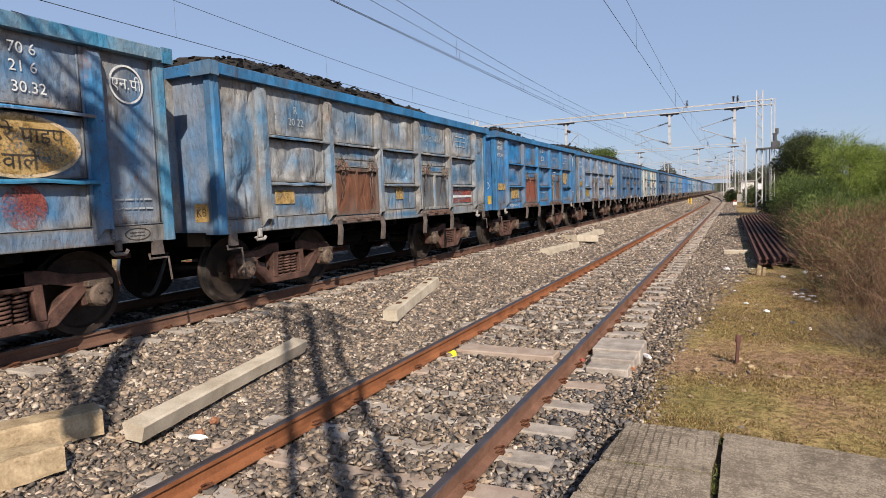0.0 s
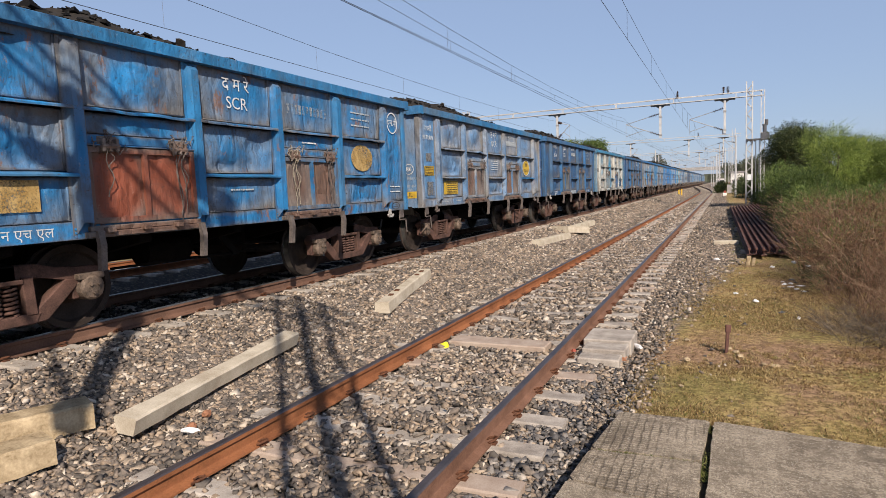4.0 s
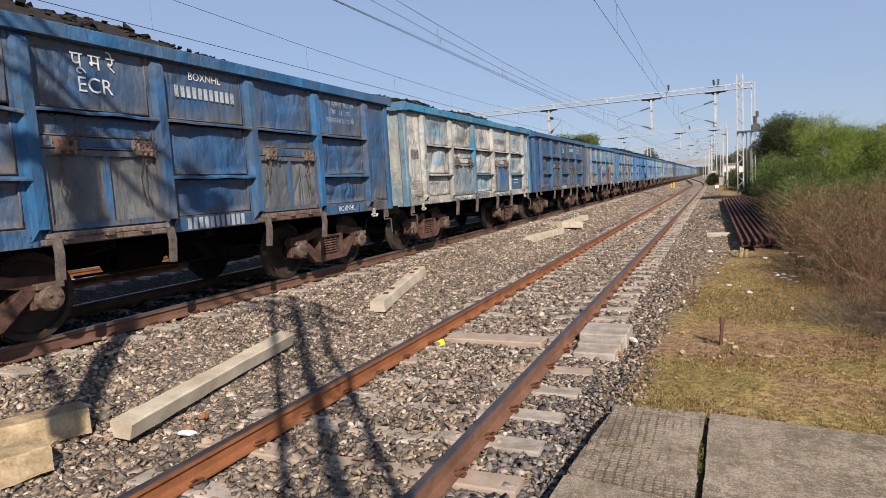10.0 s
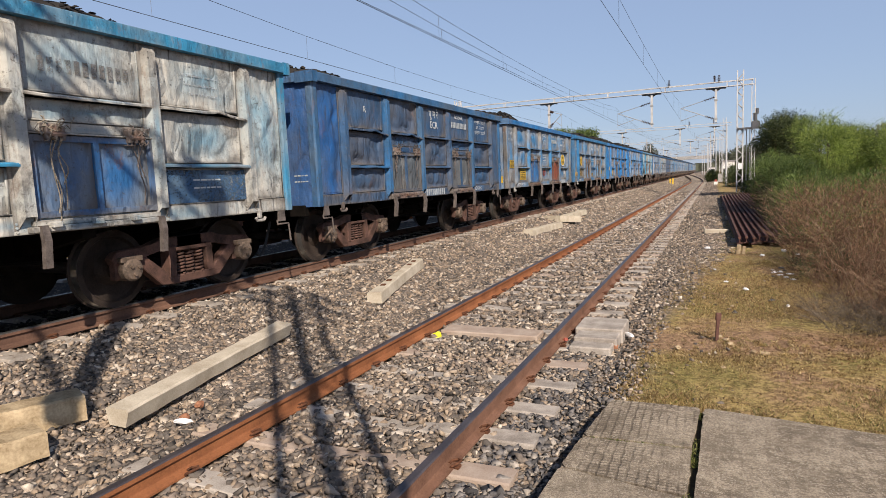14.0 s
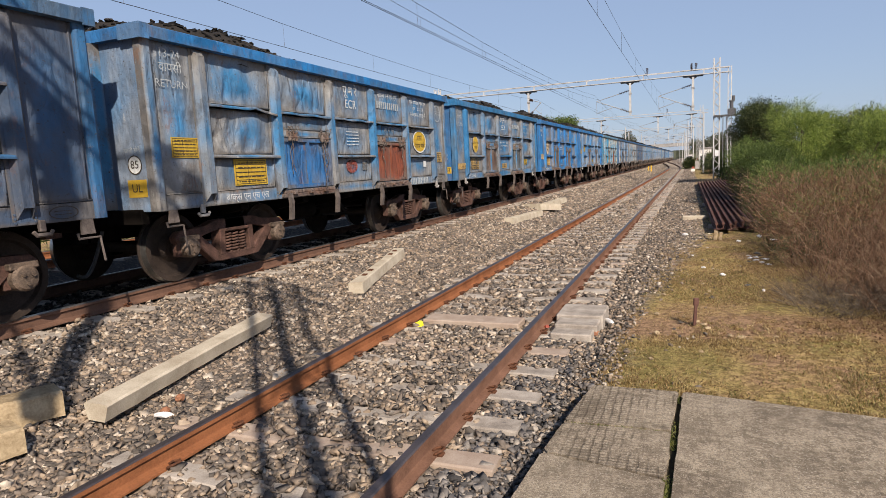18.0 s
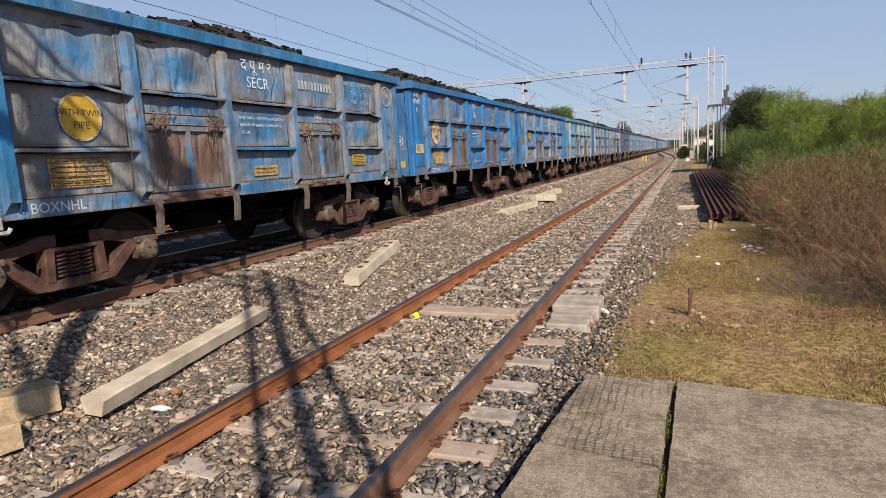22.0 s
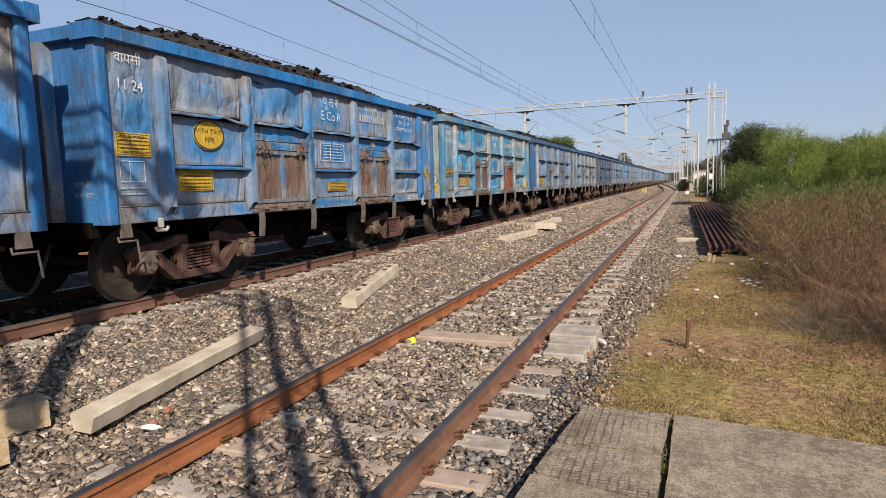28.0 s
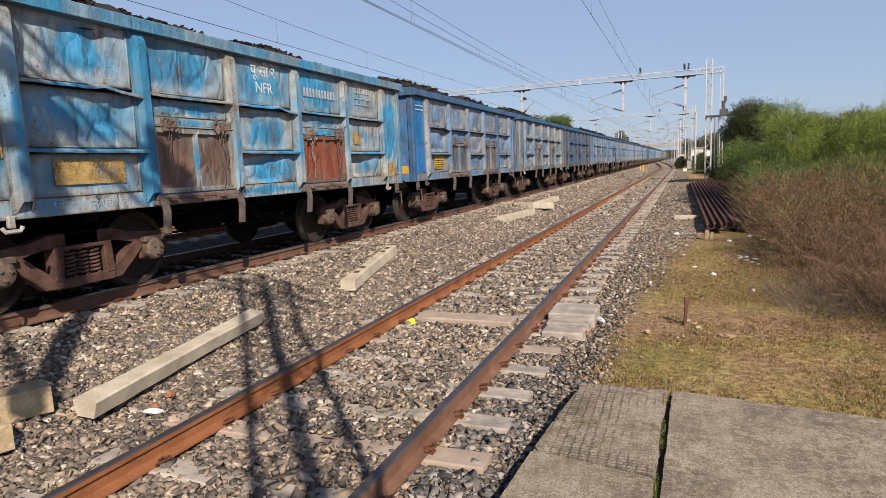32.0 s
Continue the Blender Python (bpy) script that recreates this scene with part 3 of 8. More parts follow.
def path_rod(bm, pts, r, n=6, mi=0):
    """One bent round bar through the points."""
    pts = [Vector(p) for p in pts]
    rings, u = [], None
    for i, p in enumerate(pts):
        d = (pts[min(i + 1, len(pts) - 1)] - pts[max(i - 1, 0)]).normalized()
        u = d.orthogonal().normalized() if u is None else (u - d * u.dot(d)).normalized()
        w = d.cross(u)
        rings.append([bm.verts.new(p + (u * math.cos(k * math.tau / n) + w * math.sin(k * math.tau / n)) * r) for k in range(n)])
    for p, q in zip(rings, rings[1:]):
        for k in range(n):
            bm.faces.new((p[k], p[(k + 1) % n], q[(k + 1) % n], q[k])).material_index = mi
    bm.faces.new(rings[0][::-1]).material_index = mi
    bm.faces.new(rings[-1]).material_index = mi


def lathe(bm, profile, axis="x", n=32, mis=None):
    """A turned shape: profile pairs (along the axis, radius)."""
    rings = []
    for u, r in profile:
        ring = []
        for i in range(n):
            c, s = math.cos(i * math.tau / n) * r, math.sin(i * math.tau / n) * r
            ring.append(bm.verts.new({"x": (u, c, s), "y": (c, u, s), "z": (c, s, u)}[axis]))
        rings.append(ring)
    for k, (p, q) in enumerate(zip(rings, rings[1:])):
        for i in range(n):
            f = bm.faces.new((p[i], p[(i + 1) % n], q[(i + 1) % n], q[i]))
            f.material_index = mis[k] if mis else 0


def soup(name, verts, faces, mat, parent=None, label="", smooth=False):
    """One mesh object from arrays of corners and equal-sized faces."""
    me = bpy.data.meshes.new(name)
    verts, faces = np.asarray(verts, np.float32), np.asarray(faces, np.int32)
    k = faces.shape[1]
    me.vertices.add(len(verts))
    me.vertices.foreach_set("co", verts.ravel())
    me.loops.add(faces.size)
    me.loops.foreach_set("vertex_index", faces.ravel())
    me.polygons.add(len(faces))
    me.polygons.foreach_set("loop_start", np.arange(0, faces.size, k, dtype=np.int32))
    me.update(calc_edges=True)
    if smooth:
        me.shade_smooth()
    me.materials.append(None)
    return put(name, me, mat, parent, None, label)


def repeat_shape(shape_v, shape_f, place, turn, size):
    """Many copies of small shapes. place (n,3), turn (n,3,3), size (n,3)."""
    v = np.einsum("nij,nkj->nki", turn, shape_v[None] * size[:, None, :]) + place[:, None, :]
    f = shape_f[None] + (np.arange(len(place)) * len(shape_v))[:, None, None]
    return v.reshape(-1, 3), f.reshape(-1, shape_f.shape[1])


def random_turns(rng, n):
    q = rng.normal(size=(n, 4))
    q /= np.linalg.norm(q, axis=1)[:, None]
    w, x, y, z = q.T
    return np.stack([np.stack([1 - 2 * (y * y + z * z), 2 * (x * y - z * w), 2 * (x * z + y * w)], 1),
                     np.stack([2 * (x * y + z * w), 1 - 2 * (x * x + z * z), 2 * (y * z - x * w)], 1),
                     np.stack([2 * (x * z - y * w), 2 * (y * z + x * w), 1 - 2 * (x * x + y * y)], 1)], 1)


def flat_turns(rng, n, tilt):
    """Turns about the upright, with some tilt."""
    a = rng.uniform(0, math.tau, n)
    bx, by = rng.normal(scale=tilt, size=(2, n))
    c, s, o, l = np.cos(a), np.sin(a), np.zeros(n), np.ones(n)
    up = np.stack([np.stack([c, -s, o], 1), np.stack([s, c, o], 1), np.stack([o, o, l], 1)], 1)
    rx = np.stack([np.stack([l, o, o], 1), np.stack([o, np.cos(bx), -np.sin(bx)], 1), np.stack([o, np.sin(bx), np.cos(bx)], 1)], 1)
    ry = np.stack([np.stack([np.cos(by), o, np.sin(by)], 1), np.stack([o, l, o], 1), np.stack([-np.sin(by), o, np.cos(by)], 1)], 1)
    return ry @ rx @ up


CUBE_V = np.array([(x, y, z) for x in (-1, 1) for y in (-1, 1) for z in (-1, 1)], float) * 0.72
CUBE_F = np.array([(0, 1, 3, 2), (4, 6, 7, 5), (0, 4, 5, 1), (2, 3, 7, 6), (0, 2, 6, 4), (1, 5, 7, 3)])

# ---- the lie of the land: z = 0 is the running surface of the near track ----
NEAR_X, MAIN_X, BACK_X = -2.58, -7.57, -12.9
MAIN_Z, BACK_Z = 0.454, 0.40
GAUGE = 0.871
SLEEPER_STEP = 0.64


def near_line(y):
    """Middle of the near track: straight, then swinging left to join the main line."""
    u = max(0.0, y - 96.0)
    s = min(1.0, u / 120.0)
    s = s * s * (3 - 2 * s)
    return NEAR_X + 0.004 * min(y, 96) + (MAIN_X - NEAR_X - 0.38) * s


def near_level(y):
    s = min(1.0, max(0.0, (y - 90.0) / 100.0))
    return MAIN_Z * s * s * (3 - 2 * s)


def main_line(y):
    u = max(0.0, y - 235.0)
    return MAIN_X - u * u / 2600.0


def ground_level(x, y):
    """Ballast shoulders, the dip beside them and the soil at the right."""
    nl, lev = near_line(y), near_level(y)
    def shoulder(d, half, slope, top, low):
        return top if d < half else max(low, top - (d - half) * slope)
    near = shoulder(abs(x - nl), 1.55, 0.30, lev - 0.215, -0.30)
    if x > nl:
        near = shoulder(abs(x - nl), 1.5, 0.25, lev - 0.215, -0.25)
    main = shoulder(abs(x - main_line(y)), 1.5, 0.38, MAIN_Z - 0.225, -0.30)
    back = shoulder(abs(x - BACK_X), 1.5, 0.38, BACK_Z - 0.225, -0.30)
    z = max(near, main, back)
    if x > -0.9:
        z = max(z, -0.21 + min(0.05, (x + 0.9) * 0.03))
    return z


def ground_sheet():
    xs = sorted(set([-900, -400, -200, -100, -60, -40, -30, -25, -20] + [round(-17 + 0.35 * i, 2) for i in range(69)] + [8, 9, 10, 12, 15, 20, 30, 45, 70, 120, 250, 500, 900]))
    ys = sorted(set([-900, -500, -300, -200, -150, -120, -80, -50, -30, -20, -14, -10, -6, -3] + [round(-1 + 0.5 * i, 2) for i in range(90)] + [45 + 5 * i for i in range(50)] + [310, 340, 380, 450, 600, 900, 1400, 2200]))
    nx = len(xs)
    verts = []
    for y in ys:
        for x in xs:
            z = ground_level(x, y)
            if 2 < y < 45 and -17 < x < 8:
                z += 0.035 * (noise.noise((x * 0.9, y * 0.9, 0)))
            verts.append((x, y, z))
    faces = [(j * nx + i, j * nx + i + 1, (j + 1) * nx + i + 1, (j + 1) * nx + i) for j in range(len(ys) - 1) for i in range(nx - 1)]
    g = soup("ground", verts, faces, "ground", smooth=True)
    tagged(g, "grey-brown ballast bed beside dry grassy earth", "ground", kind="structure")


ground_sheet()

RAIL = [(-0.067, 0.0), (0.067, 0.0), (0.067, 0.014), (0.016, 0.032), (0.010, 0.045), (0.010, 0.118), (0.034, 0.130), (0.0345, 0.160),
        (0.026, 0.170), (-0.026, 0.170), (-0.0345, 0.160), (-0.034, 0.130), (-0.010, 0.118), (-0.010, 0.045), (-0.016, 0.032), (-0.067, 0.014)]


def rail_mesh(line, level, ys, side):
    """A rail swept along the track; the running face is the second material."""
    bm = bmesh.new()
    rings = []
    for i, y in enumerate(ys):
        y0, y1 = ys[max(0, i - 1)], ys[min(len(ys) - 1, i + 1)]
        d = Vector((line(y1) - line(y0), y1 - y0)).normalized()
        n = Vector((d.y, -d.x))
        cx, cy = line(y) + n.x * side, y + n.y * side
        rings.append([bm.verts.new((cx + n.x * u, cy + n.y * u, level(y) - 0.17 + v)) for u, v in RAIL])
    k = len(RAIL)
    for p, q in zip(rings, rings[1:]):
        for i in range(k):
            f = bm.faces.new((p[i], p[(i + 1) % k], q[(i + 1) % k], q[i]))
            f.material_index = 1 if i in (7, 8, 9) else 0
    bm.faces.new(rings[0])
    bm.faces.new(rings[-1][::-1])
    return bm


def sleeper_bm(rng_seed, half=1.375):
    """A concrete sleeper: sloped sides, a lower waist, chipped by noise; top at z = 0."""
    bm = bmesh.new()
    secs = [(-half, 0.115, 0.0), (-0.60, 0.112, 0.0), (-0.32, 0.095, -0.025), (0.32, 0.095, -0.025), (0.60, 0.112, 0.0), (half, 0.115, 0.0)]
    rings = []
    for x, w, z in secs:
        ring = [(x, -w - 0.02, -0.19), (x, -w, z - 0.012), (x, -w + 0.014, z), (x, w - 0.014, z), (x, w, z - 0.012), (x, w + 0.02, -0.19)]
        rings.append([bm.verts.new(Vector(p) + 0.006 * noise.noise_vector(Vector(p) * 5 + Vector((rng_seed * 7.1, 0, 0)))) for p in ring])
    for p, q in zip(rings, rings[1:]):
        for i in range(6):
            bm.faces.new((p[i], p[(i + 1) % 6], q[(i + 1) % 6], q[i]))
    bm.faces.new(rings[0])
    bm.faces.new(rings[-1][::-1])
    return bm


def clip_bm():
    """An elastic rail clip: bent round bar on a small shoulder."""
    bm = bmesh.new()
    pts = [(0.0, -0.045, 0.012), (0.02, -0.05, 0.03), (0.055, -0.03, 0.045), (0.06, 0.02, 0.045), (0.03, 0.045, 0.04), (-0.01, 0.03, 0.032), (-0.015, -0.01, 0.03)]
    path_rod(bm, [Vector(p) for p in pts], 0.011, 5)
    box(bm, 0.0, 0.06, -0.03, 0.03, -0.01, 0.018, 0.004)
    return bm


SLEEPERS = [mesh_of("sleeper", sleeper_bm(i)) for i in range(4)]
CLIP = mesh_of("rail_clip", clip_bm())


def track(name, label, line, level, y0, y1, near, far, rail_mats, first, clips_to, seed):
    """Rails, sleepers told apart between near and far, the rest joined."""
    rng = random.Random(seed)
    top = empty(name)
    tagged(top, label, "railway track", kind="structure")
    ys = sorted(set([y0, 0.0, y1] + [float(v) for v in range(-120, 90, 10) if y0 < v < y1] + [90 + 4.0 * i for i in range(90) if y0 < 90 + 4 * i < y1]))
    for side, mat in ((-GAUGE, rail_mats[0]), (GAUGE, rail_mats[1])):
        put("rail", rail_mesh(line, level, ys, side), [mat, rail_mats[2]], top, label="rusty steel rail")
    rest_v, rest_f, k = [], [], 0
    y = first
    while y < y1:
        m = pose(line(y) + rng.uniform(-0.02, 0.02), y + rng.uniform(-0.025, 0.025), level(y) - 0.17, 0, 0, rng.uniform(-0.8, 0.8))
        if near <= y <= far:
            mat = "sleeper_pink" if rng.random() < 0.10 else "sleeper"
            s = put("sleeper", SLEEPERS[k % 4], mat, top, m)
            if y < clips_to:
                for side in (-GAUGE, GAUGE):
                    for d in (-1, 1):
                        put("rail_clip", CLIP, "clip", s, pose(side + d * 0.055, 0, 0.0, 0, 0, 0 if d > 0 else 180))
        else:
            n = len(rest_v)
            for dx in (-1.375, 1.375):
                for dy, z in ((-0.135, -0.19), (-0.11, 0), (0.11, 0), (0.135, -0.19)):
                    rest_v.append(m @ Vector((dx, dy, z)))
            rest_f += [(n, n + 1, n + 5, n + 4), (n + 1, n + 2, n + 6, n + 5), (n + 2, n + 3, n + 7, n + 6), (n, n + 3, n + 2, n + 1), (n + 4, n + 5, n + 6, n + 7)]
        k += 1
        y += SLEEPER_STEP
    if rest_v:
        r = soup("far_sleepers", rest_v, rest_f, "sleeper_dusty", top)
        r["kind"] = "stuff"
    return top


flat_main = lambda y: MAIN_Z
track("near_track", "rusty loop track on concrete sleepers in ballast", near_line, near_level, -40.0, 216.0, 1.0, 62.0, ["rail_rust", "rail_brown", "rail_top"], 1.08, 26.0, 1)
track("main_track", "main line track with concrete sleepers under the train", main_line, flat_main, -130.0, 420.0, 1.0, 62.0, ["rail_dull", "rail_dull", "rail_shine"], 1.02, 20.0, 2)
track("back_track", "rusty track beyond the train", lambda y: BACK_X, lambda y: BACK_Z, -60.0, 300.0, 4.0, 40.0, ["rail_rust", "rail_rust", "rail_top"], 1.3, 0.0, 3)

# ---- coal wagons ----
PITCH = 10.289
POSTS = (-3.90, -2.335, -0.78, 0.78, 2.335, 3.90)
HALF_Y, HALF_X = 4.75, 1.545
Z_SILL, Z_FLOOR, Z_RIB2, Z_RIB1, Z_COPE, Z_TOP = 1.02, 1.21, 1.69, 2.37, 3.08, 3.23


def plate(w, z0, z1, seed, depth=0.04, nx=26, nz=18):
    """A beaten steel plate in the side of a wagon, outer face towards +x; w along y, centred. Pillowed, with folds knocked inwards."""
    bm = bmesh.new()
    s = seed * 9.7
    grid = []
    for j in range(nz + 1):
        row = []
        for i in range(nx + 1):
            u, v = i / nx, j / nz
            y, z = (u - 0.5) * w, z0 + v * (z1 - z0)
            e = min(1, 6 * min(u, 1 - u)) * min(1, 6 * min(v, 1 - v))
            lean = 0.35 * noise.noise((z * 1.7, s, 4.0))
            ridge = max(0.0, 1 - 3.4 * abs(noise.noise((y * 3.1 + lean * 2 + s, z * 0.8, s * 0.3)))) ** 1.3
            cross = max(0.0, 1 - 4.2 * abs(noise.noise((y * 1.9 + s, z * 2.6 + y * 1.2, s * 0.7 + 9)))) ** 1.4
            here = max(0.0, min(1.0, 0.55 + 1.6 * noise.noise((y * 1.1 + s, z * 1.3, 7.0)) + 0.5 * (0.5 - v)))
            d = e * (0.30 * depth * math.sin(math.pi * u) * math.sin(math.pi * v) + 0.55 * depth * (noise.noise((y * 1.5 + s, z * 0.9, 2.0)) - 0.3)
                     - depth * here * (0.55 * ridge + 0.40 * cross))
            row.append(bm.verts.new((d, y, z)))
        grid.append(row)
    for j in range(nz):
        for i in range(nx):
            bm.faces.new((grid[j][i], grid[j][i + 1], grid[j + 1][i + 1], grid[j + 1][i]))
    rim = [grid[0][i] for i in range(nx + 1)] + [grid[j][nx] for j in range(1, nz + 1)] + [grid[nz][i] for i in range(nx - 1, -1, -1)] + [grid[j][0] for j in range(nz - 1, 0, -1)]
    back = [bm.verts.new((-0.06, v.co.y, v.co.z)) for v in rim]
    for i in range(len(rim)):
        bm.faces.new((rim[i], rim[(i + 1) % len(rim)], back[(i + 1) % len(rim)], back[i]))
    bm.faces.new(back)
    # a pressed lip along the foot and a lap strip up one side
    box(bm, -0.02, 0.012, -w / 2, w / 2, z0 + 0.004, z0 + 0.018)
    box(bm, -0.02, 0.010, w / 2 - 0.10, w / 2 - 0.075, z0 + 0.01, z1 - 0.01)
    me = mesh_of("side_plate", bm)
    for p in me.polygons:
        p.use_smooth = len(p.vertices) == 4 and abs(p.normal.x) > 0.5
    return me


BAY, ENDBAY = 1.46, 0.80
WM = {}
SHAPES = 7
for s in range(SHAPES):
    depth = 0.020 if s == 0 else 0.105
    WM["top", s] = plate(BAY, Z_RIB1 + 0.03, Z_COPE + 0.005, s + 1, depth)
    WM["mid", s] = plate(BAY, Z_RIB2 + 0.03, Z_RIB1 - 0.03, s + 11, depth)
    WM["low", s] = plate(BAY, Z_FLOOR + 0.0, Z_RIB2 - 0.03, s + 21, depth)
    WM["door_top", s] = plate(BAY, 2.12, Z_RIB1 - 0.03, s + 31, 0.4 * depth, 20, 6)
    WM["end_bay", s] = plate(ENDBAY, Z_FLOOR, Z_COPE + 0.005, s + 41, 0.8 * depth, 16, 36)


def post_bm():
    """A folded hat-section side post: open at its slanted foot, its head cut back under the coping."""
    bm = bmesh.new()
    outer = [(0.0, -0.085), (0.10, -0.055), (0.10, 0.055), (0.0, 0.085)]
    inner = [(0.0, 0.072), (0.088, 0.045), (0.088, -0.045), (0.0, -0.072)]
    vs = prism(bm, outer + inner, "z", 0, 1)
    for v in vs:
        far = v.co.x > 0.04
        v.co.z = (Z_COPE - 0.10 if far else Z_COPE + 0.004) if v.co.z > 0.5 else (1.19 if far else 1.06)
    cap = [(0.0, -0.085, Z_COPE + 0.004), (0.10, -0.055, Z_COPE - 0.099), (0.10, 0.055, Z_COPE - 0.099), (0.0, 0.085, Z_COPE + 0.004)]
    bm.faces.new([bm.verts.new(p) for p in cap])
    for sy in (-1, 1):
        box(bm, 0.0, 0.014, sy * 0.085, sy * 0.125, 1.06, Z_COPE - 0.01)
    return bm


def rib_bm(w, bent=False, seed=0):
    """A horizontal stiffener: a thin shelf with a rolled lip; some are knocked down at one end."""
    bm = bmesh.new()
    n = 14
    rings = []
    for i in range(n + 1):
        y = (i / n - 0.5) * w
        dz = 0.014 * noise.noise((y * 3 + seed * 4.7, seed, 0)) - (0.16 * max(0.0, y - 0.25) ** 1.5 + 0.03 * max(0.0, 1 - abs(y - 0.2) / 0.15) * -1 if bent else 0)
        dx = 0.016 * noise.noise((y * 3 + seed * 2.9, 5, 0))
        ring = ((0.0, 0.026), (0.094, 0.010), (0.106, -0.004), (0.104, -0.024), (0.092, -0.026), (0.086, -0.006), (0.0, 0.004))
        rings.append([bm.verts.new((u + (dx if u > 0 else 0), y, z + dz)) for u, z in ring])
    for p, q in zip(rings, rings[1:]):
        for i in range(7):
            bm.faces.new((p[i], p[(i + 1) % 7], q[(i + 1) % 7], q[i]))
    bm.faces.new(rings[0])
    bm.faces.new(rings[-1][::-1])
    return bm


WM["post"] = mesh_of("side_post", post_bm())
for s in range(4):
    WM["rib", s] = mesh_of("rib", rib_bm(BAY, s == 3, s))


def coping_bm(length, axis):
    bm = bmesh.new()
    n = 12
    prof = [(-0.05, Z_COPE), (0.105, Z_COPE + 0.004), (0.105, Z_TOP - 0.012), (0.09, Z_TOP), (-0.05, Z_TOP)]
    rings = []
    for i in range(n + 1):
        y = (i / n - 0.5) * length
        w = 0.008 * noise.noise((y * 1.3, length, 2))
        rings.append([bm.verts.new((u + w, y, z) if axis == "y" else (y, -u - w, z)) for u, z in prof])
    for p, q in zip(rings, rings[1:]):
        for i in range(5):
            bm.faces.new((p[i], p[(i + 1) % 5], q[(i + 1) % 5], q[i]))
    bm.faces.new(rings[0])
    bm.faces.new(rings[-1][::-1])
    return bm


def corner_bm():
    """Corner gusset wrapping the two copings."""
    bm = bmesh.new()
    prism(bm, [(-0.24, -0.112), (0.112, -0.112), (0.112, 0.03), (0.09, 0.03), (0.09, -0.09), (-0.24, -0.09)], "z", Z_COPE - 0.02, Z_TOP + 0.008)
    box(bm, -0.22, 0.085, -0.085, 0.02, Z_TOP - 0.02, Z_TOP + 0.006)
    return bm


WM["coping_side"] = mesh_of("side_coping", coping_bm(2 * HALF_Y - 0.02, "y"))
WM["coping_end"] = mesh_of("end_coping", coping_bm(2 * HALF_X - 0.02, "x"))
WM["corner"] = mesh_of("coping_corner", corner_bm())


def sill_bm():
    bm = bmesh.new()
    box(bm, -0.10, 0.012, -HALF_Y, HALF_Y, Z_SILL, Z_FLOOR - 0.004, 0.004)
    for y in POSTS:
        for dy in (-0.1, 0.1):
            for k in range(3):
                rod(bm, (0.01, y + dy, 1.05 + 0.04 * k), (0.022, y + dy, 1.05 + 0.04 * k), 0.013, 6)
    return bm


WM["sill"] = mesh_of("side_sill", sill_bm())


def end_wall_bm():
    bm = bmesh.new()
    box(bm, -HALF_X + 0.01, HALF_X - 0.01, -0.02, 0.02, Z_SILL, Z_COPE + 0.004)
    return bm


def end_post_bm():
    bm = bmesh.new()
    prism(bm, [(-0.17, 0.0), (-0.165, -0.012), (-0.11, -0.016), (-0.075, -0.17), (0.075, -0.17), (0.11, -0.016), (0.165, -0.012), (0.17, 0.0)], "z", Z_SILL + 0.04, Z_COPE + 0.002)
    return bm


def corner_post_bm():
    """The folded corner of the body: a flat strip to the side and one to the end."""
    bm = bmesh.new()
    prism(bm, [(-0.085, -0.05), (0.02, -0.05), (0.045, -0.02), (0.045, 0.07), (0.03, 0.10), (0.0, 0.10), (-0.02, 0.0), (-0.085, 0.0)], "z", Z_SILL, Z_COPE + 0.003)
    for k in range(5):
        rod(bm, (0.02, 0.05, 1.06 + 0.035 * k), (0.034, 0.05, 1.06 + 0.035 * k), 0.012, 6)
    return bm


WM["end_wall"] = mesh_of("end_wall", end_wall_bm())
WM["end_post"] = mesh_of("end_post", end_post_bm())
WM["corner_post"] = mesh_of("corner_post", corner_post_bm())


def far_side_bm():
    bm = bmesh.new()
    box(bm, -0.03, 0.02, -HALF_Y + 0.02, HALF_Y - 0.02, Z_SILL, Z_COPE + 0.004)
    for y in POSTS:
        box(bm, -0.11, -0.03, y - 0.055, y + 0.055, Z_SILL, Z_COPE)
    for z in (Z_RIB1, Z_RIB2):
        box(bm, -0.10, -0.03, POSTS[0], POSTS[-1], z - 0.035, z + 0.035)
    return bm


WM["far_side"] = mesh_of("far_side_wall", far_side_bm())


DOOR_W, DOOR_Z0, DOOR_Z1 = 0.68, 1.20, 1.95


def door_bm():
    """The frame of a two-leaf drop door, with its middle bar."""
    bm = bmesh.new()
    w, z0, z1 = DOOR_W, DOOR_Z0, DOOR_Z1
    ys, zs = [-w - 0.03, -w + 0.03, -0.03, 0.03, w - 0.03, w + 0.03], [z0 - 0.03, z0 + 0.03, z1 - 0.03, z1 + 0.03]
    def solid(i, j):
        return not (j == 1 and i in (1, 3))
    grid = {(i, j, k): bm.verts.new((0.062 * k, ys[i], zs[j])) for i in range(6) for j in range(4) for k in (0, 1)}
    for i in range(5):
        for j in range(3):
            if not solid(i, j):
                continue
            for k in (0, 1):
                bm.faces.new([grid[i + a, j + b, k] for a, b in ((0, 0), (1, 0), (1, 1), (0, 1))])
            for (di, dj), (p, q) in (((-1, 0), ((0, 0), (0, 1))), ((1, 0), ((1, 0), (1, 1))), ((0, -1), ((0, 0), (1, 0))), ((0, 1), ((0, 1), (1, 1)))):
                ii, jj = i + di, j + dj
                if not (0 <= ii < 5 and 0 <= jj < 3) or not solid(ii, jj):
                    bm.faces.new([grid[i + p[0], j + p[1], 0], grid[i + q[0], j + q[1], 0], grid[i + q[0], j + q[1], 1], grid[i + p[0], j + p[1], 1]])
    return bm


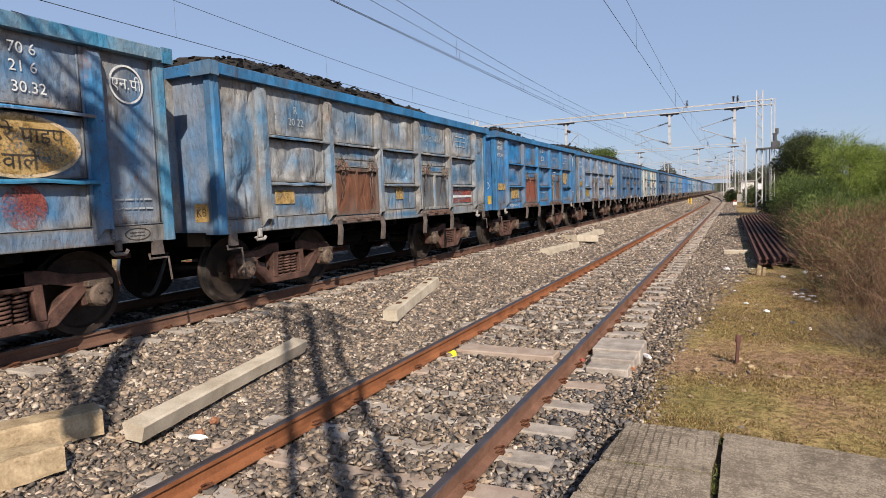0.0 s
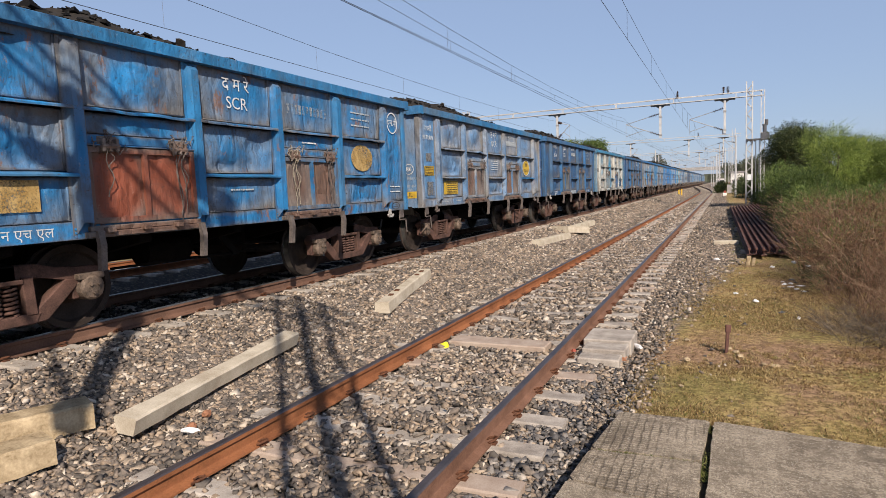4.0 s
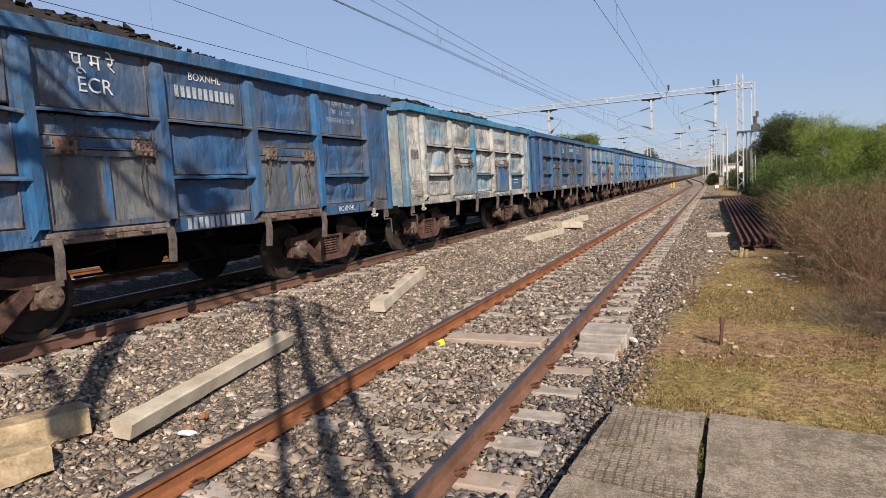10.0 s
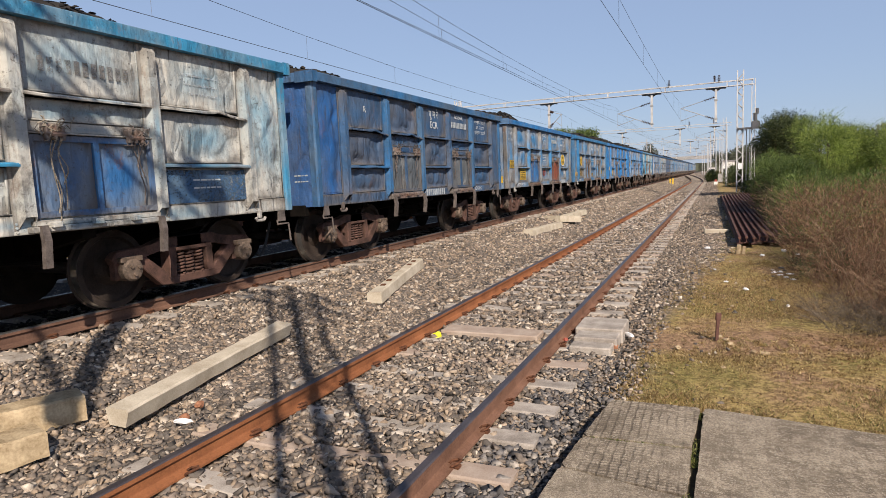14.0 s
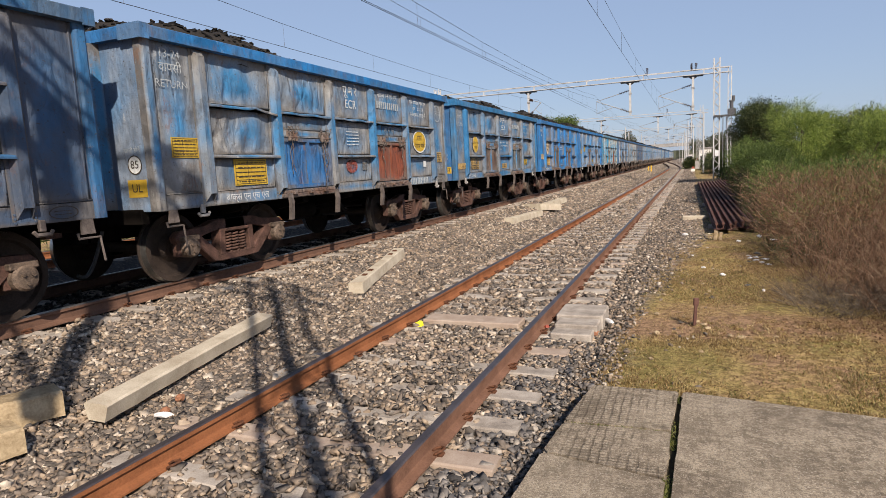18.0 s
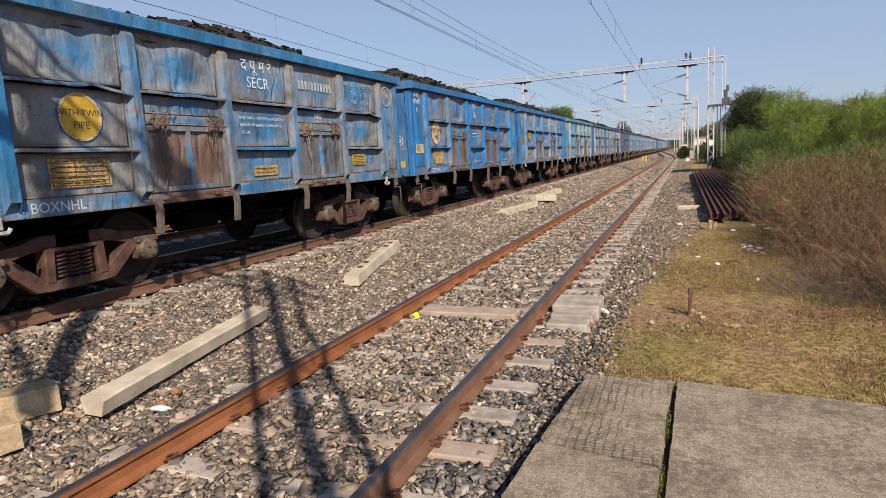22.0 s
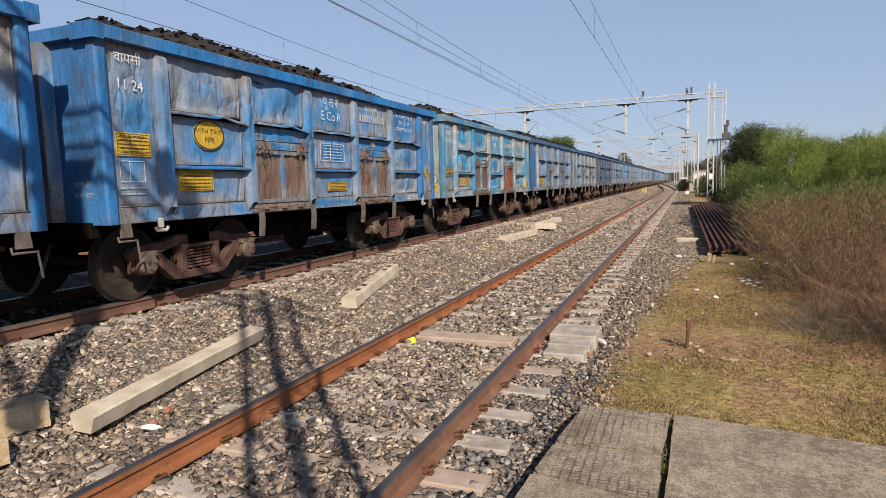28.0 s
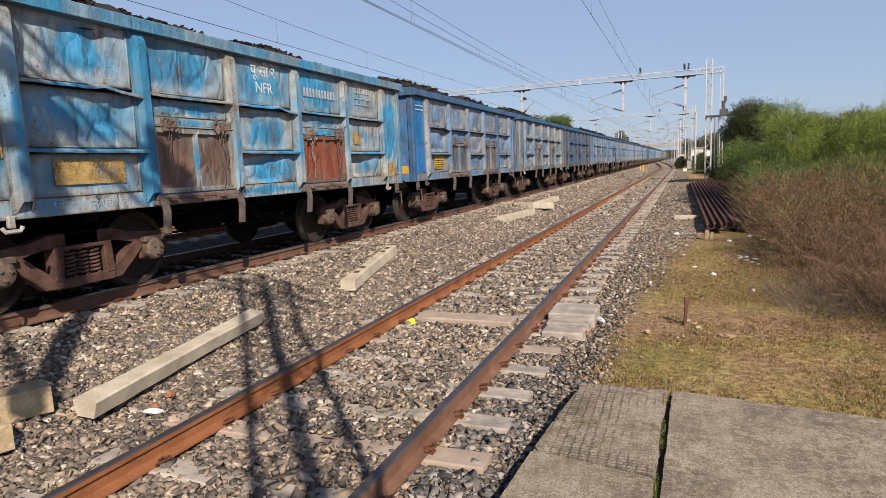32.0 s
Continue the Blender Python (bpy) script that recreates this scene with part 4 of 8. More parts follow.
def door_leaf_bm(seed):
    """One dented plate of a door."""
    bm = bmesh.new()
    a, b = -DOOR_W / 2 + 0.01, DOOR_W / 2 - 0.01
    grid = [[bm.verts.new((0.024 + 0.03 * noise.noise((seed * 3 + i * 0.8, j * 0.6, 3)), a + (b - a) * i / 5, DOOR_Z0 + (DOOR_Z1 - DOOR_Z0) * j / 6)) for i in range(6)] for j in range(7)]
    for j in range(6):
        for i in range(5):
            bm.faces.new((grid[j][i], grid[j][i + 1], grid[j + 1][i + 1], grid[j + 1][i]))
    return bm


def hinge_bar_bm():
    """The flat channel above a door, from post to post, with its lower lip."""
    bm = bmesh.new()
    box(bm, 0.0, 0.045, -0.73, 0.73, 2.012, 2.112, 0.006)
    box(bm, 0.0, 0.075, -0.73, 0.73, 1.990, 2.008, 0.004)
    return bm


def hinge_bm():
    bm = bmesh.new()
    rod(bm, (0.075, -0.10, 1.99), (0.075, 0.10, 1.99), 0.028, 8)
    for y in (-0.08, 0.0, 0.08):
        box(bm, 0.02, 0.095, y - 0.018, y + 0.018, 1.93, 2.07, 0.006)
    box(bm, 0.0, 0.03, -0.12, 0.12, 1.95, 2.10, 0.006)
    return bm


def door_sill_bm():
    """Rusty lip and catches under a door."""
    bm = bmesh.new()
    box(bm, 0.0, 0.11, -0.78, 0.78, 1.03, 1.09, 0.008)
    box(bm, 0.02, 0.085, -0.74, 0.74, 1.09, 1.15, 0.01)
    for y in (-0.55, -0.1, 0.35):
        box(bm, 0.08, 0.16, y - 0.05, y + 0.05, 1.07, 1.13, 0.01)
    return bm


def latch_bm():
    """A door catch arm that hangs below the sill."""
    bm = bmesh.new()
    prism(bm, [(0.06, 1.10), (0.12, 1.10), (0.15, 0.95), (0.12, 0.68), (0.06, 0.68), (0.09, 0.95)], "y", -0.035, 0.035)
    return bm


WM["door"] = mesh_of("door", door_bm())
WM["leaf", 0], WM["leaf", 1] = mesh_of("door_leaf", door_leaf_bm(1), True), mesh_of("door_leaf", door_leaf_bm(2), True)
WM["hinge_bar"] = mesh_of("hinge_bar", hinge_bar_bm())
WM["hinge"] = mesh_of("hinge", hinge_bm())
WM["door_sill"] = mesh_of("door_sill", door_sill_bm())
WM["latch"] = mesh_of("door_catch", latch_bm())


def rope_bm(seed):
    """A tangle of wire round a hinge, some of its ends hanging down over the door."""
    bm = bmesh.new()
    rng = random.Random(seed)
    for k in range(7):
        y, z = rng.uniform(-0.08, 0.08), 2.04 + rng.uniform(-0.05, 0.07)
        pts = []
        for i in range(9):
            y, z = y + rng.uniform(-0.06, 0.06), min(2.16, max(1.90, z + rng.uniform(-0.06, 0.06)))
            pts.append((0.10 + rng.uniform(-0.02, 0.03), max(-0.2, min(0.2, y)), z))
        path_rod(bm, pts, 0.006, 4)
    for k in range(2 + seed % 3):
        y, low = rng.uniform(-0.08, 0.08), rng.uniform(0.25, 0.95)
        path_rod(bm, [(0.085 + 0.02 * math.sin(i * 1.3 + k), y + 0.03 * math.sin(i * 0.9 + seed), 2.03 - low * i / 9) for i in range(10)], 0.006, 4)
    return bm


for s in range(5):
    WM["rope", s] = mesh_of("tie_wire", rope_bm(s + 5))


def underframe_bm():
    bm = bmesh.new()
    prism(bm, [(-0.22, 0.62), (0.22, 0.62), (0.22, 0.99), (HALF_X - 0.1, 1.0), (HALF_X - 0.1, 1.06), (-HALF_X + 0.1, 1.06), (-HALF_X + 0.1, 1.0), (-0.22, 0.99)], "y", -HALF_Y + 0.05, HALF_Y - 0.05)
    return bm


def bearer_bm():
    bm = bmesh.new()
    prism(bm, [(-1.42, 1.0), (1.42, 1.0), (1.42, 0.92), (0.3, 0.70), (-0.3, 0.70), (-1.42, 0.92)], "y", -0.08, 0.08)
    return bm


def headstock_bm():
    bm = bmesh.new()
    box(bm, -1.30, 1.30, -0.06, 0.06, 0.86, 1.05, 0.01)
    box(bm, -0.25, 0.25, -0.16, 0.0, 0.62, 1.0, 0.02)
    return bm


def coupler_bm():
    bm = bmesh.new()
    box(bm, -0.09, 0.09, -0.30, 0.05, 0.80, 1.0, 0.02)
    prism(bm, [(-0.16, -0.28), (0.14, -0.28), (0.18, -0.42), (0.05, -0.46), (-0.05, -0.38), (-0.18, -0.44)], "z", 0.74, 1.02)
    return bm


def brake_gear_bm():
    """Cylinder, reservoir and pull rods slung under the floor."""
    bm = bmesh.new()
    rod(bm, (0.55, -0.9, 0.72), (0.55, -0.2, 0.72), 0.19, 14)
    rod(bm, (0.35, 0.3, 0.70), (0.35, 1.1, 0.70), 0.16, 14)
    rod(bm, (0.55, -0.2, 0.72), (0.85, 1.4, 0.66), 0.02, 6)
    rod(bm, (0.9, -1.6, 0.60), (0.9, 0.9, 0.58), 0.018, 6)
    prism(bm, [(-0.1, 0.85), (0.05, 0.85), (0.30, 0.60), (0.22, 0.56)], "x", 1.1, 1.14)
    rod(bm, (1.12, -0.6, 0.62), (1.12, 0.25, 0.58), 0.022, 6)
    return bm


def hose_bm():
    bm = bmesh.new()
    pts = [Vector((0.45, 0.05 - 0.42 * t, 0.78 - 0.55 * math.sin(math.pi * min(1, t * 0.62)))) for t in [i / 9 for i in range(10)]]
    path_rod(bm, pts, 0.024, 7)
    return bm


def step_bm():
    """A hanging foot step and lamp bracket at the corner."""
    bm = bmesh.new()
    prism(bm, [(-0.05, 1.14), (0.06, 1.14), (0.09, 0.86), (-0.07, 0.86)], "x", 0.0, 0.03)
    path_rod(bm, [Vector((0.04, -0.13, 0.88)), Vector((0.05, -0.13, 0.82)), Vector((0.05, 0.12, 0.82)), Vector((0.05, 0.15, 0.55))], 0.014, 6)
    return bm


def hook_bm():
    """Cast rope hook, shaped like a small anchor."""
    bm = bmesh.new()
    box(bm, 0.0, 0.05, -0.035, 0.035, 0.94, 1.06, 0.01)
    path_rod(bm, [Vector((0.04, -0.10, 0.95)), Vector((0.04, -0.07, 0.91)), Vector((0.04, 0.07, 0.91)), Vector((0.04, 0.10, 0.95))], 0.022, 6)
    return bm


for key, fn in (("bearer", bearer_bm), ("underframe", underframe_bm), ("headstock", headstock_bm), ("coupler", coupler_bm), ("brake_gear", brake_gear_bm),
                ("hose", hose_bm), ("step", step_bm), ("hook", hook_bm)):
    WM[key] = mesh_of(key, fn())


# bogie parts, about the bogie's middle at rail level
AXLE, RADIUS, FRAME_X = 0.95, 0.475, 1.13


def side_frame_bm():
    """Cast side frame: arched top member, dropped bottom, raking struts with openings between."""
    bm = bmesh.new()
    top = [(-1.16, 0.62), (-1.08, 0.70), (-0.62, 0.72), (-0.40, 0.80), (0.40, 0.80), (0.62, 0.72), (1.08, 0.70), (1.16, 0.62), (1.12, 0.54), (0.80, 0.56), (0.45, 0.66), (-0.45, 0.66), (-0.80, 0.56), (-1.12, 0.54)]
    prism(bm, top, "x", -0.07, 0.07)
    prism(bm, [(-0.42, 0.30), (-0.36, 0.19), (0.36, 0.19), (0.42, 0.30)], "x", -0.09, 0.09)
    for s in (-1, 1):
        def o(pts):
            return [(s * a, b) for a, b in pts][::s]
        prism(bm, o([(-0.90, 0.58), (-0.70, 0.60), (-0.34, 0.30), (-0.36, 0.19), (-0.48, 0.20)]), "x", -0.06, 0.08)
        prism(bm, o([(-0.36, 0.68), (-0.24, 0.68), (-0.27, 0.28), (-0.38, 0.28)]), "x", -0.08, 0.10)
        prism(bm, o([(-1.12, 0.58), (-1.02, 0.58), (-1.06, 0.36), (-1.13, 0.36)]), "x", -0.05, 0.06)
        prism(bm, o([(-0.86, 0.58), (-0.76, 0.58), (-0.78, 0.36), (-0.85, 0.36)]), "x", -0.05, 0.06)
    bmesh.ops.bevel(bm, geom=[e for e in bm.edges], offset=0.012, segments=1, affect="EDGES")
    return bm


def spring_bm():
    """One coil spring as a single wound bar."""
    bm = bmesh.new()
    n = 52
    path_rod(bm, [Vector((0.062 * math.cos(i * 0.84), 0.062 * math.sin(i * 0.84), 0.30 + 0.31 * i / n)) for i in range(n + 1)], 0.017, 5)
    return bm


def spring_seat_bm():
    bm = bmesh.new()
    box(bm, -0.09, 0.11, -0.26, 0.26, 0.61, 0.66, 0.01)
    return bm


def bolster_bm():
    bm = bmesh.new()
    prism(bm, [(-1.2, 0.64), (-1.2, 0.80), (-0.4, 0.90), (0.4, 0.90), (1.2, 0.80), (1.2, 0.64), (0.4, 0.52), (-0.4, 0.52)], "y", -0.2, 0.2)
    for y in (-0.48, 0.48):
        rod(bm, (-0.8, y, 0.46), (0.8, y, 0.46), 0.05, 8)
        for x in (-0.72, 0.72):
            box(bm, x - 0.06, x + 0.06, y - 0.05 + (0.05 if y < 0 else -0.05) * -1, y + 0.05, 0.30, 0.62, 0.02)
    return bm


def wheelset_bm():
    """Two flanged wheels on an axle, turning about x; the tread is the second material."""
    bm = bmesh.new()
    R = RADIUS
    for s in (-1, 1):
        c = s * 0.87
        prof = [(c - s * 0.075, R - 0.09), (c - s * 0.07, R + 0.026), (c - s * 0.05, R + 0.028), (c - s * 0.035, R + 0.004), (c + s * 0.062, R - 0.004), (c + s * 0.066, R - 0.075),
                (c + s * 0.02, R - 0.10), (c - s * 0.015, 0.20), (c + s * 0.05, 0.13), (c + s * 0.09, 0.12), (c + s * 0.09, 0.02)]
        lathe(bm, prof, "x", 40, [0, 0, 0, 1, 0, 0, 0, 0, 0, 0])
        lathe(bm, [(c - s * 0.075, R - 0.09), (c - s * 0.03, 0.20), (c - s * 0.10, 0.12), (c - s * 0.10, 0.08)], "x", 40)
    rod(bm, (-1.15, 0, 0), (1.15, 0, 0), 0.075, 14)
    return bm


def axle_cap_bm():
    """Bearing cap with three bolts, in its adapter."""
    bm = bmesh.new()
    lathe(bm, [(-0.16, 0.14), (0.03, 0.14), (0.06, 0.115), (0.07, 0.06), (0.07, 0.001)], "x", 18)
    for k in range(3):
        a = k * math.tau / 3 + 0.4
        rod(bm, (0.06, 0.06 * math.cos(a), 0.06 * math.sin(a)), (0.09, 0.06 * math.cos(a), 0.06 * math.sin(a)), 0.02, 6)
    box(bm, -0.08, 0.04, -0.15, 0.15, 0.09, 0.16, 0.01)
    return bm


WM["side_frame"] = mesh_of("side_frame", side_frame_bm())
WM["spring"] = mesh_of("coil_spring", spring_bm(), True)
WM["seat"] = mesh_of("spring_seat", spring_seat_bm())
WM["bolster"] = mesh_of("bogie", bolster_bm())
WM["wheelset"] = mesh_of("wheelset", wheelset_bm(), slots=2)
WM["axle_cap"] = mesh_of("axle_cap", axle_cap_bm())


def coal_mesh(seed, humps):
    """Coal heaped in a wagon: humps of (from, to, height over the side), rough, with many broken lumps lying on them."""
    rng = np.random.default_rng(seed)
    shape = []
    for a, b, v in humps:
        h = 0.60 + 0.72 * v
        shape.append(((a + b) / 2, (b - a) / 2 / math.sqrt(1 - 0.60 / h), h))
    def top(x, y):
        u = x / (HALF_X - 0.03)
        h = 0.16
        for c, w, tall in shape:
            h = max(h, tall * (1 - ((y - c) / w) ** 2))
        end = min(1.0, max(0.0, (HALF_Y - 0.03 - abs(y)) / 1.1))
        h *= end * end * (3 - 2 * end)
        ridge = max(0.0, 1 - u * u) ** 0.75
        return 3.0 + h * ridge + 0.12 * noise.noise((x * 1.5, y * 1.1, seed)) * (0.2 + ridge) + 0.05 * noise.noise((x * 5, y * 5, seed + 4.0))
    nx, ny = 18, 70
    xs, ys = np.linspace(-HALF_X + 0.03, HALF_X - 0.03, nx), np.linspace(-HALF_Y + 0.03, HALF_Y - 0.03, ny)
    v = [(x, y, top(x, y)) for y in ys for x in xs]
    quad = [(j * nx + i, j * nx + i + 1, (j + 1) * nx + i + 1, (j + 1) * nx + i) for j in range(ny - 1) for i in range(nx - 1)]
    n = 1500
    pl = np.array([(x, y, top(x, y)) for x, y in zip(rng.uniform(-1.45, 1.45, n), rng.uniform(-4.65, 4.65, n))])
    sz = rng.uniform(0.016, 0.046, (n, 1)) * rng.uniform(0.7, 1.6, (n, 3)) * np.array([1.2, 1.2, 0.42]) * np.where(rng.random((n, 1)) < 0.05, 1.9, 1.0)
    corners = CUBE_V[None] * (1 + rng.uniform(-0.5, 0.4, (n, 8, 3))) * sz[:, None, :]
    lv = np.einsum("nij,nkj->nki", flat_turns(rng, n, 0.30), corners) + pl[:, None, :]
    lf = CUBE_F[None] + (np.arange(n) * 8)[:, None, None]
    verts = np.concatenate([np.array(v), lv.reshape(-1, 3)])
    faces = np.concatenate([np.array(quad), lf.reshape(-1, 4) + len(v)])
    me = bpy.data.meshes.new("coal")
    me.from_pydata(verts.tolist(), [], faces.tolist())
    me.materials.append(None)
    return me


# one load after the other down the train, then some for the far wagons
LOADS = [[(-4.0, 2.0, 0.2)], [(-4.5, 1.6, 0.28), (1.9, 2.9, 0.06)], [(-3.0, 0.4, 0.10)], [(-4.0, -0.4, 0.24), (0.2, 1.6, 0.04)], [(-4.0, 0.9, 0.20)],
         [(-3.6, -0.9, 0.12), (0.1, 2.4, 0.10)], [(-4.0, -3.0, 0.02)], [(-4.1, -1.0, 0.22)], [(-4.2, -3.4, 0.04), (-1.4, 2.6, 0.18)], [(-4.6, 0.3, 0.30), (-0.3, 3.2, 0.18)],
         [(-4.6, 2.9, 0.26)], [(-4.1, -1.6, 0.18), (-1.4, -0.6, 0.05), (0.6, 2.6, 0.10)], [(-4.4, -0.5, 0.20), (1.0, 3.0, 0.15)], [(-4.0, 1.0, 0.22)], [(-3.0, 2.5, 0.12)], [(-4.4, 3.5, 0.24)]]
COALS = [coal_mesh(i + 1, load) for i, load in enumerate(LOADS)]


def text_mesh(text, size):
    cu = bpy.data.curves.new("lettering", "FONT")
    cu.body, cu.size, cu.align_x, cu.align_y, cu.resolution_u = text, size, "CENTER", "CENTER", 3
    ob = new("lettering", cu)
    bpy.context.view_layer.update()
    me = bpy.data.meshes.new_from_object(ob.evaluated_get(bpy.context.evaluated_depsgraph_get()))
    bpy.data.objects.remove(ob)
    me.materials.clear()
    me.materials.append(None)
    return me


TEXTS = {}
SIDE_TURN = Matrix(((0, 0, 1, 0), (1, 0, 0, 0), (0, 1, 0, 0), (0, 0, 0, 1)))
END_TURN = Matrix(((1, 0, 0, 0), (0, 0, -1, 0), (0, 1, 0, 0), (0, 0, 0, 1)))


def glyphs(text, size):
    key = (text, size)
    if key not in TEXTS:
        TEXTS[key] = text_mesh(text, size)
    return TEXTS[key]


def lettering(parent, text, size, y, z, mat="decal_white", x=None):
    m = pose(HALF_X + 0.0160 if x is None else x, y, z) @ SIDE_TURN
    return put("lettering", glyphs(text, size), mat, parent, m)


def disc_bm(a, b, thick, n=28):
    bm = bmesh.new()
    ring = [(a * math.cos(i * math.tau / n), b * math.sin(i * math.tau / n)) for i in range(n)]
    prism(bm, ring, "x", 0, thick)
    return bm


def ring_bm(a, b, w, n=32, gaps=0):
    bm = bmesh.new()
    for i in range(n):
        if gaps and i % gaps == 0:
            continue
        t0, t1 = i * math.tau / n, (i + 1) * math.tau / n
        q = [(a * math.cos(t0), b * math.sin(t0)), (a * math.cos(t1), b * math.sin(t1)), ((a - w) * math.cos(t1), (b - w) * math.sin(t1)), ((a - w) * math.cos(t0), (b - w) * math.sin(t0))]
        prism(bm, q, "x", 0, 0.003)
    return bm


def bars_bm(rows, w, h, seed, fill=0.8):
    """Rows of short strokes, as small print that cannot be read."""
    rng = random.Random(seed)
    out = []
    for r in range(rows):
        bm = bmesh.new()
        z = h / 2 - (r + 0.5) * h / rows
        y = -w / 2
        while y < w / 2 - 0.03:
            d = rng.uniform(0.03, 0.11) * (w / 0.5) ** 0.5
            box(bm, 0, 0.003, y, min(w / 2, y + d), z - 0.10 * h / rows, z + 0.10 * h / rows)
            y += d + 0.02
        out.append(bm)
    return out


def digits_bm(count, w, h):
    """A painted serial number as a row of plain bars."""
    bm = bmesh.new()
    step = w / count
    for i in range(count):
        box(bm, 0, 0.003, -w / 2 + (i + 0.16) * step, -w / 2 + (i + 0.78) * step, -0.48 * h, 0.48 * h)
    return bm


def table_bm(w, h, rows):
    """Ruled lines of a painted table: its border, rows and one column."""
    bm = bmesh.new()
    t = 0.007
    for r in range(rows + 1):
        z = -h / 2 + h * r / rows
        box(bm, 0, 0.002, -w / 2, w / 2, z - t / 2, z + t / 2)
    for y in (-w / 2, -w * 0.1, w / 2):
        box(bm, 0, 0.002, y - t / 2, y + t / 2, -h / 2, h / 2)
    return bm


DECALS = {"oval": disc_bm(0.36, 0.24, 0.004), "oval_rim": ring_bm(0.385, 0.265, 0.028), "disc": disc_bm(0.21, 0.21, 0.004), "ring": ring_bm(0.21, 0.21, 0.022),
          "dash_ring": ring_bm(0.15, 0.15, 0.02, 32, 4), "plate_wide": None, "bars3": bars_bm(3, 0.62, 0.34, 1), "bars2": bars_bm(2, 0.5, 0.2, 2),
          "bars5": bars_bm(5, 0.56, 0.30, 3), "bars1": bars_bm(1, 0.75, 0.11, 4), "digits": digits_bm(11, 1.04, 0.150), "table": table_bm(0.66, 0.30, 6), "frame_box": table_bm(0.40, 0.26, 1)}
end_square = bmesh.new()
box(end_square, -0.13, 0.13, 0, 0.004, -0.15, 0.15)
DECALS["end_square"] = end_square
for key, bm in list(DECALS.items()):
    if key == "plate_wide":
        bm = bmesh.new()
        box(bm, 0, 0.004, -0.36, 0.36, -0.17, 0.17)
    DECALS[key] = [mesh_of(key, b) for b in bm] if isinstance(bm, list) else mesh_of(key, bm)


def mark(name, key, mat, parent, m, label=""):
    """One painted mark, or each line of small print as a mark of its own."""
    me = DECALS[key]
    for part_mesh in (me if isinstance(me, list) else [me]):
        put(name, part_mesh, mat, parent, m, label)


def decal(parent, key, mat, y, z, x=None, s=(1, 1, 1), label="", name="marking"):
    mark(name, key, mat, parent, pose(HALF_X + 0.0140 if x is None else x, y, z) @ Matrix.Diagonal((*s, 1)), label)


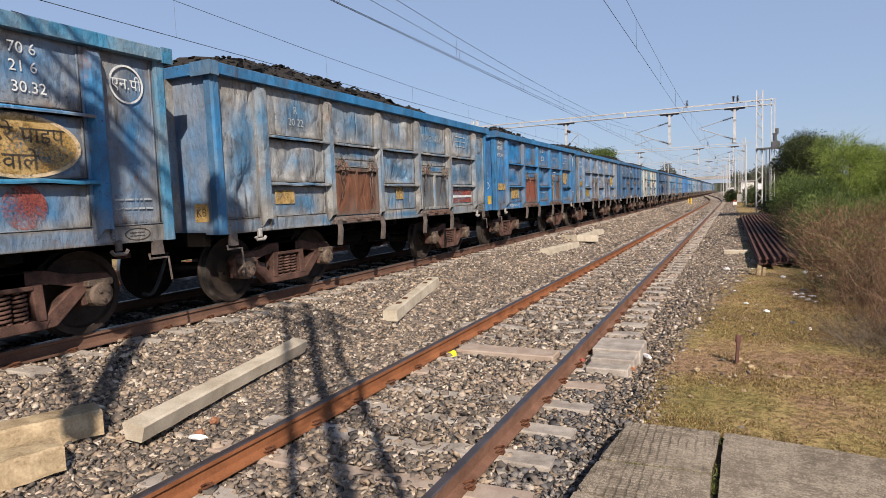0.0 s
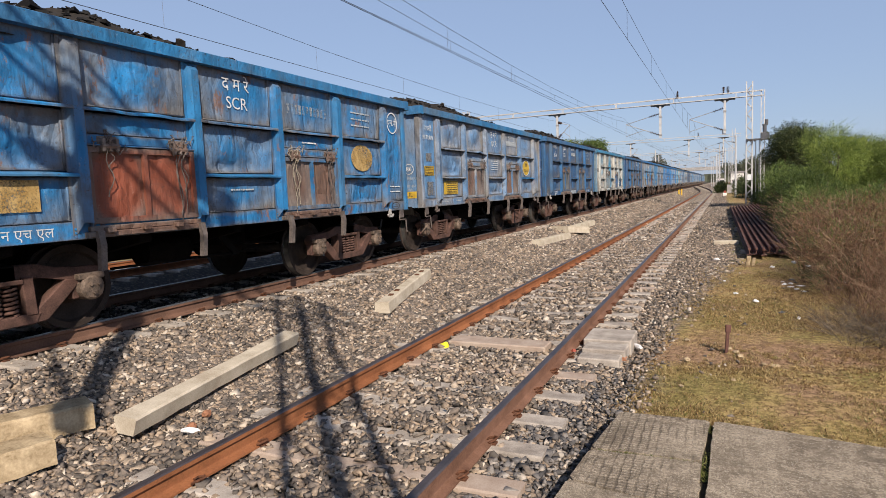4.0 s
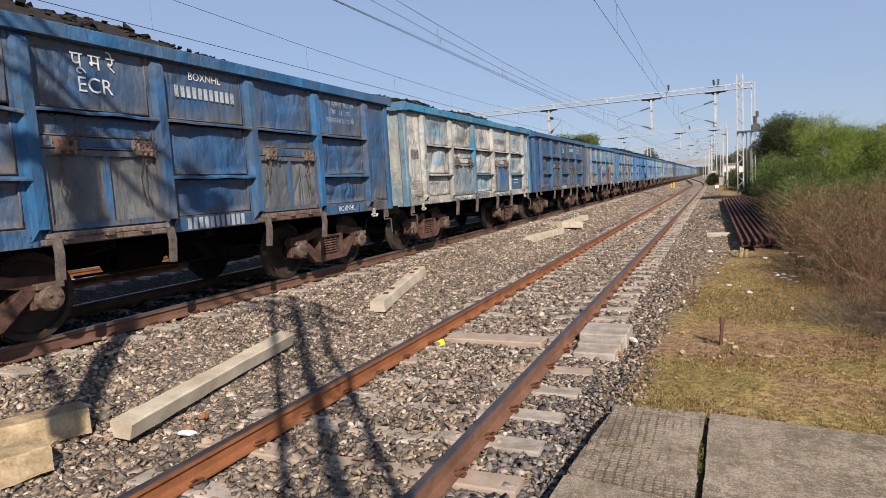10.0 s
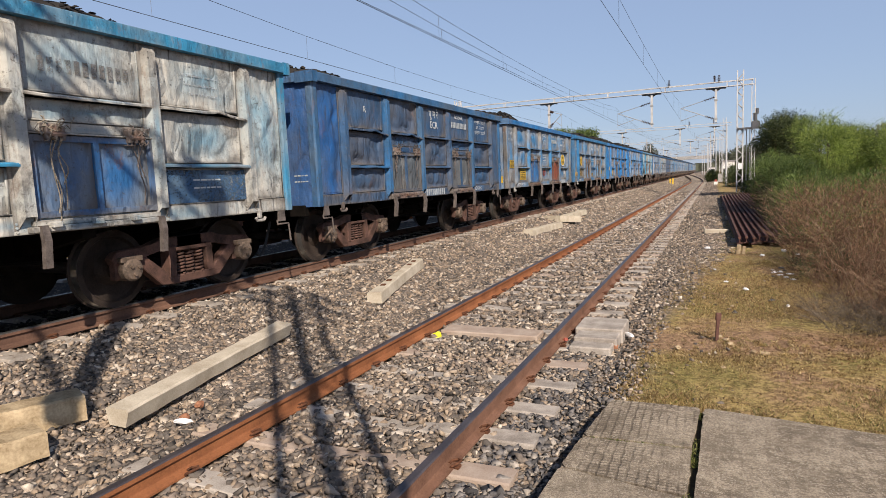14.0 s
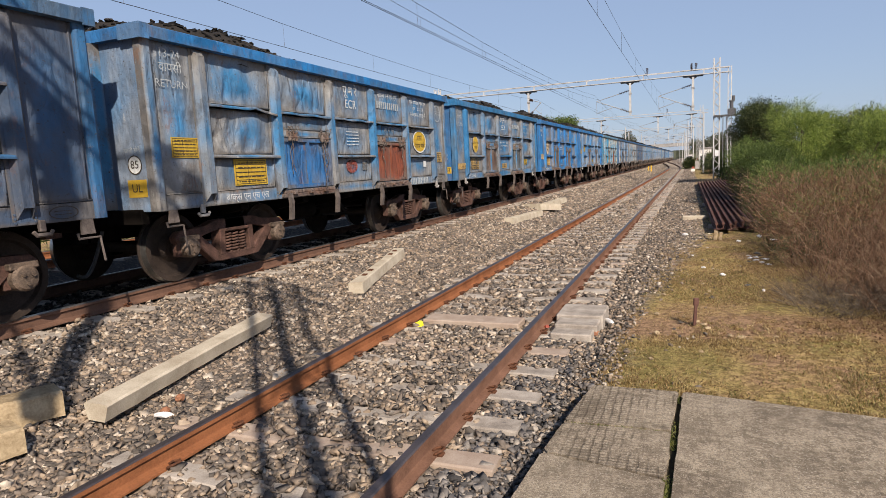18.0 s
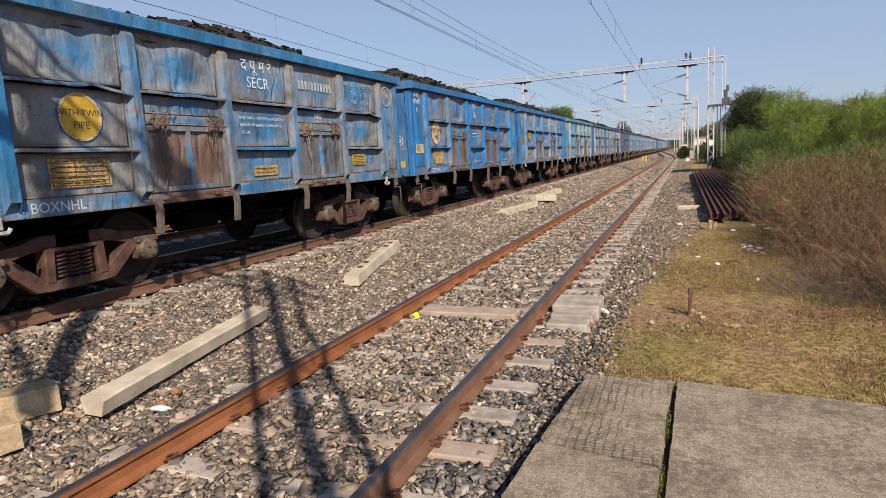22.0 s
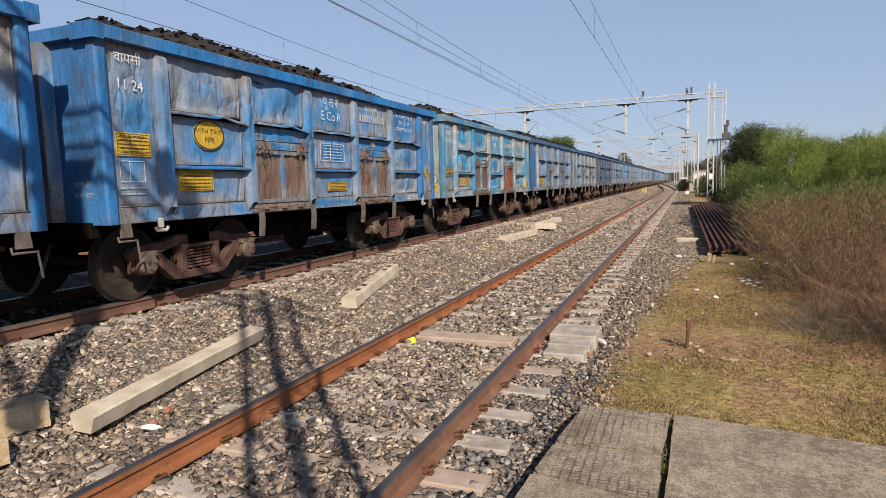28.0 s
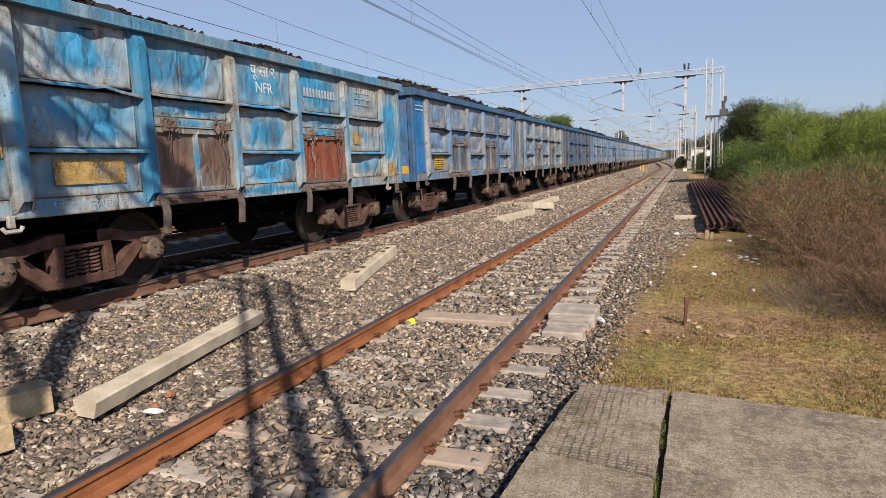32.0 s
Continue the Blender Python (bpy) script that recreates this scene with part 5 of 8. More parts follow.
def build_wagon(k, sch):
    """One open coal wagon. sch: side, trim and end paint, the two doors, the heap, and what is written on it."""
    rng = random.Random(100 + k)
    side, trim, end, doors, heap = sch["side"], sch["trim"], sch["end"], sch["doors"], sch["heap"]
    w = empty("coal_wagon")
    tagged(w, sch["label"], "railway wagon", "wagons of the coal train")
    full = k <= 15
    marked = [(a[3], a[4]) if a[0] in "td" else (9, 9) for a in sch["marks"]]

    def kind(c, z0, z1, half=0.75):
        """The flat plate where something is painted on it, a dented one elsewhere."""
        return 0 if any(abs(y - c) < half and z0 < z < z1 for y, z in marked) else rng.randrange(1, SHAPES)

    for i, (a, b) in enumerate(zip(POSTS, POSTS[1:])):
        c = (a + b) / 2
        put("side_plate", WM["top", kind(c, Z_RIB1, Z_TOP)], side, w, pose(HALF_X, c, 0))
        if i in (1, 3):
            put("side_plate", WM["door_top", kind(c, 2.0, Z_RIB1)], side, w, pose(HALF_X, c, 0))
            dm = doors[0 if i == 1 else 1]
            d = put("door", WM["door"], side if dm in ("door_brown", "door_grey") else dm, w, pose(HALF_X - 0.01, c, 0), sch.get("door_label", ""))
            for q in (0, 1):
                put("door_leaf", WM["leaf", q], dm, d, pose(0, (q - 0.5) * DOOR_W, 0))
            put("door_sill", WM["door_sill"], sch.get("lip", "door_brown"), w, pose(HALF_X - 0.02, c, 0), "rust-stained door lip")
            put("hinge_bar", WM["hinge_bar"], side, d)
            for y in (-0.45, 0.47):
                if full:
                    put("hinge", WM["hinge"], "door_brown", d, pose(0.02, y, 0), "rusty hinge")
                put("door_catch", WM["latch"], "lever", w, pose(HALF_X, c + y * 1.5, 0), "grey hanging catch arm")
            if full:
                for q, y in enumerate((-0.45, 0.47)):
                    put("tie_wire", WM["rope", rng.randrange(5)], "rope" if (3 * k + i + q) % 9 == 0 else "lever", d, pose(0.0, y, 0), "tangled rusty wire")
        else:
            put("side_plate", WM["mid", kind(c, Z_RIB2, Z_RIB1)], side, w, pose(HALF_X, c, 0))
            put("side_plate", WM["low", kind(c, Z_FLOOR, Z_RIB2)], side, w, pose(HALF_X, c, 0))
            put("rib", WM["rib", rng.randrange(3)], trim if rng.random() < sch["posts"] else side, w, pose(HALF_X, c, Z_RIB2))
        put("rib", WM["rib", rng.randrange(4)], side, w, pose(HALF_X, c, Z_RIB1))
    for s in (-1, 1):
        put("side_plate", WM["end_bay", kind(s * 4.30, 0, 4, 0.4)], side if s > 0 or k % 3 else end, w, pose(HALF_X, s * 4.30, 0))
        put("corner_post", WM["corner_post"], trim if sch["posts"] > 0.28 else side, w, pose(HALF_X, s * HALF_Y, 0) @ Matrix.Diagonal((1, -s, 1, 1)))
    for y in POSTS:
        put("side_post", WM["post"], trim if rng.random() < 0.65 * sch["posts"] else side, w, pose(HALF_X, y, 0))
    put("side_sill", WM["sill"], side, w, pose(HALF_X, 0, 0))
    put("far_side_wall", WM["far_side"], side, w, pose(-HALF_X, 0, 0))
    put("side_coping", WM["coping_side"], trim, w, pose(HALF_X, 0, 0))
    put("side_coping", WM["coping_side"], trim, w, pose(-HALF_X, 0, 0, 0, 0, 180))
    for s in (-1, 1):
        t = pose(0, s * HALF_Y, 0, 0, 0, 0 if s < 0 else 180)
        put("end_wall", WM["end_wall"], end, w, t)
        put("end_coping", WM["coping_end"], trim, w, t)
        for x in (-0.76, 0.76):
            put("end_post", WM["end_post"], side, w, t @ pose(x, 0, 0))
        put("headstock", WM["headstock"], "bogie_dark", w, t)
        put("coupler", WM["coupler"], "bogie", w, t)
        put("air_hose", WM["hose"], "hose", w, t)
        put("coping_corner", WM["corner"], trim, w, pose(HALF_X, s * HALF_Y, 0) @ Matrix.Diagonal((1, -s, 1, 1)))
        put("foot_step", WM["step"], "lever", w, pose(HALF_X - 0.02, s * 4.55, 0))
        put("rope_hook", WM["hook"], "hook_pale" if k % 3 else "lever", w, pose(HALF_X - 0.01, s * 4.05, 0))
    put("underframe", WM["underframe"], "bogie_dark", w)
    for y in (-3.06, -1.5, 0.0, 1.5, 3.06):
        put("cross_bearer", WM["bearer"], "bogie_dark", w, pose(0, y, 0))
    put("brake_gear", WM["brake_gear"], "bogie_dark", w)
    put("coal", COALS[k if k < 13 else 13 + heap % 3], "coal", w, None, "heap of black coal")
    sets = []
    for s in (-1, 1):
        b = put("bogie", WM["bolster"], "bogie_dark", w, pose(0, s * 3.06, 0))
        for x in (-1, 1):
            put("side_frame", WM["side_frame"], "bogie", b, pose(x * FRAME_X, 0, 0))
        put("spring_seat", WM["seat"], "bogie", b, pose(FRAME_X, 0, 0))
        for y in (-0.155, 0.0, 0.155):
            put("coil_spring", WM["spring"], "bogie", b, pose(FRAME_X + 0.02, y, 0))
        for y in (-AXLE, AXLE):
            ws = put("wheelset", WM["wheelset"], ["wheel", "tread"], b, pose(0, y, RADIUS))
            sets.append(ws)
            put("axle_cap", WM["axle_cap"], "axle_grease", b, pose(FRAME_X + 0.11, y, RADIUS))
    for args in sch.get("marks", ()):
        fn, *rest = args
        if fn == "t" and rest[0]:
            lettering(w, *rest)
        elif fn == "d":
            decal(w, *rest)
        elif fn == "e":
            text, mat, wide, tall = rest
            put("marking", DECALS["end_square"], mat, w, pose(1.25, -HALF_Y - 0.024, 1.31) @ Matrix.Diagonal((wide, 1, tall, 1)))
            if text:
                put("lettering", glyphs(text, 0.15), "decal_black", w, pose(1.25, -HALF_Y - 0.030, 1.31) @ END_TURN)
        elif fn == "er":
            text, x, z, disc = rest
            if disc:
                put("marking", DECALS["disc"], "decal_white", w, pose(x, -HALF_Y - 0.022, z, 0, 0, -90) @ Matrix.Diagonal((1, 0.50, 0.50, 1)))
            put("marking", DECALS["ring"], "decal_black" if disc else "decal_white", w, pose(x, -HALF_Y - 0.027, z, 0, 0, -90) @ Matrix.Diagonal((1, 0.56, 0.56, 1)))
            put("lettering", glyphs(text, 0.14), "decal_black" if disc else "decal_white", w, pose(x, -HALF_Y - 0.030, z) @ END_TURN)
        elif fn == "el":
            text, size, x, z = rest
            put("lettering", glyphs(text, size), "decal_faint", w, pose(x, -HALF_Y - 0.024, z) @ END_TURN)
        elif fn == "s":
            put("lettering", glyphs("S", 0.22), "decal_white", w, pose(0.62, -HALF_Y - 0.185, 2.68) @ END_TURN)
            put("marking", DECALS["dash_ring"], "decal_white", w, pose(0.62, -HALF_Y - 0.183, 2.68, 0, 0, -90))
        elif fn == "n":
            put("lettering", glyphs("AIR BRAKE", 0.085), "decal_faint", w, pose(1.25, -HALF_Y - 0.024, 2.38) @ END_TURN)
            put("lettering", glyphs("AFTER", 0.08), "decal_faint", w, pose(1.2, -HALF_Y - 0.024, 2.14) @ END_TURN)
            put("lettering", glyphs("UNLOADING", 0.08), "decal_faint", w, pose(1.25, -HALF_Y - 0.024, 2.03) @ END_TURN)
            put("lettering", glyphs("RETURN TO", 0.08), "decal_faint", w, pose(1.25, -HALF_Y - 0.024, 1.92) @ END_TURN)
        elif fn == "n2":
            mark("marking", "bars2", "decal_faint", w, pose(1.25, -HALF_Y - 0.022, 1.5, 0, 0, -90) @ Matrix.Diagonal((1, 0.6, 1, 1)))
    return w, sets


def scheme(side, trim, end, doors, heap, label, marks=(), posts=0.3, **more):
    return dict(posts=posts, side="paint_" + side, trim="trim_" + trim, end="end_" + end, doors=["door_" + d for d in doors], heap=heap, label=label, marks=list(marks), **more)


# heights and places of the markings: the five bays, the end bays, the sill
B = (-3.12, -1.56, 0.0, 1.56, 3.12)
EB = 4.30
SILLX = HALF_X + 0.016


def zone(hindi, latin, bay, mat="decal_white", size=0.24):
    return [("t", hindi, size, B[bay], 2.91, mat), ("t", latin, size * 0.95, B[bay], 2.66, mat)]


def ret(date, mat="decal_white", last="RETURN"):
    return [("t", date, 0.15, -EB - 0.06, 2.95, mat), ("t", "वापसी", 0.16, -EB - 0.06, 2.78, mat), ("t", last, 0.14, -EB - 0.06, 2.58, mat)]


def number(bay, mat="decal_white", word="BOXNHL", bars="decal_faint"):
    return [("d", "digits", bars, B[bay], 2.75), ("t", word, 0.135, B[bay], 2.95, mat)]


def load(mat="decal_white", tons="70.3", tare="21.3", y=0.0):
    """Carrying capacity, tare and floor area, in three lines."""
    return [("t", "भार क्षमता " + tons + " टन", 0.115, B[4] + y, 2.93, mat), ("t", "टेयर   " + tare + " टन", 0.115, B[4] + y, 2.79, mat), ("t", "क्षेत्रफल 30.32 मी", 0.115, B[4] + y, 2.65, mat)]


def twin(bay, words=("दोहरे", "पाइप वाले"), size=0.15):
    return [("d", "oval", "decal_yellow", B[bay], 2.03), ("d", "oval_rim", "decal_white", B[bay], 2.03, HALF_X + 0.0195),
            ("t", words[0], size, B[bay], 2.11, "decal_black", HALF_X + 0.0225), ("t", words[1], size, B[bay], 1.93, "decal_black", HALF_X + 0.0225)]


def notice(y, z, s=(1, 1, 1), mat="decal_yellow"):
    return [("d", "plate_wide", mat, y, z, None, s), ("d", "table", "decal_black", y, z, HALF_X + 0.0195, (1, s[1], s[2])), ("d", "bars5", "decal_black", y, z, HALF_X + 0.0210, s)]


def end_plate(text, mat="decal_amber", wide=1.25, tall=0.62):
    """A painted oblong on the end sheet beside the corner, with its letters."""
    return [("e", text, mat, wide, tall)]


def np_mark(text="एन.पी", mat="decal_white", z=2.76):
    return [("t", text, 0.17, EB, z, mat), ("d", "ring", mat, EB, z)]


STAMP = [("d", "oval_rim", "decal_black", EB, 1.115, SILLX, (1, 0.42, 0.26)), ("d", "bars2", "decal_black", EB, 1.115, SILLX, (1, 0.4, 0.35))]
SCHEMES = [
    scheme("mixed", "aqua", "pale", ("grey", "brown"), 1, "weathered blue coal wagon with whitish faded plates and yellow oval mark",
           [("t", "70 6", 0.15, B[4] + 0.1, 2.93), ("t", "21 6", 0.15, B[4] + 0.1, 2.76), ("t", "30.32", 0.15, B[4] + 0.14, 2.57), ("d", "oval", "decal_amber", B[4], 2.02, None, (1, 1.55, 1.15)), ("d", "oval_rim", "decal_cream", B[4], 2.02, HALF_X + 0.0195, (1, 1.55, 1.15)),
            ("t", "दोहरे पाइप", 0.22, B[4], 2.12, "decal_black", HALF_X + 0.0225), ("t", "वाले", 0.22, B[4], 1.87, "decal_black", HALF_X + 0.0225), ("d", "disc", "decal_red", B[4], 1.44),
            ("d", "bars2", "decal_faint", EB, 1.45)] + np_mark() + STAMP, 0.6),
    scheme("whitish", "blue", "pale", ("rust", "grey"), 0, "chalky white-grey coal wagon with blue coping and a rust-brown door",
           [("t", "वापसी", 0.14, B[0], 2.95, "decal_pale"), ("t", "R", 0.16, B[0], 2.80, "decal_faint"), ("t", "20 22", 0.16, B[0], 2.62, "decal_faint"), ("d", "plate_wide", "decal_amber", B[0] - 0.35, 1.50, None, (1, 0.6, 0.6)),
            ("d", "plate_wide", "decal_amber", B[2], 1.53, None, (1, 0.4, 0.7)), ("t", "MAIL", 0.09, B[2], 1.55, "decal_black", HALF_X + 0.0195), ("d", "digits", "decal_pale", B[3], 2.72), ("d", "bars3", "decal_faint", B[4], 2.76),
            ("d", "plate_wide", "decal_red", B[4], 1.53, None, (1, 1.6, 0.4)), ("d", "plate_wide", "decal_white", B[4], 1.44, None, (1, 1.6, 0.18)), ("d", "plate_wide", "decal_red", B[4], 1.34, None, (1, 1.6, 0.3))]
           + np_mark("NP", "decal_grey") + STAMP + end_plate("KB", "decal_amber", 0.95, 0.8), 0.3),
    scheme("bright", "blue", "blue", ("red", "brown"), 2, "bright blue coal wagon with rusty red door and yellow oval",
           ret("06-21") + [("d", "plate_wide", "decal_amber", -EB, 1.68, None, (1, 0.95, 0.55)), ("d", "plate_wide", "decal_amber", B[0], 1.48, None, (1, 1.0, 0.9)), ("t", "बाक्स एन एच एल", 0.14, B[0], 1.11, "decal_white", SILLX)]
           + zone("द म रे", "SCR", 2) + [("d", "digits", "decal_pale", B[3], 2.72), ("d", "bars1", "decal_white", B[3], 2.22, None, (1, 0.5, 1)), ("d", "bars3", "decal_faint", B[4], 2.72),
            ("d", "oval", "decal_amber", B[4], 2.03), ("d", "bars2", "decal_white", EB, 1.45), ("d", "bars1", "decal_faint", B[2], 1.5, None, (1, 0.6, 1))] + np_mark() + STAMP
           + [("er", "87", 1.25, 1.72, False), ("el", "मार पंज", 0.08, 1.22, 2.06), ("el", "वे तटबंध", 0.08, 1.22, 1.92)] + end_plate("", "decal_yellow", 1.2, 0.8), 0.75),
    scheme("greyblue", "blue", "pale", ("brown", "brown"), 1, "faded grey-blue coal wagon with yellow notice plates",
           ret("", "decal_white") + notice(-EB - 0.05, 1.84, (1, 0.68, 0.62)) + notice(B[0], 1.45, (1, 1.0, 0.95)) + [("d", "plate_wide", "decal_grey", -EB - 0.05, 2.14, None, (1, 0.42, 0.55)), ("d", "plate_wide", "decal_grey", -EB, 1.44, None, (1, 0.5, 0.9)),
            ("d", "plate_wide", "decal_yellow", B[0] - 0.36, 1.44, HALF_X + 0.013, (1, 0.3, 0.9)), ("d", "bars1", "decal_faint", B[0] - 0.4, 1.12, SILLX, (1, 0.5, 1)), ("d", "bars1", "decal_faint", B[0] + 0.4, 1.12, SILLX, (1, 0.4, 1))] + zone("उ म रे", "NCR", 2) + [("d", "bars5", "decal_white", B[2], 2.05)]
           + number(3, "decal_faint") + load("decal_pale") + twin(4)
           + [("er", "86", 1.26, 1.88, False), ("el", "AIR BRAKE", 0.085, 1.26, 1.67), ("el", "खाली होने", 0.085, 1.26, 1.50), ("el", "वापस", 0.085, 1.26, 1.42)] + end_plate("UL", "decal_yellow", 1.35, 0.5) + STAMP, 0.12),
    scheme("deep", "deep", "deep", ("grey", "grey"), 3, "dark blue coal wagon with grey doors and white lettering",
           [("t", "वापसी", 0.21, B[0], 2.93), ("t", "R", 0.16, B[0], 2.76), ("t", "08-24", 0.19, B[0], 2.60), ("t", "पू म रे", 0.20, B[0], 1.11, "decal_white", SILLX), ("d", "bars5", "decal_faint", -EB, 1.10, SILLX, (1, 1, 0.3)),
            ("d", "digits", "decal_faint", B[2], 1.11, SILLX), ("t", "BOXNHL", 0.13, B[4], 1.11, "decal_white", SILLX)] + zone("पू म रे", "ECR", 1) + number(2) + load("decal_faint", "70.5", "21.1")
           + [("s", "S"), ("n", "AIR BRAKE"), ("n2", "bars")] + STAMP, 0.8),
    scheme("cream", "aqua", "cream", ("pale", "blue"), 4, "dirty cream-white coal wagon with blue coping and blue door",
           [("t", "वापसी", 0.17, B[0], 2.86, "decal_grey"), ("t", "R", 0.15, B[0], 2.70, "decal_grey"), ("d", "plate_wide", "decal_grey", -EB, 2.15, None, (1, 0.5, 0.6)), ("d", "bars2", "decal_grey", B[0] - 0.2, 1.55), ("d", "digits", "decal_grey", B[3], 2.68),
            ("d", "bars5", "decal_grey", -EB, 1.45, None, (1, 0.8, 0.9)), ("d", "digits", "decal_grey", B[2], 1.11, SILLX), ("d", "bars3", "decal_pale", B[4], 2.70), ("d", "plate_wide", "decal_blue", B[4], 1.43, None, (1, 1.9, 1.2)), ("d", "bars2", "decal_white", B[4], 1.46, HALF_X + 0.0210)]
           + zone("पू म रे", "ECR", 2, "decal_grey") + [("el", "FITTED WITH", 0.085, 1.22, 1.95), ("el", "AIR BRAKE", 0.085, 1.22, 1.85), ("el", "AFTER EMPTY", 0.08, 1.22, 1.55), ("el", "RETURN TO", 0.08, 1.22, 1.45)], 0.45, lip="paint_cream"),
    scheme("slate", "deep", "deep", ("grey", "grey"), 2, "dark slate-blue coal wagon with worn grey doors",
           zone("पू म रे", "ECR", 2) + number(3) + load("decal_white", "70.3", "21.3") + [("d", "digits", "decal_faint", B[2] - 0.1, 1.11, SILLX, (1, 1.15, 1.0)), ("t", "BOXNHL", 0.14, B[4] - 0.3, 1.11, "decal_white", SILLX),
            ("t", "R", 0.16, B[0], 2.76), ("n2", "bars")] + STAMP, 0.6),
    scheme("mixed", "bright", "pale", ("blue", "red"), 1, "blue and grey coal wagon with a red door and yellow oval",
           ret("13-24", "decal_faint") + notice(-EB + 0.05, 1.80, (1, 0.62, 0.75)) + notice(B[0] + 0.1, 1.46, (1, 1.0, 1.1)) + [("t", "बाक्स एन एच एल", 0.14, B[0], 1.11, "decal_white", SILLX), ("d", "bars5", "decal_white", B[2], 2.03, None, (1, 0.8, 1)),
            ("d", "disc", "decal_red", B[2] - 0.1, 1.50, None, (1, 1.0, 0.6)), ("t", "एन बी एस", 0.13, B[3], 2.24, "decal_faint"), ("d", "plate_wide", "decal_white", B[4] + 0.25, 1.50, None, (1, 0.22, 0.4)),
            ("d", "plate_wide", "decal_grey", B[2] + 0.4, 1.5, None, (1, 0.25, 0.5)), ("d", "digits", "decal_faint", B[4] - 0.1, 1.11, SILLX), ("d", "plate_wide", "decal_amber", EB, 1.66, None, (1, 0.5, 0.75)), ("d", "bars5", "decal_black", EB, 1.66, HALF_X + 0.0195, (1, 0.5, 0.8)),
            ("t", "बाक्स एन", 0.14, EB, 1.40, "decal_faint")] + zone("पू म रे", "ECR", 2) + number(3, "decal_white", "बाक्स एन एच एल", "decal_faint") + load("decal_white", "70.4", "21.2") + twin(4) + np_mark("एन पी", "decal_faint") + STAMP
           + [("er", "85", 1.25, 1.60, True), ("el", "खाली होने", 0.075, 1.22, 1.78)] + end_plate("UL", "decal_yellow", 1.2, 0.72), 0.10),
    scheme("mixed", "blue", "blue", ("brown", "grey"), 0, "grey-streaked blue coal wagon with white letters and a yellow disc",
           ret("04-23", "decal_faint") + [("d", "plate_wide", "decal_amber", -EB, 1.40, None, (1, 0.9, 0.5)), ("t", "BOXNHL", 0.15, B[0] - 0.3, 1.11, "decal_white", SILLX)] + notice(B[0], 1.46, (1, 1.0, 0.95), "decal_amber") + zone("द पू म रे", "SECR", 2)
           + [("t", "FITTED WITH TWIN PIPE GRADUATED", 0.062, B[2], 2.14), ("t", "RELEASE AIR BRAKE EQUIPMENT OF", 0.062, B[2], 2.04), ("t", "ESC-KE", 0.062, B[2] - 0.38, 1.93), ("d", "plate_wide", "decal_amber", B[2], 1.36, None, (1, 0.8, 0.45)), ("d", "bars2", "decal_black", B[2], 1.36, HALF_X + 0.0195, (1, 1, 0.6)), ("t", "MBS", 0.13, B[3], 2.24),
              ("t", "CARRYING CAPACITY  70.45 t", 0.105, B[4], 2.90, "decal_faint"), ("t", "TARE    21.15 t", 0.105, B[4], 2.74, "decal_faint"),
            ("t", "AREA    30.32 m", 0.105, B[4], 2.58, "decal_faint"), ("t", "BOXNHL", 0.14, EB, 1.46, "decal_faint"), ("d", "oval_rim", "decal_grey", EB, 2.06, None, (1, 0.42, 0.55))]
           + np_mark("NP", "decal_faint", 2.78) + STAMP + notice(B[4] - 0.2, 1.46, (1, 0.72, 0.6)) + number(3, "decal_pale")
           + [("d", "disc", "decal_yellow", B[0] + 0.08, 2.04, None, (1, 1.15, 1.15)), ("d", "ring", "decal_cream", B[0] + 0.08, 2.04, HALF_X + 0.0195, (1, 1.22, 1.22)), ("t", "WITH TWIN", 0.10, B[0] + 0.08, 2.08, "decal_black", HALF_X + 0.0225), ("t", "PIPE", 0.11, B[0] + 0.08, 1.95, "decal_black", HALF_X + 0.0225)]
           + [("er", "88", 0.30, 2.69, False), ("el", "उतारने पर", 0.075, 1.2, 1.72), ("el", "11 वापस", 0.075, 1.2, 1.62)] + end_plate("यूएल", "decal_yellow", 1.3, 0.62), 0.3),
    scheme("scratched", "bright", "blue", ("brown", "brown"), 0, "scratched bright blue coal wagon with a faded orange disc",
           ret("8-21", "decal_white", "R") + [("d", "plate_wide", "decal_cream", -EB - 0.02, 1.66, None, (1, 0.62, 0.65)), ("d", "bars5", "decal_amber", -EB - 0.02, 1.68, HALF_X + 0.0195, (1, 0.7, 0.6)), ("d", "plate_wide", "decal_amber", B[0], 1.45, None, (1, 1.05, 1.05)), ("d", "bars5", "decal_cream", B[0], 1.45, HALF_X + 0.0210, (1, 1.1, 1.0)), ("t", "BOXNHL", 0.14, B[0] - 0.2, 1.11, "decal_white", SILLX),
            ("d", "disc", "decal_cream", B[0] - 0.1, 2.05, None, (1, 1.42, 1.3)), ("t", "WITH TWIN", 0.15, B[0] - 0.1, 2.12, "decal_black", HALF_X + 0.0225), ("t", "PIPE", 0.15, B[0] - 0.1, 1.94, "decal_black", HALF_X + 0.0225),
            ("d", "bars3", "decal_pale", B[4], 2.76), ("d", "bars2", "decal_white", B[2], 2.05), ("d", "digits", "decal_pale", B[3], 2.72), ("t", "BOXNHL", 0.13, B[0] + 0.4, 1.11, "decal_faint", SILLX)] + zone("पू रे", "ER", 2) + [("er", "99", 1.22, 1.86, False), ("el", "खाली होने", 0.08, 1.24, 1.66)] + end_plate("", "decal_yellow", 0.8, 0.5), 0.6),
    scheme("sky", "bright", "blue", ("brown", "brown"), 3, "sky-blue coal wagon with black-and-yellow notices",
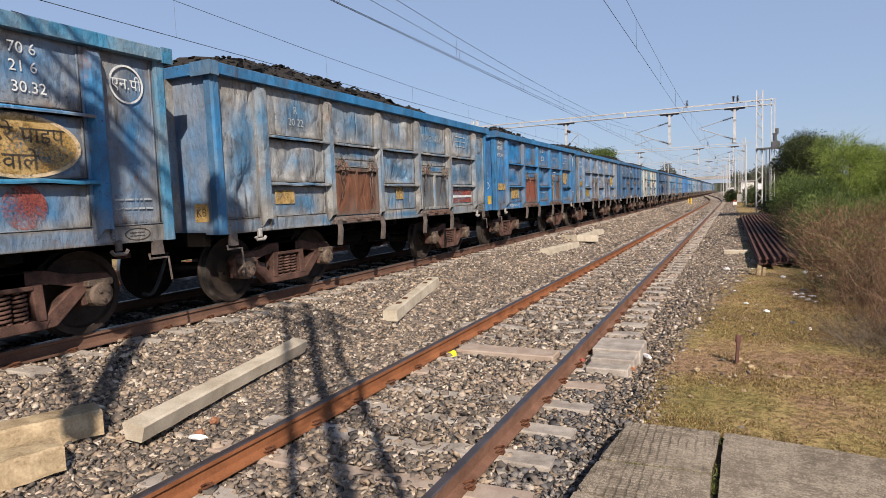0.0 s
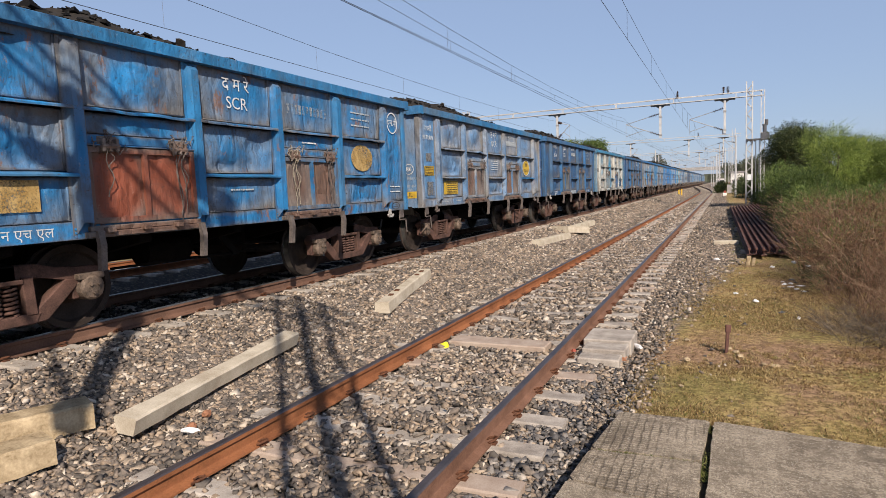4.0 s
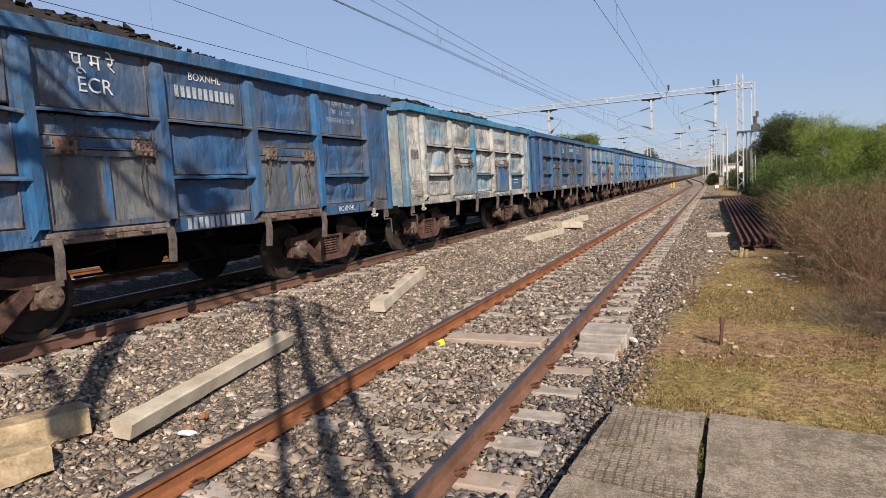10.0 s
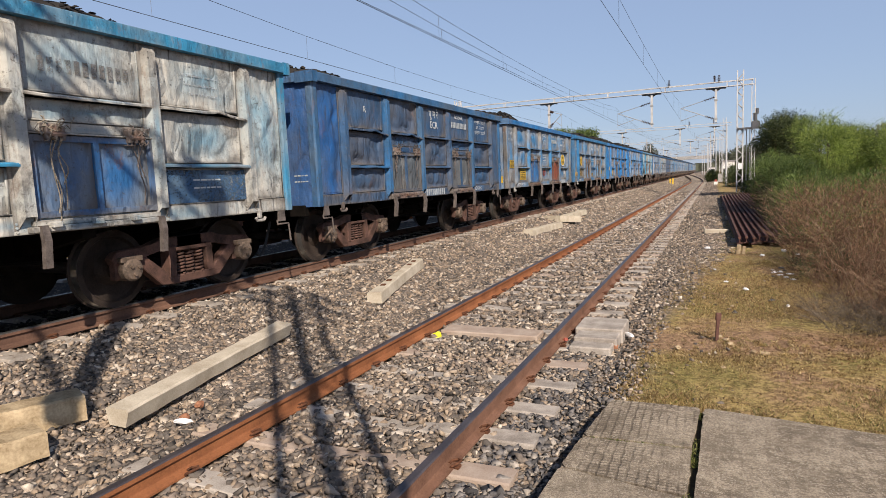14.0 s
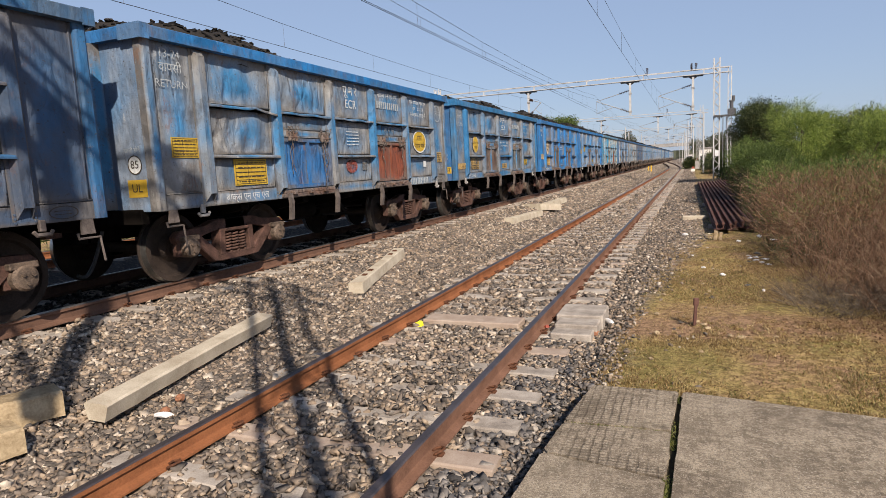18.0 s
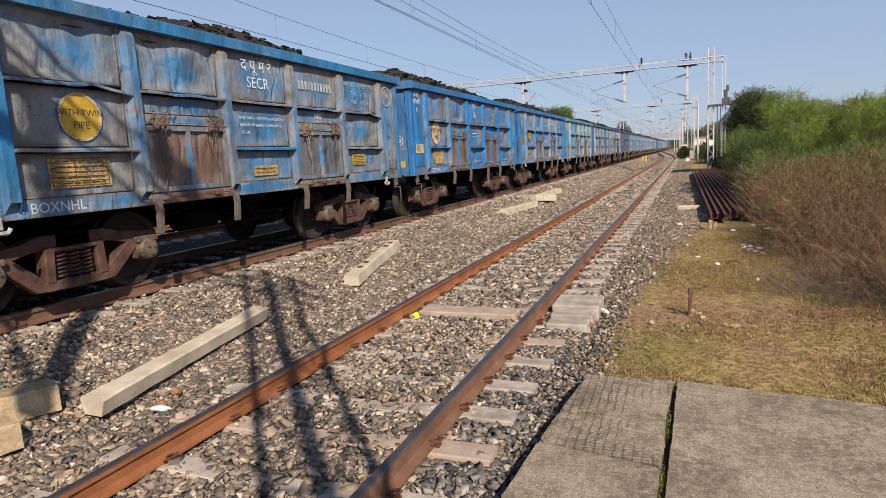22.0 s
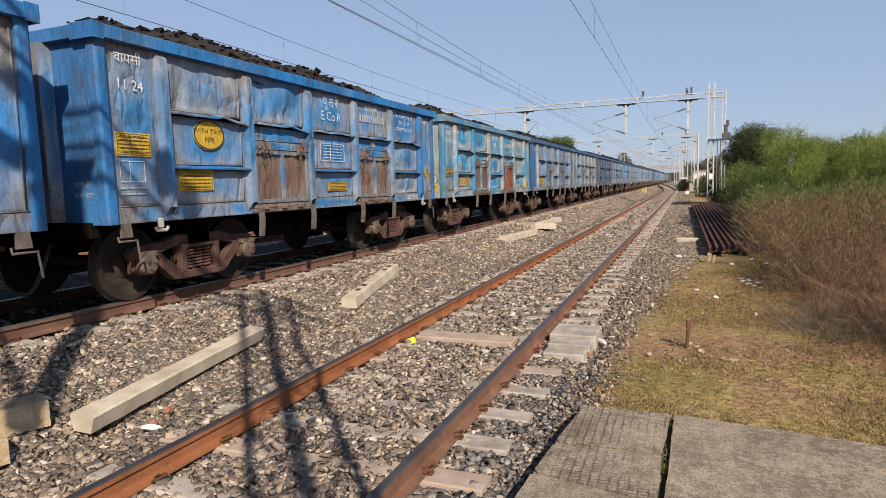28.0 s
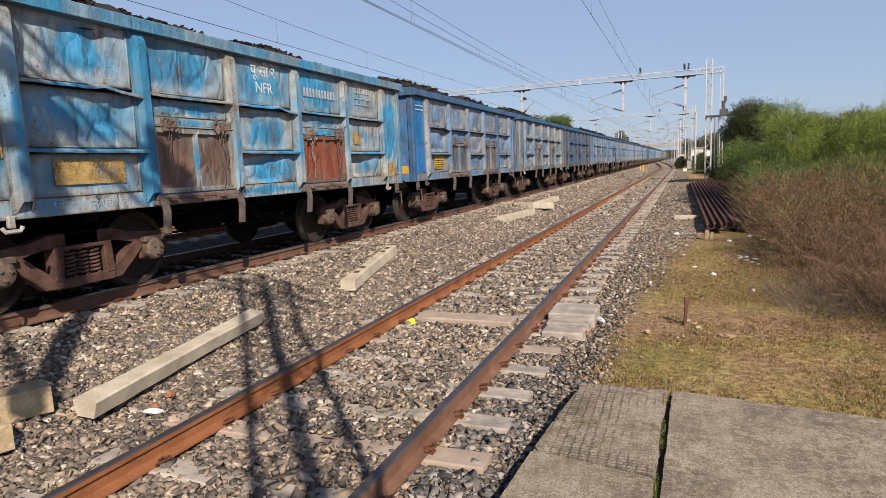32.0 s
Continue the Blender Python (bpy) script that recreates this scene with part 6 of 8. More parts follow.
           [("t", "वापसी", 0.16, -EB - 0.05, 2.92), ("t", "11 24", 0.17, -EB - 0.05, 2.62), ("d", "frame_box", "decal_white", -EB - 0.1, 1.63, None, (1, 0.85, 0.9)), ("d", "bars2", "decal_faint", -EB - 0.1, 1.40, None, (1, 0.8, 0.7))] + notice(-EB - 0.06, 1.94, (1, 0.68, 0.80)) + notice(B[0] - 0.28, 1.53, (1, 0.84, 0.85)) + notice(B[2] + 0.12, 1.40, (1, 0.95, 0.48))
           + [("d", "oval", "decal_yellow", B[0], 2.13, None, (1, 0.82, 0.86)), ("d", "oval_rim", "decal_black", B[0], 2.13, HALF_X + 0.0195, (1, 0.74, 0.76)), ("t", "WITH TWIN", 0.105, B[0], 2.17, "decal_black", HALF_X + 0.0225), ("t", "PIPE", 0.105, B[0], 2.06, "decal_black", HALF_X + 0.0225),
            ("d", "frame_box", "decal_white", B[2], 2.02, None, (1, 2.0, 1.2)), ("d", "bars5", "decal_white", B[2], 2.03, HALF_X + 0.0195, (1, 1.1, 0.9)), ("t", "MBS", 0.13, B[3], 2.24), ("t", "BOXNHL", 0.14, B[4] + 0.35, 1.11, "decal_white", SILLX),
            ("t", "NP", 0.15, EB, 2.90), ("d", "ring", "decal_pale", EB, 2.90, None, (1, 0.7, 0.7)), ("d", "disc", "decal_yellow", EB, 1.68, None, (1, 0.55, 0.55)), ("d", "ring", "decal_black", EB, 1.68, HALF_X + 0.0195, (1, 0.52, 0.52)), ("t", "U", 0.16, EB, 1.68, "decal_black", HALF_X + 0.0225)]
           + zone("पू त रे", "E Co R", 2) + number(3) + load("decal_white", "71.0", "21") + STAMP + [("el", "खाली होने", 0.08, 1.2, 1.48), ("el", "वापस जाए", 0.08, 1.2, 1.36)], 0.35),
    scheme("aqua", "aqua", "cream", ("brown", "red"), 4, "pale aqua coal wagon with rust streaks and a red door",
           ret("03-21") + notice(-EB, 1.72, (1, 0.72, 0.62), "decal_amber") + [("d", "plate_wide", "decal_amber", B[0], 1.47, None, (1, 1.2, 0.8)), ("t", "बाक्स एन एच एल", 0.13, B[0], 1.11, "decal_faint", SILLX), ("d", "bars3", "decal_faint", B[4], 2.76),
            ("d", "plate_wide", "decal_amber", B[4] - 0.3, 1.98, None, (1, 0.4, 0.7)), ("d", "digits", "decal_faint", B[3], 2.72), ("d", "plate_wide", "decal_amber", EB, 1.35, None, (1, 0.4, 0.9))] + zone("पू सी रे", "NFR", 2)
           + [("er", "84", 1.25, 1.54, True)] + end_plate("UP", "decal_yellow", 1.05, 0.72), 0.55),
    scheme("greyblue", "deep", "blue", ("grey", "brown"), 0, "grey-blue coal wagon with yellow end plate",
           [("d", "bars2", "decal_white", -EB, 2.8)] + notice(B[0], 1.46) + [("d", "digits", "decal_pale", B[3], 2.72), ("d", "bars3", "decal_faint", B[4], 2.72)] + end_plate("", "decal_yellow")),
]
FAR_LOOKS = [("whitish", "deep", "pale", ("brown", "grey")), ("greyblue", "deep", "blue", ("grey", "brown")), ("greyblue", "deep", "pale", ("brown", "grey")),
             ("mixed", "deep", "pale", ("grey", "red")), ("mixed", "deep", "blue", ("brown", "brown")), ("slate", "deep", "deep", ("grey", "grey"))]
for i in range(24):
    a, b, c, d = FAR_LOOKS[(i * 5 + i // 4) % 6]
    SCHEMES.append(scheme(a, b, c, d, i % 5, "weathered blue-grey coal wagon heaped with coal", [("d", "bars2", "decal_faint", B[2], 2.7), ("d", "digits", "decal_pale", B[3], 2.62)], 0.1))

TRAIN = [build_wagon(k, s) for k, s in enumerate(SCHEMES)]
# how far the train has run, every two seconds
RUN = [-4.82, -12.09, -19.26, -26.33, -33.32, -40.21, -47.0, -53.71, -60.34, -66.87, -73.33, -79.7, -85.99, -92.21, -98.35, -104.42, -110.41]


def run_at(t):
    i = min(int(t // 2), len(RUN) - 2)
    return RUN[i] + (RUN[i + 1] - RUN[i]) * (t - 2 * i) / 2


def wagon_pose(k, t):
    y = run_at(t) + PITCH * k + 5.17
    d = (main_line(y + 3) - main_line(y - 3)) / 6
    return pose(main_line(y), y, MAIN_Z, 0, 0, -math.degrees(math.atan(d)))

# ---- ballast stones ----
def ballast():
    """Angular crushed stone: skewed little blocks, thick on the ground along the tracks."""
    rng = np.random.default_rng(11)
    label = "loose grey and brown crushed stone ballast"
    def field(y0, y1, x0, x1, per_m2, smin, smax, bury):
        n = int((y1 - y0) * (x1 - x0) * per_m2)
        ys = y0 + (y1 - y0) * rng.random(n)
        xs = rng.uniform(x0, x1, n)
        drift = np.clip(ys - 7.5, 0, 9) * 0.13
        keep = ~((xs > -1.05 + drift) & (rng.random(n) < np.clip((xs + 1.05 - drift) * 2.0, 0, 0.988)))
        keep &= ~((xs > -1.0) & (ys < 5.1) & (xs > -1.0 + 0.1 * (ys - 3)))
        for line in (NEAR_X, MAIN_X):
            for side in (-GAUGE, GAUGE):
                keep &= ~(np.abs(xs - line - side) < 0.08)
        xs, ys = xs[keep], ys[keep]
        n = len(xs)
        zs = np.array([ground_level(x, y) for x, y in zip(xs, ys)])
        size = (smin + (smax - smin) * rng.random((n, 1)) ** 2) * np.where(xs > -1.15, 0.72, 1.0)[:, None]
        axes = rng.uniform(0.6, 1.4, (n, 3)) * np.array([1.0, 1.0, 0.5])
        z = zs + rng.uniform(-0.016, 0.018, n)
        # lower over the sleepers, so that most of their tops show
        for line, first in ((NEAR_X, 1.08), (MAIN_X, 1.02)):
            ph = (ys - first) / SLEEPER_STEP
            on = (np.abs(ph - np.round(ph)) * SLEEPER_STEP < 0.13) & (np.abs(xs - line) < 1.38)
            z = np.where(on, np.where(rng.random(n) < np.where((xs > NEAR_X + 0.9) & (xs < NEAR_X + 1.4), 0.98, bury), z - 0.12, z + 0.035), z + 0.012 * (np.abs(xs - line) < 1.38))
        corners = CUBE_V[None] * (1 + rng.uniform(-0.55, 0.45, (n, 8, 3)))
        v = np.einsum("nij,nkj->nki", flat_turns(rng, n, 0.42), corners * axes[:, None, :] * size[:, None, :]) + np.stack([xs, ys, z], 1)[:, None, :]
        fresh = (xs > -1.55) & (xs < -0.75) & (ys < 7.5) & (rng.random(n) < np.clip(1.6 - 0.2 * ys, 0, 0.9))
        # from the main line leftwards: stones with dust and shade in their colour
        soot_shade = (xs < MAIN_X + 0.86 - 0.25 * rng.random(n)) & ~fresh
        for pick, mat, text in ((~fresh & ~soot_shade, "stone", label), (fresh, "stone_grey", "dark grey fresh crushed stone beside the paving"), (soot_shade, "stone_sooty", "crushed stone under the train, darkened for coal dust and shade")):
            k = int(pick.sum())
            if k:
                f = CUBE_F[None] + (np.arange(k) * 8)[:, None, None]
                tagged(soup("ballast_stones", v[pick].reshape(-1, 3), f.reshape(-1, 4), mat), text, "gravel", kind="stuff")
    field(2.0, 5.0, -8.0, 0.2, 1150, 0.018, 0.046, 0.80)
    field(5.0, 8.5, -9.4, 0.2, 1150, 0.018, 0.046, 0.80)
    field(8.5, 22.0, -10.0, 0.9, 390, 0.025, 0.056, 0.84)
    field(22.0, 60.0, -9.4, 0.9, 62, 0.04, 0.078, 0.88)
    field(60.0, 120.0, -9.4, 0.6, 15, 0.05, 0.09, 0.7)


ballast()


# ---- loose concrete sleepers and blocks ----
def beam_between(name, a, b, width, height, mat, label, category, waist=0.0, marks=False, roll=0.0, taper=0.0, foot=1.1):
    """A concrete beam whose foot line runs from a to b."""
    a, b = Vector(a), Vector(b)
    L = (b - a).length
    bm = bmesh.new()
    n = 14
    rings = []
    for i in range(n + 1):
        u = i / n
        w = width * (1 - waist * math.sin(math.pi * u)) * (1 - taper * u) / 2
        h = height * (1 - 0.12 * waist * math.sin(math.pi * u))
        c = 0.018
        ring = [(-w * foot, 0), (-w, h - c), (-w + c, h), (w - c, h), (w, h - c), (w * foot, 0)]
        rings.append([bm.verts.new(Vector((p, u * L, q)) + (0.014 if mat == "tan_concrete" else 0.007) * noise.noise_vector(Vector((p, u * L, q)) * 7)) for p, q in ring])
    for p, q in zip(rings, rings[1:]):
        for i in range(6):
            bm.faces.new((p[i], p[(i + 1) % 6], q[(i + 1) % 6], q[i]))
    bm.faces.new(rings[0])
    bm.faces.new(rings[-1][::-1])
    d = (b - a).normalized()
    yaw = math.degrees(math.atan2(-d.x, d.y))
    pit = math.degrees(math.asin(d.z))
    ob = put(name, bm, mat, None, pose(*a, pit, 0, yaw) @ pose(0, 0, 0, 0, roll, 0))
    tagged(ob, label, category)
    if marks:
        for u in (0.18, 0.30, 0.78, 0.90):
            s = bmesh.new()
            box(s, -0.045, 0.045, u * L - 0.05, u * L + 0.05, height - 0.004, height + 0.014, 0.006)
            put("rail_seat_insert", s, "clip", ob)
    return ob


beam_between("concrete_sleeper", (-4.74, 3.46, -0.19), (-5.11, 6.20, -0.08), 0.245, 0.165, "old_concrete", "pale concrete sleeper lying loose on the ballast", "concrete sleeper", 0.16, False, 6, 0.06, 0.72)
beam_between("concrete_sleeper", (-5.04, 8.42, -0.13), (-5.62, 11.2, 0.04), 0.24, 0.19, "old_concrete", "sandy concrete sleeper with rusty inserts on ballast", "concrete sleeper", 0.2, True)
beam_between("concrete_sleeper", (-5.40, 18.75, -0.06), (-5.22, 22.2, -0.10), 0.30, 0.20, "old_concrete", "pale concrete sleeper end in sunlit ballast", "concrete sleeper", 0.2)
beam_between("concrete_sleeper", (-5.72, 23.2, 0.04), (-5.2, 24.6, -0.08), 0.75, 0.24, "old_concrete", "broad pale concrete block lying on ballast", "concrete block", 0.05)
beam_between("concrete_sleeper", (-5.55, 24.8, -0.02), (-5.42, 28.0, 0.0), 0.30, 0.22, "old_concrete", "pale concrete sleeper lying end to end with another", "concrete sleeper", 0.2)
beam_between("concrete_sleeper", (-5.62, 2.2, -0.10), (-5.13, 3.42, -0.12), 0.30, 0.22, "tan_concrete", "rough yellowish broken concrete sleeper", "concrete sleeper")
beam_between("concrete_block", (-5.25, 1.7, -0.20), (-4.93, 2.92, -0.20), 0.34, 0.20, "tan_concrete", "rough yellowish concrete block on the ballast", "concrete block")

# wide joint sleepers in the near track
for x0, x1, y0, y1, z, mat in ((-1.50, -1.03, 6.72, 6.98, -0.125, "sleeper"), (-1.50, -1.00, 6.99, 7.32, -0.085, "sleeper"), (-1.55, -0.98, 7.34, 7.95, -0.06, "sleeper"), (-3.24, -1.95, 7.02, 7.36, -0.12, "sleeper_pink")):
    jb = bmesh.new()
    box(jb, x0, x1, y0, y1, -0.36, z, 0.014)
    tagged(put("concrete_block", jb, mat), "chipped concrete block packed beside the rail", "concrete block", "blocks at the rail joint")


# ---- platform slabs ----
def slab(name, outline, z0, z1, label, mat="slab"):
    bm = bmesh.new()
    prism(bm, outline, "z", z0, z1)
    bmesh.ops.bevel(bm, geom=[e for e in bm.edges if abs(e.verts[0].co.z - e.verts[1].co.z) < 1e-4 and e.verts[0].co.z > z0 + 0.01], offset=0.012, segments=2, affect="EDGES")
    ob = put(name, bm, mat)
    tagged(ob, label, "paving slab", "platform paving", kind="structure")


SLAB_Z, JOINT_Y = -0.06, 3.70


def broken_edge(a, b, seed, rough=0.007):
    """Points of a crumbled edge from a to b."""
    n = max(2, int(math.dist(a, b) / 0.035))
    d = Vector((b[0] - a[0], b[1] - a[1])).normalized()
    out = []
    for i in range(n):
        u = i / n
        w = rough * (noise.noise((u * n * 0.13, seed, 0)) + 0.9 * noise.noise((u * n * 0.55, seed, 4)))
        out.append((a[0] + (b[0] - a[0]) * u - d.y * w, a[1] + (b[1] - a[1]) * u + d.x * w))
    return out


def ragged(points, seed):
    """The outline with every visible side crumbled."""
    out = []
    for i, (a, b) in enumerate(zip(points, points[1:] + points[:1])):
        out += broken_edge(a, b, seed + i * 1.7) if min(a[1], b[1]) > 2.4 else [a]
    return out


slab("pavement", ragged([(-0.98, 2.6), (-0.150, 2.6), (-0.132, JOINT_Y - 0.15), (-0.900, JOINT_Y)], 1), -0.4, SLAB_Z - 0.002, "worn concrete paving slab with a chipped edge")
slab("pavement", ragged([(-0.898, JOINT_Y + 0.022), (-0.132, JOINT_Y - 0.128), (-0.120, 4.225), (-0.855, 4.20)], 5), -0.4, SLAB_Z, "worn concrete paving slab scored with a fine grid", "slab_scored")
slab("pavement", ragged([(-0.853, 4.228), (-0.120, 4.250), (-0.085, 5.01), (-0.755, 5.0)], 11), -0.4, SLAB_Z + 0.003, "worn brushed concrete paving slab", "slab_scored")
slab("pavement", ragged([(-0.118, 2.45), (4.5, 2.45), (4.5, 4.25), (1.09, 4.84), (-0.052, 5.0)], 21), -0.4, SLAB_Z + 0.008, "large grey concrete paving slab with dark stains")
slab("pavement", [(-1.05, -14), (4.5, -14), (4.5, 2.43), (-0.14, 2.43), (-0.14, 2.58), (-1.0, 2.58)], -0.4, SLAB_Z, "grey concrete platform paving")
moss = bmesh.new()
box(moss, -0.17, -0.03, 2.62, 4.98, -0.3, SLAB_Z - 0.03)
box(moss, -0.80, -0.17, 4.18, 4.27, -0.3, SLAB_Z - 0.012)
tagged(put("joint_soil", moss, "moss"), "mossy soil in the joint between the slabs", "soil", kind="structure")


# ---- overhead line portals ----
def lattice_mast(parent, x, y, z0, z1, w, name="mast", mat="steel_grey", leg=0.040, step=0.45, brace=0.024):
    bm = bmesh.new()
    h = w / 2
    for sx in (-h, h):
        for sy in (-h, h):
            box(bm, x + sx - leg, x + sx + leg, y + sy - leg, y + sy + leg, z0, z1)
    z, flip = z0, 1
    while z < z1 - step:
        for sy in (-h, h):
            rod(bm, (x - h * flip, y + sy, z), (x + h * flip, y + sy, z + step), brace, 4)
        for sx in (-h, h):
            rod(bm, (x + sx, y - h * flip, z), (x + sx, y + h * flip, z + step), brace, 4)
        z += step
        flip = -flip
    return put(name, bm, mat, parent)


def insulator_bm(a, b, r=0.10, n=5):
    bm = bmesh.new()
    a, b = Vector(a), Vector(b)
    rod(bm, a, b, 0.03, 6)
    for i in range(n):
        c = a.lerp(b, (i + 0.5) / n)
        d = (b - a).normalized() * 0.018
        rod(bm, c - d, c + d, r, 8, r * 0.5)
    return bm


def drop_arm(parent, x, y, top, low, reach, wire_z, side, half=0.75):
    """A hanging post with a bracket, tubes and insulators that hold the wires at reach."""
    bm = bmesh.new()
    box(bm, x - 0.085, x + 0.085, y - 0.085, y + 0.085, low, top)
    put("drop_post", bm, "steel_grey", parent)
    cap = bmesh.new()
    box(cap, x - half, x + half, y - 0.12, y + 0.12, top - 0.14, top - 0.03, 0.01)
    prism(cap, [(x - 0.35, top - 0.14), (x + 0.35, top - 0.14), (x + 0.1, top - 0.32), (x - 0.1, top - 0.32)], "y", y - 0.02, y + 0.02)
    put("top_bracket", cap, "dark_box", parent, None, "dark bolted bracket")
    for zz in (top - 1.0, low + 0.25):
        band = bmesh.new()
        box(band, x - 0.12, x + 0.12, y - 0.12, y + 0.12, zz - 0.07, zz + 0.07, 0.01)
        put("clamp", band, "steel_old", parent)
    a, b = Vector((x + side * 0.1, y, top - 0.75)), Vector((x + side * 0.1, y, low + 0.25))
    end = Vector((reach, y, wire_z + 1.25))
    low_end = Vector((reach, y, wire_z + 0.25))
    t = bmesh.new()
    rod(t, a.lerp(end, 0.25), end, 0.028, 6)
    rod(t, b.lerp(end, 0.22), end, 0.032, 6)
    rod(t, b.lerp(end, 0.45), low_end, 0.025, 6)
    rod(t, end, low_end - Vector((0, 0, 0.2)), 0.012, 5)
    put("cantilever", t, "steel_old", parent)
    put("insulator", insulator_bm(a, a.lerp(end, 0.30), 0.13, 6), "insulator", parent)
    put("insulator", insulator_bm(b, b.lerp(end, 0.28), 0.13, 6), "insulator", parent)


def portal(y, right, label, left=-22.0, leg=0.040, drops=((-4.65, -7.4, 5.5), (0.20, -2.4, 5.5), (-13.3, -12.2, 5.9)), width=0.42, top=9.35, chord=0.028, panel=4.6, half=0.75):
    """Two lattice masts, the beam between them, and the posts that hang from it: (place, reach, foot)."""
    p = empty("catenary_portal")
    tagged(p, label, "overhead portal", "railway overhead portals")
    lattice_mast(p, right, y, -0.35, top, width, leg=leg, brace=0.6 * leg)
    lattice_mast(p, left, y, -0.35, 9.2, 0.45)
    bm = bmesh.new()
    for z in (8.22, 8.60):
        for dy in (-0.2, 0.2):
            box(bm, left, right + 0.95, y + dy - chord, y + dy + chord, z - chord, z + chord)
    x = left
    while x < right + 0.9:
        for dy in (-0.2, 0.2):
            box(bm, x - 0.03, x + 0.03, y + dy - 0.02, y + dy + 0.02, 8.22, 8.60)
        for z in (8.22, 8.60):
            rod(bm, (x, y - 0.2, z), (min(right + 0.9, x + panel), y + 0.2, z), 0.65 * chord, 4)
        x += panel
    put("beam", bm, "steel_grey", p, None, "grey lattice beam across the tracks")
    for x, reach, low in drops:
        drop_arm(p, x, y, 8.22, low, reach, 5.55 if x > -10 else 5.9, 1 if reach > x else -1, half)
    for x in (-3.3, 0.1, 0.42):
        put("insulator", insulator_bm((x, y, 8.62), (x, y, 9.15), 0.13, 6), "insulator", p)
    return p


front = portal(54.0, 1.95, "silver-grey lattice portal carrying the overhead wires")
front_post = bmesh.new()
for dx in (-0.12, 0.12):
    box(front_post, 2.88 + dx - 0.03, 2.88 + dx + 0.03, 53.9, 53.96, -0.3, 8.66)
    box(front_post, 2.55 + dx - 0.03, 2.55 + dx + 0.03, 54.3, 54.36, -0.3, 4.8)
z = 0.2
while z < 8.3:
    rod(front_post, (2.76, 53.93, z), (3.0, 53.93, z + 0.45), 0.015, 4)
    z += 0.45
put("side_post", front_post, "steel_grey", front)
plat = bmesh.new()
box(plat, 1.75, 3.45, 53.5, 54.5, 4.80, 4.90)
for x in (1.8, 2.3, 2.8, 3.3):
    box(plat, x, x + 0.06, 53.4, 54.6, 4.72, 4.80)
put("service_platform", plat, "dark_box", front, None, "dark steel platform fixed to the mast")
tb = bmesh.new()
box(tb, 2.75, 3.35, 53.75, 54.3, 4.90, 5.35, 0.03)
rod(tb, (3.02, 54.0, 5.35), (3.02, 54.0, 5.9), 0.14, 10)
box(tb, 2.85, 3.25, 53.85, 54.2, 5.9, 6.0, 0.02)
rod(tb, (3.15, 54.0, 6.0), (3.15, 54.0, 6.35), 0.12, 10)
put("isolator_box", tb, "dark_box", front, None, "dark isolator with stacked insulators")
panel = bmesh.new()
box(panel, 1.82, 2.1, 53.70, 53.74, 1.7, 2.15)
put("notice_plate", panel, "plastic_white", front)
portal(102.0, 1.6, "grey lattice portal over the tracks, farther off")
portal(150.0, 1.6, "grey lattice portal over the tracks, farther off")
portal(204.0, -0.5, "grey lattice portal over the tracks, farther off")
portal(262.0, -1.5, "grey lattice portal over the tracks, farther off")
portal(-1.40, 1.61, "grey lattice portal standing behind the paving", leg=0.030, drops=((-1.15, -2.9, 4.3), (-13.3, -12.2, 5.9)), width=0.5, top=8.66, chord=0.024, panel=4.6, half=0.3)


def wire(name, pts, r=0.009, label="thin overhead wire"):
    bm = bmesh.new()
    path_rod(bm, [Vector(p) for p in pts], r, 5)
    ob = put(name, bm, "wire")
    tagged(ob, label, "overhead wire", "overhead wires")
    return ob


SUPPORTS = (-50.0, -1.40, 54.0, 102.0, 150.0, 204.0, 262.0, 320.0)


def catenary(line, contact, top, stagger, label, r=0.008):
    """Contact wire, sagging carrier above it and droppers between, from portal to portal."""
    w = bmesh.new()
    cpts, kpts = [], []
    for i, (a, b) in enumerate(zip(SUPPORTS, SUPPORTS[1:])):
        sa, sb = (stagger if i % 2 else -stagger), (-stagger if i % 2 else stagger)
        for j in range(9):
            u = j / 9
            y = a + (b - a) * u
            x = line(y) + sa + (sb - sa) * u
            kpts.append((x, y, contact))
            cpts.append((x, y, top - 1.0 * 4 * u * (1 - u) * 0.75))
    path_rod(w, [Vector(p) for p in cpts], 0.85 * r, 5)
    ob = put("carrier_wire", w, "wire")
    tagged(ob, label, "overhead wire", "overhead wires")
    k = bmesh.new()
    path_rod(k, [Vector(p) for p in kpts], r, 5)
    put("contact_wire", k, "wire", ob)
    for i, (p, q) in enumerate(zip(cpts, kpts)):
        if i % 9 and -5 < p[1] < 150:
            d = bmesh.new()
            rod(d, p, q, 0.004, 4)
            put("dropper", d, "wire", ob)


catenary(lambda y: near_line(y) + 0.2, 5.62, 7.05, 0.1, "contact and carrier wire over the loop track", 0.006)
catenary(lambda y: main_line(y) + 0.07, 6.0, 7.35, 0.1, "contact and carrier wire over the main line")
catenary(lambda y: main_line(y) + 0.22, 6.0, 6.95, -0.1, "second pair of wires over the main line", 0.007)
catenary(lambda y: BACK_X + 0.6, 6.0, 7.4, 0.2, "contact and carrier wire over the farther track")


